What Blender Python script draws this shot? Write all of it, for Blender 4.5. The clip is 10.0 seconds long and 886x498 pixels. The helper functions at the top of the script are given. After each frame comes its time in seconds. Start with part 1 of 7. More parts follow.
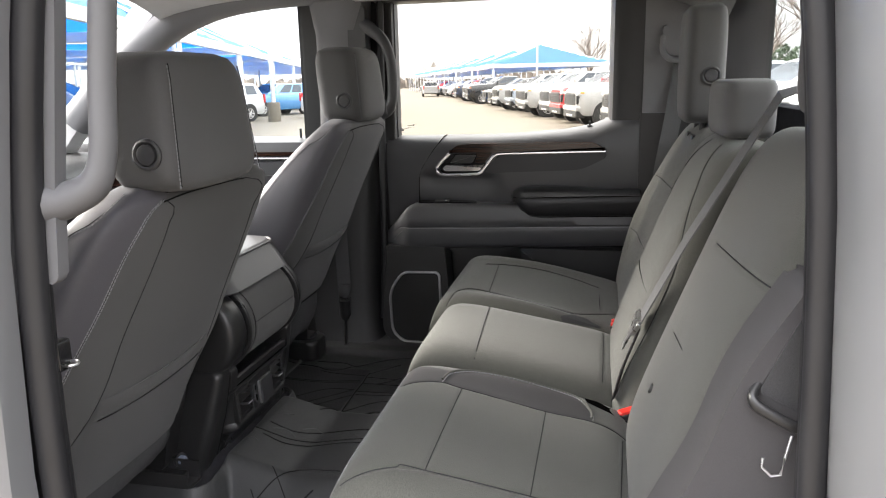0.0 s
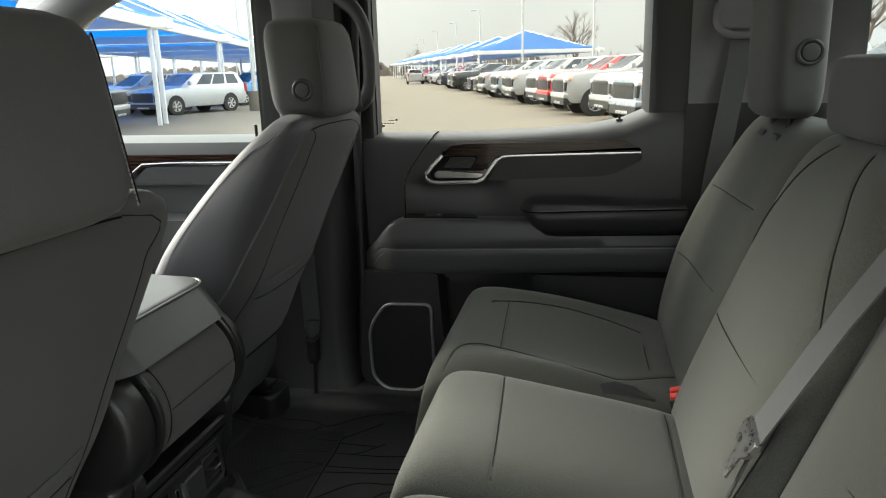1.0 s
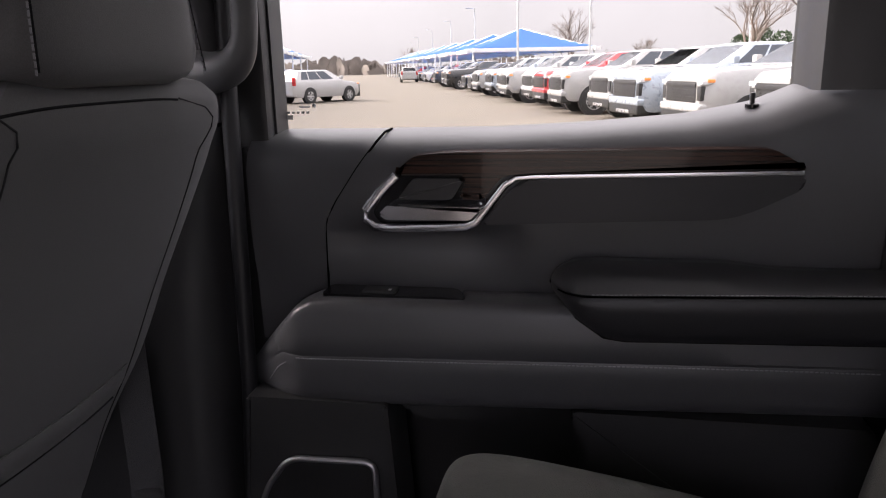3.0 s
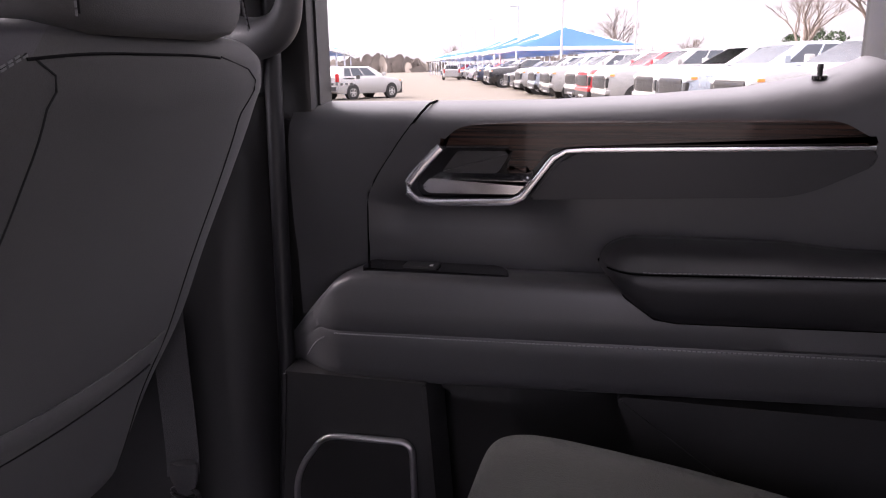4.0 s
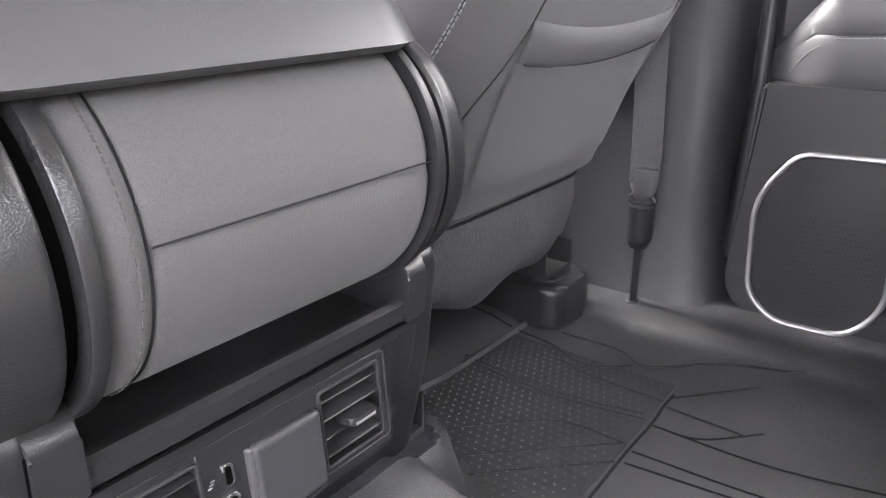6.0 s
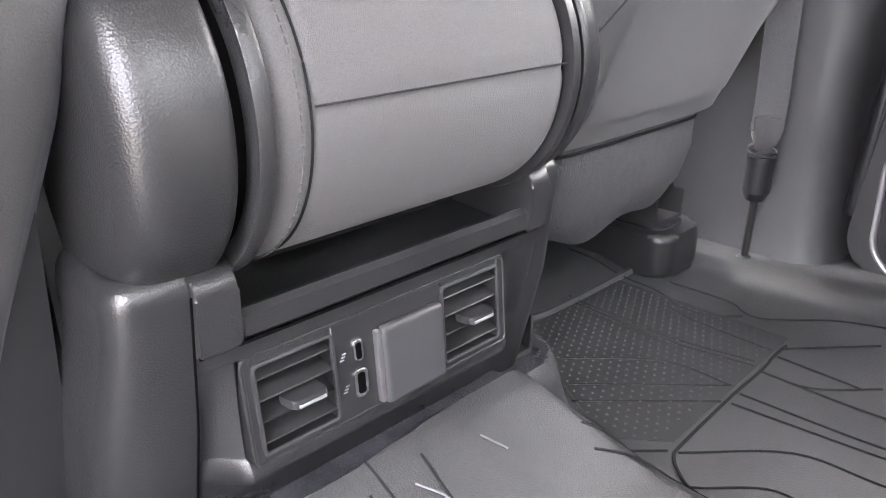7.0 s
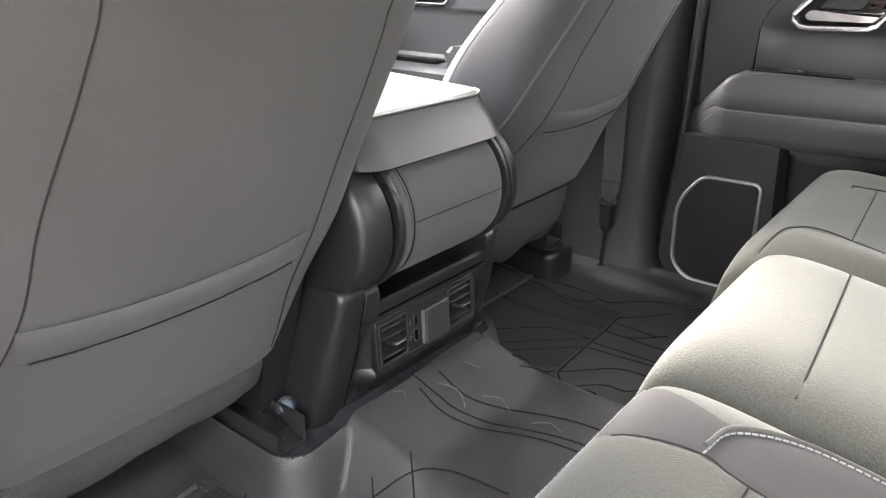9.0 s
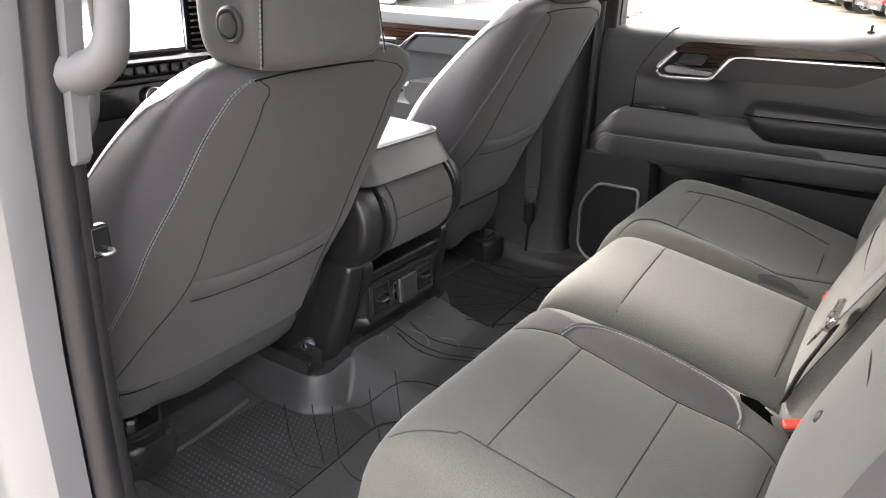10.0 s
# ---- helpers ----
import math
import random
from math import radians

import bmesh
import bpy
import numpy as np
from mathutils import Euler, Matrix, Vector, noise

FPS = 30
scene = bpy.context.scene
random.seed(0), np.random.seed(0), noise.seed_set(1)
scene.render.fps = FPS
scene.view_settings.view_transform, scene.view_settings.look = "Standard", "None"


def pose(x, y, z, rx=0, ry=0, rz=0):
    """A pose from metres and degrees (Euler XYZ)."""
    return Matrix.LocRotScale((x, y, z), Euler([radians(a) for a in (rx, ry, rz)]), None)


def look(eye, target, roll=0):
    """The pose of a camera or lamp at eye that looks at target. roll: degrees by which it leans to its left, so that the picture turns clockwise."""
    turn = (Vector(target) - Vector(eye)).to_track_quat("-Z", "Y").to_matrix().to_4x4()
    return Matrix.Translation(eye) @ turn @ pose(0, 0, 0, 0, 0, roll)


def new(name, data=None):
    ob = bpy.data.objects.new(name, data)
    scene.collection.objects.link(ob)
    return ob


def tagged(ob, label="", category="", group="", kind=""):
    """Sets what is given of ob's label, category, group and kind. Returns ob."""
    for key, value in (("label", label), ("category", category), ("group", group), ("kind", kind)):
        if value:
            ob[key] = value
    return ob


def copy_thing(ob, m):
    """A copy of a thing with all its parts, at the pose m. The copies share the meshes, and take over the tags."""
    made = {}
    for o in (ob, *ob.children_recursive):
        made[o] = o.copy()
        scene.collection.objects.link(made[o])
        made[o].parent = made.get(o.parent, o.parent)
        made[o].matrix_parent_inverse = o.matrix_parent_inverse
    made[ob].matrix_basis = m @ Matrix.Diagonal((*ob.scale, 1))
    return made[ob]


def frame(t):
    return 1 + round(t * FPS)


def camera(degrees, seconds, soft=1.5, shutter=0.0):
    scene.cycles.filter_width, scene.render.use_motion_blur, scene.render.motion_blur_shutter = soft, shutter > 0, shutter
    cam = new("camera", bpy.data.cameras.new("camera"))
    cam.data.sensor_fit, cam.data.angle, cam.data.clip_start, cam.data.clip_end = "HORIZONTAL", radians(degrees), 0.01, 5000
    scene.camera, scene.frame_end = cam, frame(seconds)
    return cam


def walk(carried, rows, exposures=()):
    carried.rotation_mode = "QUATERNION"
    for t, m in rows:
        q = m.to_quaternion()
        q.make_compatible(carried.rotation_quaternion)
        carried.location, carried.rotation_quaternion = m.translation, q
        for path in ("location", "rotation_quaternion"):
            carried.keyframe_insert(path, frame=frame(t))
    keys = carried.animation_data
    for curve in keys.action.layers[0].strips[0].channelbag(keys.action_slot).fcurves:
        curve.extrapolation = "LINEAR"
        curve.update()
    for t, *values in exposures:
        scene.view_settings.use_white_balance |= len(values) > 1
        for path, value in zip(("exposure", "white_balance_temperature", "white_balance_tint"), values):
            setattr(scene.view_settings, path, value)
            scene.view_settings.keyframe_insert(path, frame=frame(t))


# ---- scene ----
cam = camera(62.8, 10.0, 1.1)
PATH = [
    (0, (0.091, -1.389, 1.603), (-0.335, 0.513, 1.156), -1.3),
    (0.5, (0.042, -1.183, 1.598), (-0.364, 0.722, 1.141), -1.4),
    (1, (-0.022, -0.939, 1.594), (-0.41, 0.963, 1.114), -1.6),
    (1.5, (-0.062, -0.683, 1.57), (-0.439, 1.219, 1.083), -1.7),
    (2, (-0.087, -0.449, 1.571), (-0.477, 1.446, 1.063), -1.7),
    (2.2, (-0.106, -0.353, 1.575), (-0.47, 1.542, 1.05), -1.8),
    (3.3, (-0.147, -0.043, 1.499), (-0.527, 1.863, 1.026), -1.1),
    (3.5, (-0.145, -0.044, 1.496), (-0.539, 1.859, 1.023), -1.1),
    (4, (-0.156, -0.053, 1.484), (-0.631, 1.828, 0.998), -0.8),
    (4.5, (-0.196, -0.088, 1.437), (-0.841, 1.726, 0.895), -0.9),
    (5, (-0.25, -0.132, 1.379), (-1.099, 1.576, 0.777), -0.8),
    (5.5, (-0.295, -0.19, 1.303), (-1.329, 1.394, 0.654), -1.2),
    (6, (-0.309, -0.234, 1.24), (-1.484, 1.226, 0.542), -1.3),
    (6.2, (-0.306, -0.248, 1.223), (-1.529, 1.165, 0.511), -1.3),
    (7.3, (-0.309, -0.277, 1.197), (-1.661, 0.983, 0.432), -0.5),
    (7.5, (-0.305, -0.282, 1.201), (-1.65, 0.982, 0.43), -0.2),
    (8, (-0.234, -0.358, 1.26), (-1.539, 0.94, 0.479), 0.4),
    (8.5, (-0.151, -0.506, 1.337), (-1.371, 0.879, 0.567), 1.4),
    (9, (-0.05, -0.733, 1.44), (-1.188, 0.732, 0.691), 0.8),
    (9.5, (0.074, -0.947, 1.531), (-0.992, 0.571, 0.783), 1.6),
    (10, (0.18, -1.127, 1.601), (-0.824, 0.43, 0.849), 1.9),
]
EXPOSURES = [(0, 2.85, 6200, 14), (0.5, 2.5, 6250, 12), (1, 2.15, 6200, 4), (2, 2.15, 6050, 14), (3.5, 2.25, 6100, 30), (4, 2.55, 6050, 34), (4.5, 2.75, 5900, 36), (5, 3.7, 5600, 32), (5.5, 4.7, 5900, 18), (6, 5.3, 6050, 20),
             (7.5, 5.8, 6050, 18), (8, 5.75, 6150, 16), (8.5, 5.3, 6200, 15), (9, 4.2, 6250, 15), (9.5, 3.75, 6300, 16), (10, 3.6, 6300, 16)]
walk(cam, [(t, look(eye, target, roll)) for t, eye, target, roll in PATH], EXPOSURES)

# ---------- world, sun ----------
SUN_EL, SUN_AZ = 31.0, 280.0
world = bpy.data.worlds.new("sky")
scene.world = world
world.use_nodes = True
wn, wl = world.node_tree.nodes, world.node_tree.links
sky = wn.new("ShaderNodeTexSky")
sky.sky_type = 'NISHITA'
sky.sun_disc = False
sky.sun_elevation = radians(SUN_EL)
sky.sun_rotation = radians(SUN_AZ)
sky.dust_density = 4.0
haze = wn.new("ShaderNodeHueSaturation")
haze.inputs["Saturation"].default_value = 0.25
wl.new(sky.outputs[0], haze.inputs["Color"])
# an overcast layer: three times as bright overhead as at the horizon
geo = wn.new("ShaderNodeTexCoord")
sep = wn.new("ShaderNodeSeparateXYZ")
wl.new(geo.outputs["Generated"], sep.inputs[0])
rise = wn.new("ShaderNodeMapRange")
rise.inputs["From Min"].default_value, rise.inputs["From Max"].default_value = 0.15, 0.65
rise.inputs["To Min"].default_value, rise.inputs["To Max"].default_value = 2.3, 10.0
wl.new(sep.outputs["Z"], rise.inputs["Value"])
cloud = wn.new("ShaderNodeTexNoise")
cloud.inputs["Scale"].default_value = 3.0
cloud.inputs["Detail"].default_value = 5
wl.new(geo.outputs["Generated"], cloud.inputs["Vector"])
puff = wn.new("ShaderNodeMapRange")
puff.inputs["From Min"].default_value, puff.inputs["From Max"].default_value = 0.3, 0.7
puff.inputs["To Min"].default_value, puff.inputs["To Max"].default_value = 0.92, 1.08
wl.new(cloud.outputs["Fac"], puff.inputs["Value"])
layer = wn.new("ShaderNodeMath")
layer.operation = 'MULTIPLY'
wl.new(rise.outputs[0], layer.inputs[0])
wl.new(puff.outputs[0], layer.inputs[1])
grey = wn.new("ShaderNodeVectorMath")
grey.operation = 'SCALE'
grey.inputs[0].default_value = (1.0, 0.985, 0.96)
wl.new(layer.outputs[0], grey.inputs["Scale"])
cover = wn.new("ShaderNodeMix")
cover.data_type = 'RGBA'
cover.inputs["Factor"].default_value = 0.88
wl.new(haze.outputs[0], cover.inputs["A"])
wl.new(grey.outputs[0], cover.inputs["B"])
wl.new(cover.outputs["Result"], wn["Background"].inputs["Color"])
wn["Background"].inputs["Strength"].default_value = 0.13
sun = new("sun", bpy.data.lights.new("sun", 'SUN'))
sun.data.energy = 3.9
sun.data.angle = radians(36)
sun.data.color = (1.0, 0.93, 0.80)
az = radians(SUN_AZ)
sun.matrix_world = look((0, 0, 0), (-math.sin(az) * math.cos(radians(SUN_EL)), -math.cos(az) * math.cos(radians(SUN_EL)), -math.sin(radians(SUN_EL))))


# ---------- materials ----------
def material(name, color, rough=0.5, metal=0.0, grain=0.0, grain_size=0.001, blotch=0.15, blotch_size=0.08, kind="noise", sheen=0.0, coat=0.0, spec=0.5):
    m = bpy.data.materials.new(name)
    m.use_nodes = True
    n, l = m.node_tree.nodes, m.node_tree.links
    b = n["Principled BSDF"]
    b.inputs["Roughness"].default_value = rough
    b.inputs["Metallic"].default_value = metal
    b.inputs["Sheen Weight"].default_value = sheen
    b.inputs["Sheen Roughness"].default_value = 0.5
    b.inputs["Coat Weight"].default_value = coat
    b.inputs["Specular IOR Level"].default_value = spec
    tc = n.new("ShaderNodeTexCoord")
    big = n.new("ShaderNodeTexNoise")
    big.inputs["Scale"].default_value = 1 / blotch_size
    big.inputs["Detail"].default_value = 5
    l.new(tc.outputs["Object"], big.inputs["Vector"])
    ramp = n.new("ShaderNodeMapRange")
    ramp.inputs["From Min"].default_value, ramp.inputs["From Max"].default_value = 0.3, 0.7
    ramp.inputs["To Min"].default_value, ramp.inputs["To Max"].default_value = 1 - blotch, 1 + blotch
    l.new(big.outputs["Fac"], ramp.inputs["Value"])
    mul = n.new("ShaderNodeVectorMath")
    mul.operation = 'SCALE'
    mul.inputs[0].default_value = color[:3]
    l.new(ramp.outputs[0], mul.inputs["Scale"])
    l.new(mul.outputs[0], b.inputs["Base Color"])
    rr = n.new("ShaderNodeMapRange")
    rr.inputs["From Min"].default_value, rr.inputs["From Max"].default_value = 0.3, 0.7
    rr.inputs["To Min"].default_value, rr.inputs["To Max"].default_value = max(rough - 0.06, 0.02), min(rough + 0.06, 1)
    l.new(big.outputs["Fac"], rr.inputs["Value"])
    l.new(rr.outputs[0], b.inputs["Roughness"])
    if grain:
        bump = n.new("ShaderNodeBump")
        bump.inputs["Strength"].default_value = grain
        bump.inputs["Distance"].default_value = grain_size
        if kind == "leather":
            t = n.new("ShaderNodeTexVoronoi")
            t.inputs["Scale"].default_value = 1 / grain_size
            l.new(tc.outputs["Object"], t.inputs["Vector"])
            l.new(t.outputs["Distance"], bump.inputs["Height"])
        elif kind == "weave":
            mp = n.new("ShaderNodeMapping")
            mp.inputs["Rotation"].default_value = (0.5, 0.4, 0.7)
            l.new(tc.outputs["Object"], mp.inputs["Vector"])
            # warp and weft: two fine noises drawn out across one another
            w1, w2 = n.new("ShaderNodeTexNoise"), n.new("ShaderNodeTexNoise")
            for w, sc in ((w1, (1.0, 0.45, 0.45)), (w2, (0.45, 1.0, 0.5))):
                st = n.new("ShaderNodeMapping")
                st.inputs["Scale"].default_value = [1.5 * c / grain_size for c in sc]
                l.new(mp.outputs[0], st.inputs["Vector"])
                w.inputs["Scale"].default_value = 1.0
                w.inputs["Detail"].default_value = 1
                l.new(st.outputs[0], w.inputs["Vector"])
            mx = n.new("ShaderNodeMath")
            mx.operation = 'ADD'
            l.new(w1.outputs["Fac"], mx.inputs[0])
            l.new(w2.outputs["Fac"], mx.inputs[1])
            l.new(mx.outputs[0], bump.inputs["Height"])
            fz = n.new("ShaderNodeMapRange")
            fz.inputs["From Min"].default_value, fz.inputs["From Max"].default_value = 0.7, 1.3
            fz.inputs["To Min"].default_value, fz.inputs["To Max"].default_value = (0.80, 1.20) if grain_size > 0.001 else (0.88, 1.12)
            l.new(mx.outputs[0], fz.inputs["Value"])
            m2 = n.new("ShaderNodeVectorMath")
            m2.operation = 'SCALE'
            l.new(mul.outputs[0], m2.inputs[0])
            l.new(fz.outputs[0], m2.inputs["Scale"])
            l.new(m2.outputs[0], b.inputs["Base Color"])
        else:
            t = n.new("ShaderNodeTexNoise")
            t.inputs["Scale"].default_value = 1 / grain_size
            t.inputs["Detail"].default_value = 3
            l.new(tc.outputs["Object"], t.inputs["Vector"])
            l.new(t.outputs["Fac"], bump.inputs["Height"])
        l.new(bump.outputs[0], b.inputs["Normal"])
    return m


FABRIC = material("charcoal_fabric", (0.0525, 0.053, 0.0445), 0.85, grain=0.35, grain_size=0.0016, kind="weave", sheen=0.15, blotch=0.08)
ROLL = material("dark_charcoal_twill", (0.064, 0.0625, 0.062), 0.8, grain=0.45, grain_size=0.0008, kind="weave", sheen=0.1, blotch=0.06)
FABRIC_SMOOTH = material("charcoal_knit", (0.070, 0.069, 0.069), 0.75, grain=0.2, grain_size=0.0009, kind="weave", sheen=0.1, blotch=0.08)
FLANK = material("violet_charcoal_knit", (0.074, 0.071, 0.081), 0.6, grain=0.15, grain_size=0.0008, kind="weave", sheen=0.1, blotch=0.05)
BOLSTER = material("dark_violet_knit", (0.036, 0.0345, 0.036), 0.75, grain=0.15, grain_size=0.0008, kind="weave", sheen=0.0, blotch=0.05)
VINYL = material("black_vinyl", (0.066, 0.066, 0.069), 0.40, grain=0.05, grain_size=0.0012, kind="leather", blotch=0.03, blotch_size=0.3)
PLASTIC = material("black_grained_plastic", (0.018, 0.018, 0.0184), 0.32, grain=0.16, grain_size=0.0012, kind="leather", blotch=0.04, spec=0.5)
TRIM = material("black_matt_trim", (0.024, 0.024, 0.0245), 0.5, grain=0.05, grain_size=0.0014, kind="leather", blotch=0.03, spec=0.4)
PLASTIC_SOFT = material("matt_black_plastic", (0.016, 0.016, 0.0163), 0.42, grain=0.15, grain_size=0.0008)
GLOSS_BLACK = material("gloss_black_plastic", (0.008, 0.008, 0.009), 0.12, blotch=0.05)
# near-black without gloss: the shade in gaps and openings put into colour
DARK_GAP = material("gap_shade_black", (0.003, 0.003, 0.003), 0.95, spec=0.0)
RUBBER = material("black_rubber_mat", (0.043, 0.0435, 0.0445), 0.42, grain=0.3, grain_size=0.0016, kind="leather", blotch=0.28, blotch_size=0.10, spec=0.5)
# darker copy of the liner rubber: the flat mat's weaker light as colour
RUBBER_SHADED = material("shaded_textured_rubber", (0.027, 0.0272, 0.028), 0.5, grain=0.3, grain_size=0.0012, blotch=0.25, blotch_size=0.05, spec=0.4)
# dull dark rubber that carries the shade inside grooves as colour
GROOVE_SHADE = material("groove_shade_rubber", (0.018, 0.018, 0.0185), 0.85, blotch=0.2, spec=0.05)
SEAL = material("rubber_seal", (0.012, 0.012, 0.0135), 0.45, blotch=0.1)
CARPET = material("black_carpet", (0.032, 0.032, 0.037), 1.0, spec=0.1, grain=1.0, grain_size=0.002, blotch=0.25, blotch_size=0.02)
FELT = material("grey_felt", (0.055, 0.055, 0.057), 1.0, grain=0.9, grain_size=0.0025, blotch=0.12, blotch_size=0.008)
LINER = material("light_grey_trim", (0.5, 0.5, 0.5), 0.75, grain=0.2, grain_size=0.0015, blotch=0.05)
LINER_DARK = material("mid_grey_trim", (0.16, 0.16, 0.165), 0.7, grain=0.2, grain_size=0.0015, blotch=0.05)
SCUFF = material("scuffed_rubber", (0.13, 0.13, 0.132), 0.6, blotch=0.3, blotch_size=0.01)
GRIP_DARK = material("dark_grey_handle_plastic", (0.07, 0.07, 0.072), 0.5, grain=0.1, grain_size=0.0015, blotch=0.05)
HANDLE_GREY = material("grey_handle_plastic", (0.10, 0.10, 0.104), 0.55, grain=0.1, grain_size=0.0015, blotch=0.05)
CONE = material("speaker_mesh_dark", (0.010, 0.010, 0.0105), 0.7)
CHROME = material("satin_chrome", (0.78, 0.78, 0.8), 0.2, 1.0, blotch=0.03)
STEEL = material("bare_steel", (0.5, 0.5, 0.5), 0.3, 1.0, blotch=0.1, blotch_size=0.01)
BEZEL = material("satin_chrome_bezel", (0.5, 0.5, 0.51), 0.38, 0.95, blotch=0.04)
SATIN = material("dark_satin_plastic", (0.024, 0.024, 0.025), 0.42, blotch=0.04, spec=0.4)
VINYL_DARK = material("dark_padded_vinyl", (0.028, 0.028, 0.030), 0.45, grain=0.05, grain_size=0.0012, kind="leather", blotch=0.03, blotch_size=0.3, spec=0.4)
SHELL = material("dull_black_shell", (0.018, 0.018, 0.019), 0.6, grain=0.1, grain_size=0.0008, blotch=0.06, spec=0.3)
BUTTON = material("dark_grey_button", (0.034, 0.034, 0.0355), 0.45, blotch=0.03)
WEB_MID = material("dark_grey_belt_webbing", (0.055, 0.055, 0.057), 0.75, grain=0.5, grain_size=0.0012, kind="weave", blotch=0.05)
WEB = material("grey_belt_webbing", (0.085, 0.085, 0.087), 0.75, grain=0.5, grain_size=0.0012, kind="weave", blotch=0.05)
WEB_DARK = material("black_belt_webbing", (0.03, 0.03, 0.031), 0.8, grain=0.5, grain_size=0.0012, kind="weave", blotch=0.05)
RED = material("red_release_button", (0.6, 0.03, 0.02), 0.4, blotch=0.05)
THREAD = material("grey_thread", (0.22, 0.22, 0.23), 0.8)
THREAD_SEAT = material("charcoal_thread", (0.19, 0.19, 0.20), 0.8)
THREAD_ROLL = material("dull_grey_thread", (0.085, 0.082, 0.082), 0.9, spec=0.1)
THREAD_GREY = material("grey_thread", (0.026, 0.026, 0.027), 0.9, spec=0.1)
THREAD_DARK = material("black_thread", (0.010, 0.010, 0.0105), 0.9, spec=0.1)
POST_BLUE = material("pale_blue_plastic", (0.16, 0.19, 0.25), 0.6, blotch=0.04)
WHITE_MARK = material("white_print", (0.7, 0.7, 0.7), 0.6)
SILVER = material("silver_beige_paint", (0.19, 0.193, 0.20), 0.4, 0.4, coat=0.5, blotch=0.01)


def wood_material():
    m = material("dark_walnut_veneer", (0.06, 0.035, 0.025), 0.2, coat=0.25, blotch=0.2, spec=0.3)
    n, l = m.node_tree.nodes, m.node_tree.links
    tc = n.new("ShaderNodeTexCoord")
    mp = n.new("ShaderNodeMapping")
    mp.inputs["Scale"].default_value = (6, 30, 420)
    l.new(tc.outputs["Object"], mp.inputs["Vector"])
    t = n.new("ShaderNodeTexNoise")
    t.inputs["Scale"].default_value = 1
    t.inputs["Detail"].default_value = 6
    l.new(mp.outputs[0], t.inputs["Vector"])
    r = n.new("ShaderNodeValToRGB")
    r.color_ramp.elements[0].color = (0.006, 0.003, 0.0025, 1)
    r.color_ramp.elements[1].color = (0.055, 0.024, 0.015, 1)
    r.color_ramp.elements[0].position, r.color_ramp.elements[1].position = 0.35, 0.68
    l.new(t.outputs["Fac"], r.inputs["Fac"])
    l.new(r.outputs[0], n["Principled BSDF"].inputs["Base Color"])
    return m


WOOD = wood_material()


def glass_material(name, tint=(1, 1, 1), rough=0.0):
    m = bpy.data.materials.new(name)
    m.use_nodes = True
    n, l = m.node_tree.nodes, m.node_tree.links
    out = n["Material Output"]
    tr = n.new("ShaderNodeBsdfTransparent")
    tr.inputs["Color"].default_value = (*tint, 1)
    gl = n.new("ShaderNodeBsdfGlossy")
    gl.inputs["Roughness"].default_value = rough
    lw = n.new("ShaderNodeLayerWeight")
    p5 = n.new("ShaderNodeMath")
    p5.operation = 'POWER'
    p5.inputs[1].default_value = 5.0
    l.new(lw.outputs["Facing"], p5.inputs[0])
    fr = n.new("ShaderNodeMath")
    fr.operation = 'MULTIPLY_ADD'
    fr.inputs[1].default_value, fr.inputs[2].default_value = 0.6, 0.006
    l.new(p5.outputs[0], fr.inputs[0])
    mx = n.new("ShaderNodeMixShader")
    l.new(fr.outputs[0], mx.inputs["Fac"])
    l.new(tr.outputs[0], mx.inputs[1])
    l.new(gl.outputs[0], mx.inputs[2])
    l.new(mx.outputs[0], out.inputs["Surface"])
    return m


GLASS = glass_material("clear_glass", (0.93, 0.95, 0.93))
GLASS_TINTED = glass_material("tinted_glass", (0.815, 0.81, 0.775))
MIRROR = material("mirror_glass", (0.85, 0.86, 0.87), 0.02, 1.0, blotch=0.0)


# ---------- mesh tools ----------
def thing(name, loc=(0, 0, 0), label="", category="", group="", kind=""):
    e = new(name)
    e.empty_display_size = 0.05
    e.location = loc
    return tagged(e, label, category, group, kind)


FLAT_FACES = True


def part(name, bm, mat, parent=None, label="", smooth=True, angle=40):
    areas = sorted(fa.calc_area() for fa in bm.faces) if FLAT_FACES and len(bm.faces) < 4000 else [1]
    bmesh.ops.recalc_face_normals(bm, faces=bm.faces)
    me = bpy.data.meshes.new(name)
    bm.to_mesh(me)
    bm.free()
    me.materials.append(mat)
    if smooth:
        me.shade_smooth()
        me.set_sharp_from_angle(angle=radians(angle))
    ob = new(name, me)
    if smooth and areas[-1] > 12 * areas[len(areas) // 2]:
        ob.modifiers.new("even_normals", 'WEIGHTED_NORMAL').keep_sharp = True
    if parent is not None:
        ob.parent = parent
        if parent.data is None:
            ob.matrix_parent_inverse = Matrix.Translation(-parent.location)
    if label:
        ob["label"] = label
    return ob


def solid(name, bm, mat, label, category, kind="", group=""):
    return tagged(part(name, bm, mat), label, category, group, kind)


def box(bm, lo, hi, bevel=0.0, seg=2):
    r = bmesh.ops.create_cube(bm, size=1, matrix=Matrix.LocRotScale([(a + b) / 2 for a, b in zip(lo, hi)], None, [abs(b - a) for a, b in zip(lo, hi)]))
    if bevel:
        vs = set(r["verts"])
        es = [e for e in bm.edges if e.verts[0] in vs and e.verts[1] in vs]
        bmesh.ops.bevel(bm, geom=es, offset=bevel, segments=seg, affect='EDGES', profile=0.6)
    return bm


def boxed(lo, hi, bevel=0.0, seg=2):
    return box(bmesh.new(), lo, hi, bevel, seg)


AX = {"x": lambda a, b, c: (c, a, b), "y": lambda a, b, c: (a, c, b), "z": lambda a, b, c: (a, b, c)}


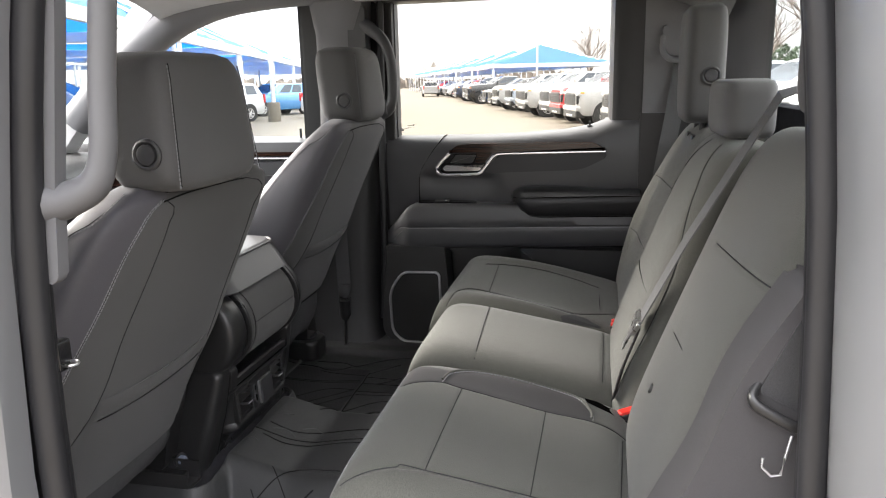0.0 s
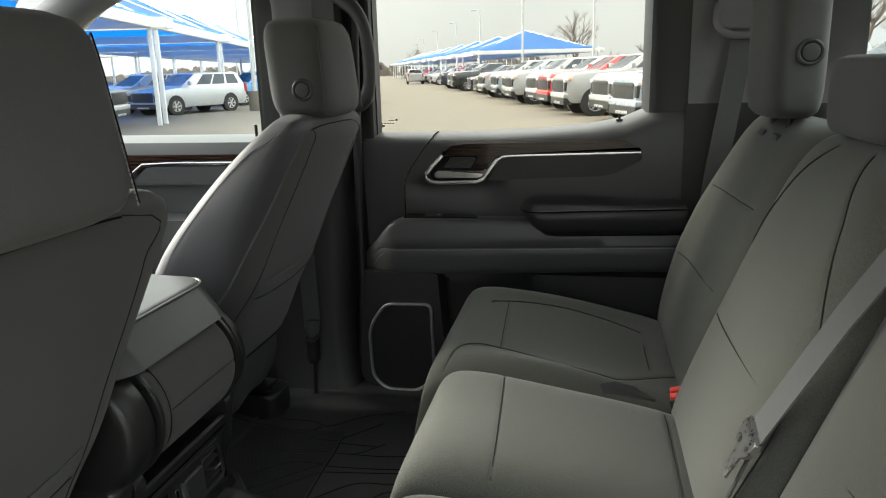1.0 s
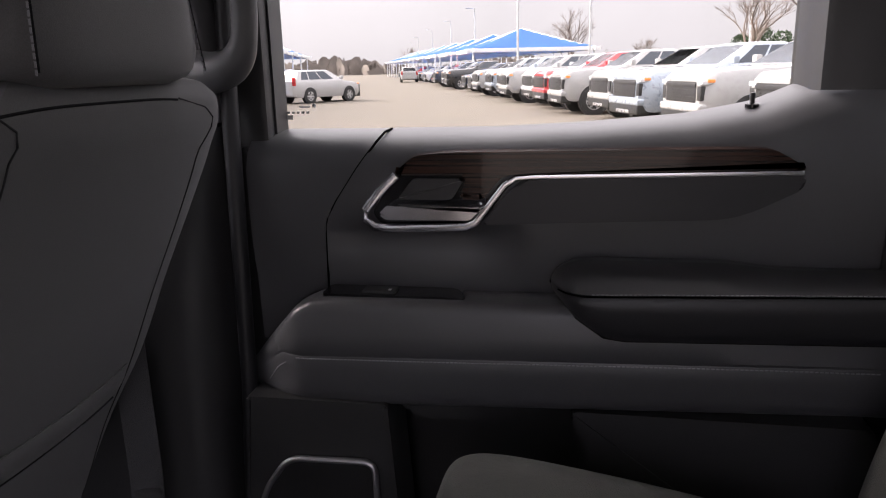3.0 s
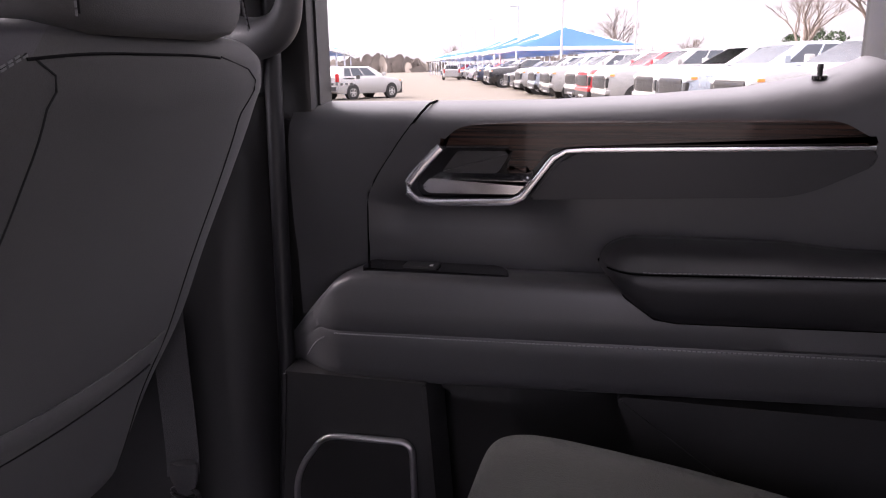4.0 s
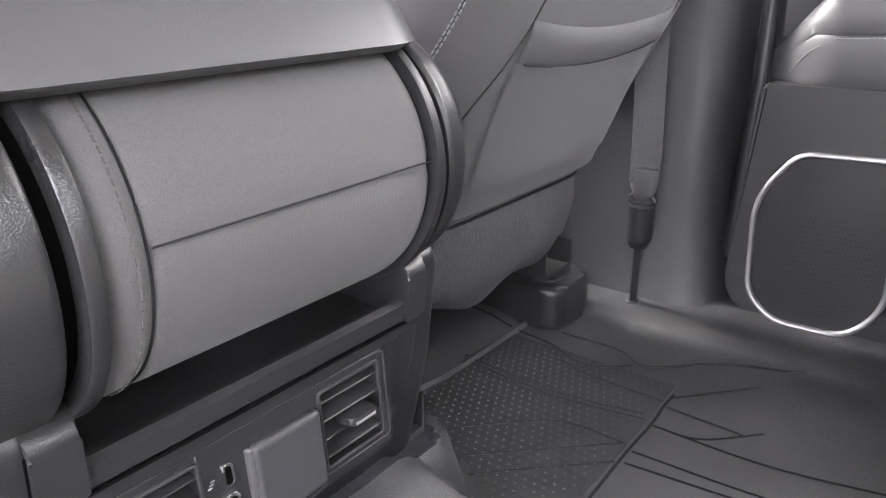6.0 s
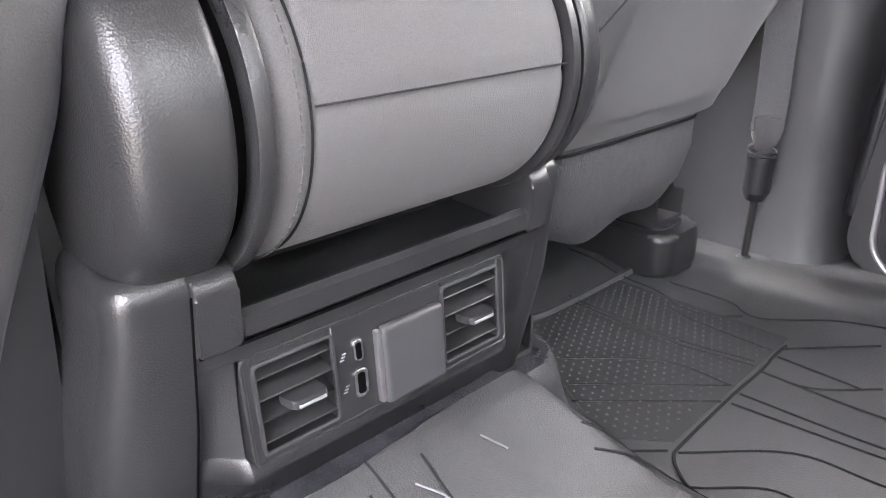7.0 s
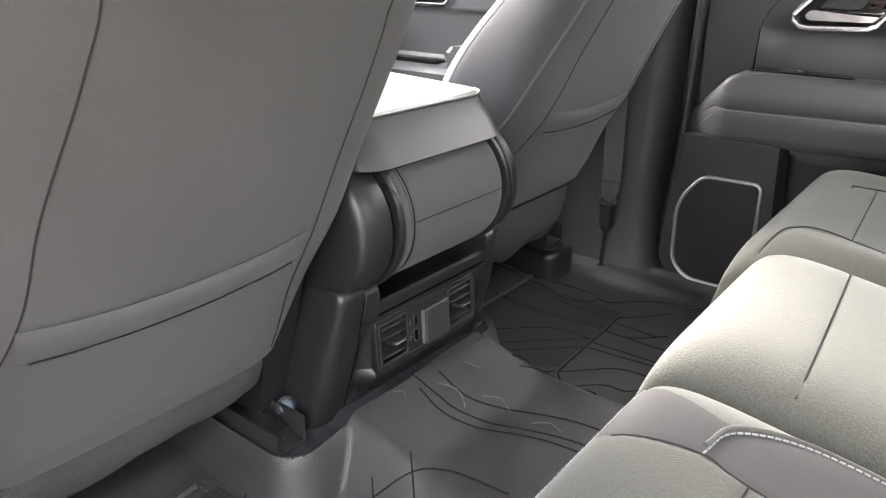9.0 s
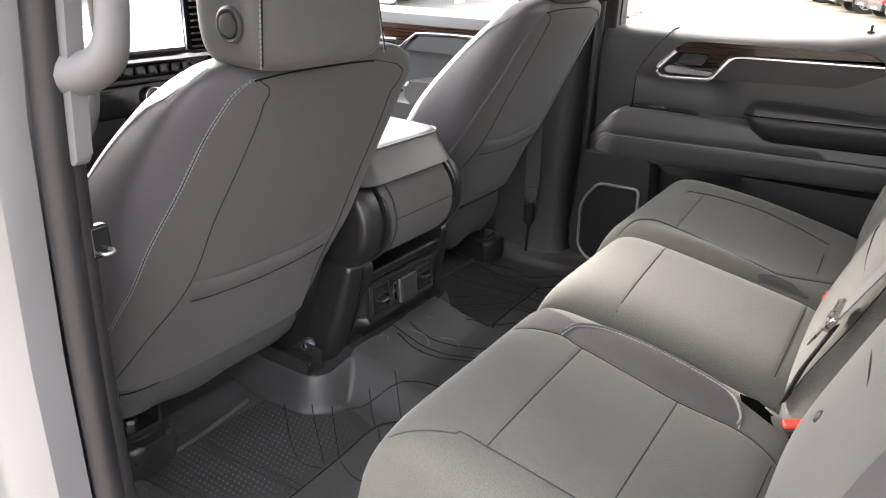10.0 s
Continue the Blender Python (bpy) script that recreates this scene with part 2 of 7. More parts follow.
def prism(outline, axis, c0, c1, bevel=0.0, seg=2, bm=None):
    """An outline drawn in the two axes other than axis, pulled from c0 to c1."""
    bm = bm or bmesh.new()
    f = AX[axis]
    lo = [bm.verts.new(f(a, b, c0)) for a, b in outline]
    hi = [bm.verts.new(f(a, b, c1)) for a, b in outline]
    faces = [bm.faces.new(lo), bm.faces.new(hi[::-1])]
    k = len(outline)
    for i in range(k):
        faces.append(bm.faces.new((lo[i], hi[i], hi[(i + 1) % k], lo[(i + 1) % k])))
    if bevel:
        es = list({e for fa in faces[:2] for e in fa.edges})
        bmesh.ops.bevel(bm, geom=es, offset=bevel, segments=seg, affect='EDGES', profile=0.6)
    return bm


def rounded(outline, r, seg=5):
    """The outline with its corners rounded by r (one number or one for each corner)."""
    out, k = [], len(outline)
    for i, p in enumerate(outline):
        rad = r[i] if isinstance(r, (list, tuple)) else r
        p, a, b = Vector(p), Vector(outline[i - 1]), Vector(outline[(i + 1) % k])
        if rad <= 0:
            out.append(tuple(p))
            continue
        d = min(rad, (a - p).length * 0.48, (b - p).length * 0.48)
        s, e = p + (a - p).normalized() * d, p + (b - p).normalized() * d
        for j in range(seg + 1):
            t = j / seg
            out.append(tuple((1 - t) ** 2 * s + 2 * t * (1 - t) * p + t * t * e))
    return out


def grid_mesh(P, closed_u=False, closed_v=False, cap=False, bm=None):
    """A mesh through a grid of points P[i][j]."""
    bm = bm or bmesh.new()
    rows = [[bm.verts.new(tuple(float(c) for c in p)) for p in row] for row in P]
    nu, nv = len(rows), len(rows[0])
    for i in range(nu if closed_u else nu - 1):
        for j in range(nv if closed_v else nv - 1):
            bm.faces.new((rows[i][j], rows[(i + 1) % nu][j], rows[(i + 1) % nu][(j + 1) % nv], rows[i][(j + 1) % nv]))
    if cap:
        bm.faces.new(rows[0][::-1])
        bm.faces.new(rows[-1])
    return bm


def ring(cx, cy, hx, hy, n=3.5, k=40):
    a = np.arange(k) / k * 2 * np.pi
    c, s = np.cos(a), np.sin(a)
    return cx + hx * np.sign(c) * np.abs(c) ** (2 / n), cy + hy * np.sign(s) * np.abs(s) ** (2 / n)


def spline(points, n=8):
    """A smooth line through the points."""
    pts = [np.array(p, float) for p in points]
    pts = [2 * pts[0] - pts[1]] + pts + [2 * pts[-1] - pts[-2]]
    out = []
    for i in range(1, len(pts) - 2):
        p0, p1, p2, p3 = pts[i - 1:i + 3]
        for j in range(n):
            t = j / n
            out.append(0.5 * (2 * p1 + (p2 - p0) * t + (2 * p0 - 5 * p1 + 4 * p2 - p3) * t * t + (3 * p1 - p0 - 3 * p2 + p3) * t ** 3))
    out.append(pts[-2])
    return [tuple(p) for p in out]


def tube(pts, r, k=8, closed=False, bm=None, flat=1.0, up=(0, 0, 1)):
    """A tube along pts; flat squeezes it along the second axis."""
    bm = bm or bmesh.new()
    pts = [Vector(p) for p in pts]
    n = len(pts)
    loops, prev = [], None
    for i, p in enumerate(pts):
        a = pts[i - 1] if (i > 0 or closed) else p
        b = pts[(i + 1) % n] if (i < n - 1 or closed) else p
        d = (b - a).normalized()
        ref = Vector(up)
        if abs(d.dot(ref)) > 0.95:
            ref = Vector((1, 0, 0)) if prev is None else prev
        s = d.cross(ref).normalized()
        t = s.cross(d).normalized()
        prev = t
        rad = r[i] if isinstance(r, (list, tuple)) else r
        loops.append([p + s * rad * flat * math.cos(2 * math.pi * j / k) + t * rad * math.sin(2 * math.pi * j / k) for j in range(k)])
    return grid_mesh(loops, closed_u=closed, closed_v=True, cap=not closed, bm=bm)


def ribbon(pts, side, width, thick, bm=None):
    """A strap along pts, width across side."""
    bm = bm or bmesh.new()
    loops = []
    pts = [Vector(p) for p in pts]
    for i, p in enumerate(pts):
        d = (pts[min(i + 1, len(pts) - 1)] - pts[max(i - 1, 0)]).normalized()
        s = Vector(side)
        s = (s - d * s.dot(d)).normalized() * width / 2
        t = d.cross(s).normalized() * thick / 2
        loops.append([p + s + t, p - s + t, p - s - t, p + s - t])
    return grid_mesh(loops, closed_v=True, cap=True, bm=bm)


def stitches(pts, pitch=0.006, length=0.0042, r=0.0006, bm=None):
    """Single stitches laid along a line."""
    bm = bm or bmesh.new()
    pts = [Vector(p) for p in pts]
    run = 0.0
    nxt = 0.0
    for a, b in zip(pts, pts[1:]):
        d = b - a
        ln = d.length
        if ln < 1e-6:
            continue
        while nxt < run + ln:
            c = a + d * ((nxt - run) / ln)
            q = d.normalized().to_track_quat('X', 'Z')
            bmesh.ops.create_cube(bm, size=1, matrix=Matrix.LocRotScale(c, q, (length, r * 2, r * 2)))
            nxt += pitch
        run += ln
    return bm


def lathe(profile, k=32, m=None, bm=None):
    """A body turned about z from (radius, height) pairs."""
    m = m or Matrix()
    rows = [[m @ Vector((max(r, 1e-5) * math.cos(2 * math.pi * j / k), max(r, 1e-5) * math.sin(2 * math.pi * j / k), h)) for j in range(k)] for r, h in profile]
    return grid_mesh(rows, closed_v=True, cap=True, bm=bm)


def seg_distance(a, b, p, q):
    d = (q[0] - p[0], q[1] - p[1])
    L = d[0] ** 2 + d[1] ** 2 + 1e-12
    t = np.clip(((a - p[0]) * d[0] + (b - p[1]) * d[1]) / L, 0, 1)
    return np.hypot(a - p[0] - t * d[0], b - p[1] - t * d[1])


class Pad:
    """An upholstered pad: a domed block on a plane with sewn grooves. O middle of its base, U and V its half axes' ways, N its outward way."""

    def __init__(self, O, U, V, N, hu, hv, T, n=6.0, grooves=(), depth=0.007, width=0.008, crown=0.0, swell=(), taper=0.0):
        self.O, self.U, self.V, self.N = (np.array(v, float) for v in (O, U, V, N))
        self.hu, self.hv, self.T, self.n, self.grooves, self.depth, self.width, self.crown, self.swell, self.taper = hu, hv, T, n, grooves, depth, width, crown, swell, taper

    def height(self, a, b):
        fa = np.clip(1 - np.abs(a / self.hu) ** self.n, 0, 1) ** (1 / self.n)
        fb = np.clip(1 - np.abs(b / self.hv) ** self.n, 0, 1) ** (1 / self.n)
        h = self.T * fa * fb + self.crown * (1 - (a / self.hu) ** 2) * (1 - (b / self.hv) ** 2)
        for (sa, sb, ra, rb, amount) in self.swell:
            h = h + amount * np.exp(-((a - sa) / ra) ** 2 - ((b - sb) / rb) ** 2)
        g = np.zeros_like(h)
        for line in self.grooves:
            for p, q in zip(line, line[1:]):
                g = np.maximum(g, np.exp(-(seg_distance(a, b, p, q) / self.width) ** 2))
        return h - self.depth * g * np.minimum(fa * fb * 1.2, 1)

    def at(self, a, b, lift=0.0):
        a, b = np.asarray(a, float), np.asarray(b, float)
        h = self.height(a, b) + lift
        u = a * (1 + self.taper * b / self.hv)
        return self.O + u[..., None] * self.U + b[..., None] * self.V + h[..., None] * self.N

    def mesh(self, nu=80, nv=80):
        e = 2 / self.n
        ta, tb = np.linspace(np.pi, 0, nu), np.linspace(np.pi, 0, nv)
        ca, cb = np.cos(ta), np.cos(tb)
        mix = 0.5
        wa = mix * np.sign(ca) * np.abs(ca) ** e + (1 - mix) * np.linspace(-1, 1, nu)
        wb = mix * np.sign(cb) * np.abs(cb) ** e + (1 - mix) * np.linspace(-1, 1, nv)
        A, B = np.meshgrid(self.hu * wa, self.hv * wb, indexing="ij")
        return grid_mesh(self.at(A, B))

    def line(self, pts, lift=0.0015, n=8):
        p = np.array(spline(pts, n)) if len(pts) > 2 else np.linspace(pts[0], pts[1], 14)
        return [tuple(q) for q in self.at(p[:, 0], p[:, 1], lift)]


# ---------- cab shell ----------
def plateau_gap(x, y):
    """Signed gap to the edge of the liner's opening round the console and its seat mounts; below 0 inside it."""
    xe = np.interp(y, [-0.27, -0.235, -0.155, -0.04, 0.08, 0.20], [-0.645, -0.645, -0.655, -0.651, -0.660, -0.660])
    r = 0.045
    qx, qy = x - xe + r, np.abs(y + 0.022) - 0.246 + r
    return np.hypot(np.maximum(qx, 0), np.maximum(qy, 0)) + np.minimum(np.maximum(qx, qy), 0) - r


def floor_height(x, y):
    """The moulded floor liner: a low tunnel, a raised edge round the console foot, rims towards the sides."""
    ay = np.abs(y)
    s = np.clip((0.215 - ay) / 0.075, 0, 1)
    s = s * s * (3 - 2 * s)
    rise = 0.05 + 0.03 * np.clip((-x - 0.52) / 0.12, 0, 1)
    z = 0.78 + s * rise
    d = plateau_gap(x, y)
    w = np.clip((0.026 - d) / 0.026, 0, 1)
    wall = 0.78 + 0.068 * w * w * (3 - 2 * w)
    lip = 0.002 * np.exp(-(d / 0.0035) ** 2)
    inside = 0.013 * np.clip((-d - 0.003) / 0.006, 0, 1)
    top = np.maximum(z, wall)
    top = top + 0.010 * np.exp(-np.abs(z - wall) / 0.012) * np.clip(w * 2, 0, 1) * np.clip(d / 0.012, 0, 1) * (s > 0) + lip - inside
    front = np.clip((-x - 0.80) / 0.05, 0, 1)
    rim = np.clip((ay - 0.635) / 0.02, 0, 1)
    side = np.clip((ay - 0.70) / 0.05, 0, 1)
    return top + 0.012 * front + 0.011 * rim + 0.012 * side


def build_floor():
    xs = np.concatenate([np.linspace(-1.75, -0.88, 36), np.arange(-0.876, -0.575, 0.004), np.linspace(-0.57, 0.25, 62)])
    ys = np.concatenate([np.linspace(-0.80, -0.32, 40), np.arange(-0.316, 0.275, 0.004), np.linspace(0.28, 0.80, 44)])
    X, Y = np.meshgrid(xs, ys, indexing="ij")
    P = np.stack([X, Y, floor_height(X, Y)], -1)
    solid("floor", grid_mesh(P), RUBBER, "black moulded rubber floor liner over the cab floor", "floor", "structure")


build_floor()


def shell(name, bm, mat, label, category="car trim"):
    return solid(name, bm, mat, label, category, "structure")


# unseen blocks underneath and towards the engine, added against light leaking in
shell("underbody", boxed((-1.95, -0.86, 0.50), (0.56, 0.86, 0.735), 0.02), PLASTIC_SOFT, "unseen black block against light from below the floor", "car body")
shell("toe_light_block", prism([(-1.70, 0.74), (-1.90, 1.32), (-1.93, 1.32), (-1.93, 0.74)], "y", -0.86, 0.86), CARPET, "unseen black board blocking light ahead of the floor", "car body")
shell("cowl", prism([(-1.95, 1.26), (-1.95, 1.37), (-1.76, 1.395), (-1.76, 1.36)], "y", -0.86, 0.86), PLASTIC_SOFT, "unseen black strip blocking light below the glass", "car body")
shell("sill_core", boxed((-1.9, -0.884, 0.6), (-0.49, -0.80, 0.80)), PLASTIC_SOFT, "unseen dark light block under the driver door")

# roof lining and outer roof
xs = np.linspace(-1.25, 0.50, 30)
ys = np.linspace(-0.74, 0.74, 30)
X, Y = np.meshgrid(xs, ys, indexing="ij")
Z = 1.93 - 0.09 * (np.abs(Y) / 0.74) ** 4 - 0.05 * np.clip((-X - 0.9) / 0.35, 0, 1) ** 2
bm = grid_mesh(np.stack([X, Y, Z], -1))
grid_mesh(np.stack([X, Y, Z + 0.05], -1), bm=bm)
shell("ceiling", bm, LINER, "light grey cloth headliner under the cab roof")

# side rails above the door openings
for side, nm in ((1, "right"), (-1, "left")):
    path = spline([(-1.62, 0.74 * side, 1.50), (-1.40, 0.745 * side, 1.70), (-1.18, 0.75 * side, 1.83), (-0.9, 0.75 * side, 1.885), (-0.3, 0.755 * side, 1.895), (0.2, 0.755 * side, 1.875), (0.42, 0.74 * side, 1.80)], 6)
    # one trim on both sides; the passenger rail's shade is in its darker grey
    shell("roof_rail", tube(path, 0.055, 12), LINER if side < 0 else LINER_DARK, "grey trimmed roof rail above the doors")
    # outer skin over the opening
    path2 = [(x, (abs(y) + 0.085) * side, z + 0.035) for x, y, z in path]
    shell("roof_skin", tube(path2, 0.05, 12), SILVER, "silver beige painted roof side")

# windscreen and its pillars
shell("windscreen", grid_mesh([[(-1.78, y, 1.38), (-1.25, y * 0.92, 1.86)] for y in np.linspace(-0.72, 0.72, 9)]), GLASS, "clear laminated windscreen", "window").visible_shadow = False
for side in (1, -1):
    shell("a_pillar", prism([(-1.80, 1.36), (-1.70, 1.36), (-1.24, 1.86), (-1.32, 1.88)], "y", 0.70 * side, 0.78 * side, 0.012), LINER, "light grey windscreen pillar trim")
# bulkhead in front
shell("wall_front", boxed((-1.95, -0.85, 0.5), (-1.88, 0.85, 1.30)), PLASTIC_SOFT, "black firewall behind the dashboard", "wall")

# B pillar on the passenger side, with a flared foot
lo = []
for z, hx, dx, y in [(0.775, 0.125, -0.01, 0.70), (0.79, 0.105, 0.0, 0.708), (0.83, 0.085, 0.0, 0.722), (0.95, 0.078, -0.005, 0.738), (1.2, 0.085, -0.01, 0.752), (1.45, 0.088, -0.01, 0.765), (1.47, 0.07, -0.01, 0.775)]:
    ex = float(np.interp(z, [0.95, 1.2, 1.45], [0.14, 0.09, 0.0]))
    lo.append([(-0.69 + dx - hx - ex, 0.86, z), (-0.69 + dx - hx - ex, y + 0.03, z), (-0.69 + dx - hx * 0.72 - ex, y + 0.002, z), (-0.69 + dx + hx * 0.45, y, z), (-0.69 + dx + hx * 0.8, y + 0.012, z), (-0.69 + dx + hx, y + 0.04, z), (-0.69 + dx + hx, 0.86, z)])
shell("pillar_trim_lower", grid_mesh(lo), TRIM, "black grained plastic pillar trim with flared foot")
up = []
for z, hx, y in [(1.455, 0.085, 0.775), (1.6, 0.08, 0.77), (1.75, 0.075, 0.755), (1.88, 0.085, 0.72)]:
    up.append([(-0.70 - hx, 0.86, z), (-0.70 - hx, y + 0.02, z), (-0.70 - hx * 0.7, y, z), (-0.70 + hx * 0.7, y, z), (-0.70 + hx, y + 0.02, z), (-0.70 + hx, 0.86, z)])
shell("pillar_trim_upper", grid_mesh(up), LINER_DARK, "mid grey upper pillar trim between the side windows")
shell("pillar_core", boxed((-0.86, 0.845, 0.6), (-0.545, 0.884, 1.9)), PLASTIC_SOFT, "dark body pillar behind the trim")
shell("sill_core", boxed((-1.9, 0.795, 0.6), (0.5, 0.884, 0.80)), PLASTIC_SOFT, "dark door sill behind the trim")
shell("door_seal", tube([(-0.598, 0.775, 0.86), (-0.585, 0.78, 1.10), (-0.583, 0.79, 1.45), (-0.575, 0.80, 1.88)], 0.011, 10), SEAL, "black rubber door seal on the pillar", "seal")


ph = thing("grab_handle", (-0.60, 0.76, 1.49), "dark grey plastic grab handle loop on the passenger pillar", "grab handle")
path = spline([(-0.635, 0.780, 1.785), (-0.592, 0.756, 1.760), (-0.550, 0.744, 1.722), (-0.531, 0.740, 1.665), (-0.528, 0.740, 1.590), (-0.538, 0.742, 1.540), (-0.572, 0.750, 1.520), (-0.635, 0.780, 1.522)], 8)
k = len(path)
part("grip", tube(path, [float(np.interp(i / (k - 1), [0, 0.3, 0.65, 0.8, 1.0], [0.022, 0.0155, 0.0150, 0.022, 0.028])) for i in range(k)], 16, up=(0, 1, 0)), GRIP_DARK, ph)
part("base_plate", prism(rounded([(-0.665, 1.475), (-0.615, 1.475), (-0.610, 1.83), (-0.665, 1.83)], 0.012), "y", 0.752, 0.775, 0.004), GRIP_DARK, ph)
gh = thing("grab_handle", (-0.46, -0.75, 1.42), "light grey plastic grab handle on the driver side pillar", "grab handle")
path = spline([(-0.466, -0.752, 1.492), (-0.440, -0.752, 1.496), (-0.410, -0.752, 1.512), (-0.396, -0.752, 1.545), (-0.388, -0.752, 1.61), (-0.376, -0.752, 1.69), (-0.366, -0.752, 1.76), (-0.380, -0.752, 1.80), (-0.42, -0.752, 1.81)], 8)
k = len(path)
part("grip", tube(path, [float(np.interp(i / (k - 1), [0, 0.12, 0.35, 0.8, 1.0], [0.026, 0.021, 0.0145, 0.0135, 0.018])) for i in range(k)], 16, flat=0.9, up=(0, 1, 0)), HANDLE_GREY, gh)
part("base_plate", prism(rounded([(-0.472, 1.405), (-0.456, 1.41), (-0.446, 1.50), (-0.42, 1.66), (-0.395, 1.84), (-0.44, 1.84), (-0.475, 1.5)], 0.012), "y", -0.768, -0.752, 0.004), HANDLE_GREY, gh)

# B pillar on the driver side: painted flange, seal, trim
shell("pillar_skin", grid_mesh([[(-0.78, -0.86, z), (-0.55, -0.855, z), (-0.50 - b, -0.845, z), (-0.485 - b, -0.825, z), (-0.487 - b, -0.79, z), (-0.52 - b, -0.775, z)] for z, b in [(0.6, 0.0), (0.9, 0.01), (1.2, 0.015), (1.45, 0.0), (1.65, -0.035), (1.85, -0.08), (1.92, -0.11)]]), SILVER, "silver beige painted door pillar")
for dx, dy, r in ((0.0, -0.775, 0.015), (-0.012, -0.752, 0.012)):
    shell("door_seal", tube(spline([(-0.47 + dx, dy, 0.72), (-0.485 + dx, dy, 0.95), (-0.49 + dx, dy, 1.2), (-0.477 + dx, dy, 1.45), (-0.44 + dx, dy, 1.68), (-0.39 + dx, dy, 1.87)], 5), r, 12), SEAL, "black ribbed rubber door seal on the opening", "seal")
shell("pillar_trim_lower", grid_mesh([[(-0.82, -0.77, z), (-0.80, -0.735, z), (-0.54, -0.725, z), (-0.50, -0.74, z), (-0.495, -0.775, z)] for z in (0.78, 1.1, 1.36)]), PLASTIC, "black plastic lower pillar trim")
shell("pillar_trim_upper", grid_mesh([[(-0.82, -0.77, z), (-0.80, -0.74, z), (-0.54 - b, -0.73, z), (-0.50 - b, -0.745, z), (-0.495 - b, -0.775, z)] for z, b in ((1.36, 0.01), (1.6, -0.02), (1.9, -0.08))]), HANDLE_GREY, "light grey upper pillar trim")

ds = thing("door_striker", (-0.49, -0.74, 1.31), "black door striker with steel loop on the pillar", "door striker")
part("plate", boxed((-0.500, -0.750, 1.300), (-0.486, -0.728, 1.335), 0.004, 3), GLOSS_BLACK, ds)
part("steel_loop", tube(spline([(-0.490, -0.745, 1.308), (-0.478, -0.745, 1.308), (-0.474, -0.739, 1.308), (-0.478, -0.732, 1.308), (-0.490, -0.732, 1.308)], 5), 0.0022, 8), STEEL, ds, "steel loop")

# rear edge of the driver side opening
shell("quarter_skin", grid_mesh([[(0.284 + b, -0.775, z), (0.284 + b, -0.80, z), (0.290 + b, -0.84, z), (0.305 + b, -0.865, z), (0.355 + b, -0.88, z), (0.41, -0.885, z), (0.62, -0.885, z)] for z, b in [(0.6, 0.0), (0.9, 0.01), (1.25, 0.0), (1.5, -0.015), (1.7, -0.035), (1.92, -0.06)]]), SILVER, "silver beige painted rear quarter of the cab")
for dx, dy, r in ((0.024, -0.772, 0.012), (0.025, -0.753, 0.010)):
    shell("door_seal", tube(spline([(0.252 + dx, dy, 0.72), (0.262 + dx, dy, 0.95), (0.25 + dx, dy, 1.25), (0.238 + dx, dy, 1.5), (0.215 + dx, dy, 1.7), (0.18 + dx, dy, 1.88)], 5), r, 12), SEAL, "black rubber door seal on the opening's rear edge", "seal")
shell("sill_plate", boxed((-0.5, -0.83, 0.70), (0.27, -0.70, 0.785), 0.01), PLASTIC, "black plastic door sill plate")

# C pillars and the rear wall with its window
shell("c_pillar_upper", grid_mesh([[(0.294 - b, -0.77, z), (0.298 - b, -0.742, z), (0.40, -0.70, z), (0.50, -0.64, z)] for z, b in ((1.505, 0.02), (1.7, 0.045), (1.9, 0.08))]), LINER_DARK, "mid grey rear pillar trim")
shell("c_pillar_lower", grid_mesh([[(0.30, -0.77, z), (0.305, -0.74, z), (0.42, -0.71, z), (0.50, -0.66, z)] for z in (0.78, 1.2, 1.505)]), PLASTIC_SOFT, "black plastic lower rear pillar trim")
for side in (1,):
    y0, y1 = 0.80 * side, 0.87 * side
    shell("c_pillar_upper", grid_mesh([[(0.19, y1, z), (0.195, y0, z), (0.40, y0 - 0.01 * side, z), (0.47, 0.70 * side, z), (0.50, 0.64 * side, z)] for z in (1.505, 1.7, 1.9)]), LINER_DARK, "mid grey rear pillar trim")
    shell("c_pillar_lower", grid_mesh([[(0.185, y1, z), (0.19, y0 - 0.003 * side, z), (0.42, y0 - 0.013 * side, z), (0.50, 0.66 * side, z)] for z in (0.78, 1.2, 1.505)]), PLASTIC_SOFT, "black plastic lower rear pillar trim")
shell("wall_rear", boxed((0.47, -0.80, 0.7), (0.53, 0.80, 1.535), 0.006), CARPET, "black carpeted back wall of the cab", "wall")
shell("wall_rear_top", boxed((0.46, -0.80, 1.86), (0.52, 0.80, 1.95), 0.006), LINER, "grey trim above the rear window", "wall")
shell("window_1", boxed((0.49, -0.70, 1.535), (0.495, 0.70, 1.86)), GLASS, "clear rear window of the cab", "window").visible_shadow = False


# ---------- rear passenger door (closed) ----------
def sill_top(x):
    return float(np.interp(x, [-0.62, -0.30, -0.18, -0.05, 0.035, 0.10, 0.20], [1.440, 1.442, 1.447, 1.456, 1.470, 1.494, 1.52]))


def ledge_top(x):
    return float(np.interp(x, [-0.592, -0.582, -0.542, -0.50, -0.478, -0.455, 0.2], [1.126, 1.138, 1.184, 1.229, 1.239, 1.242, 1.246]))


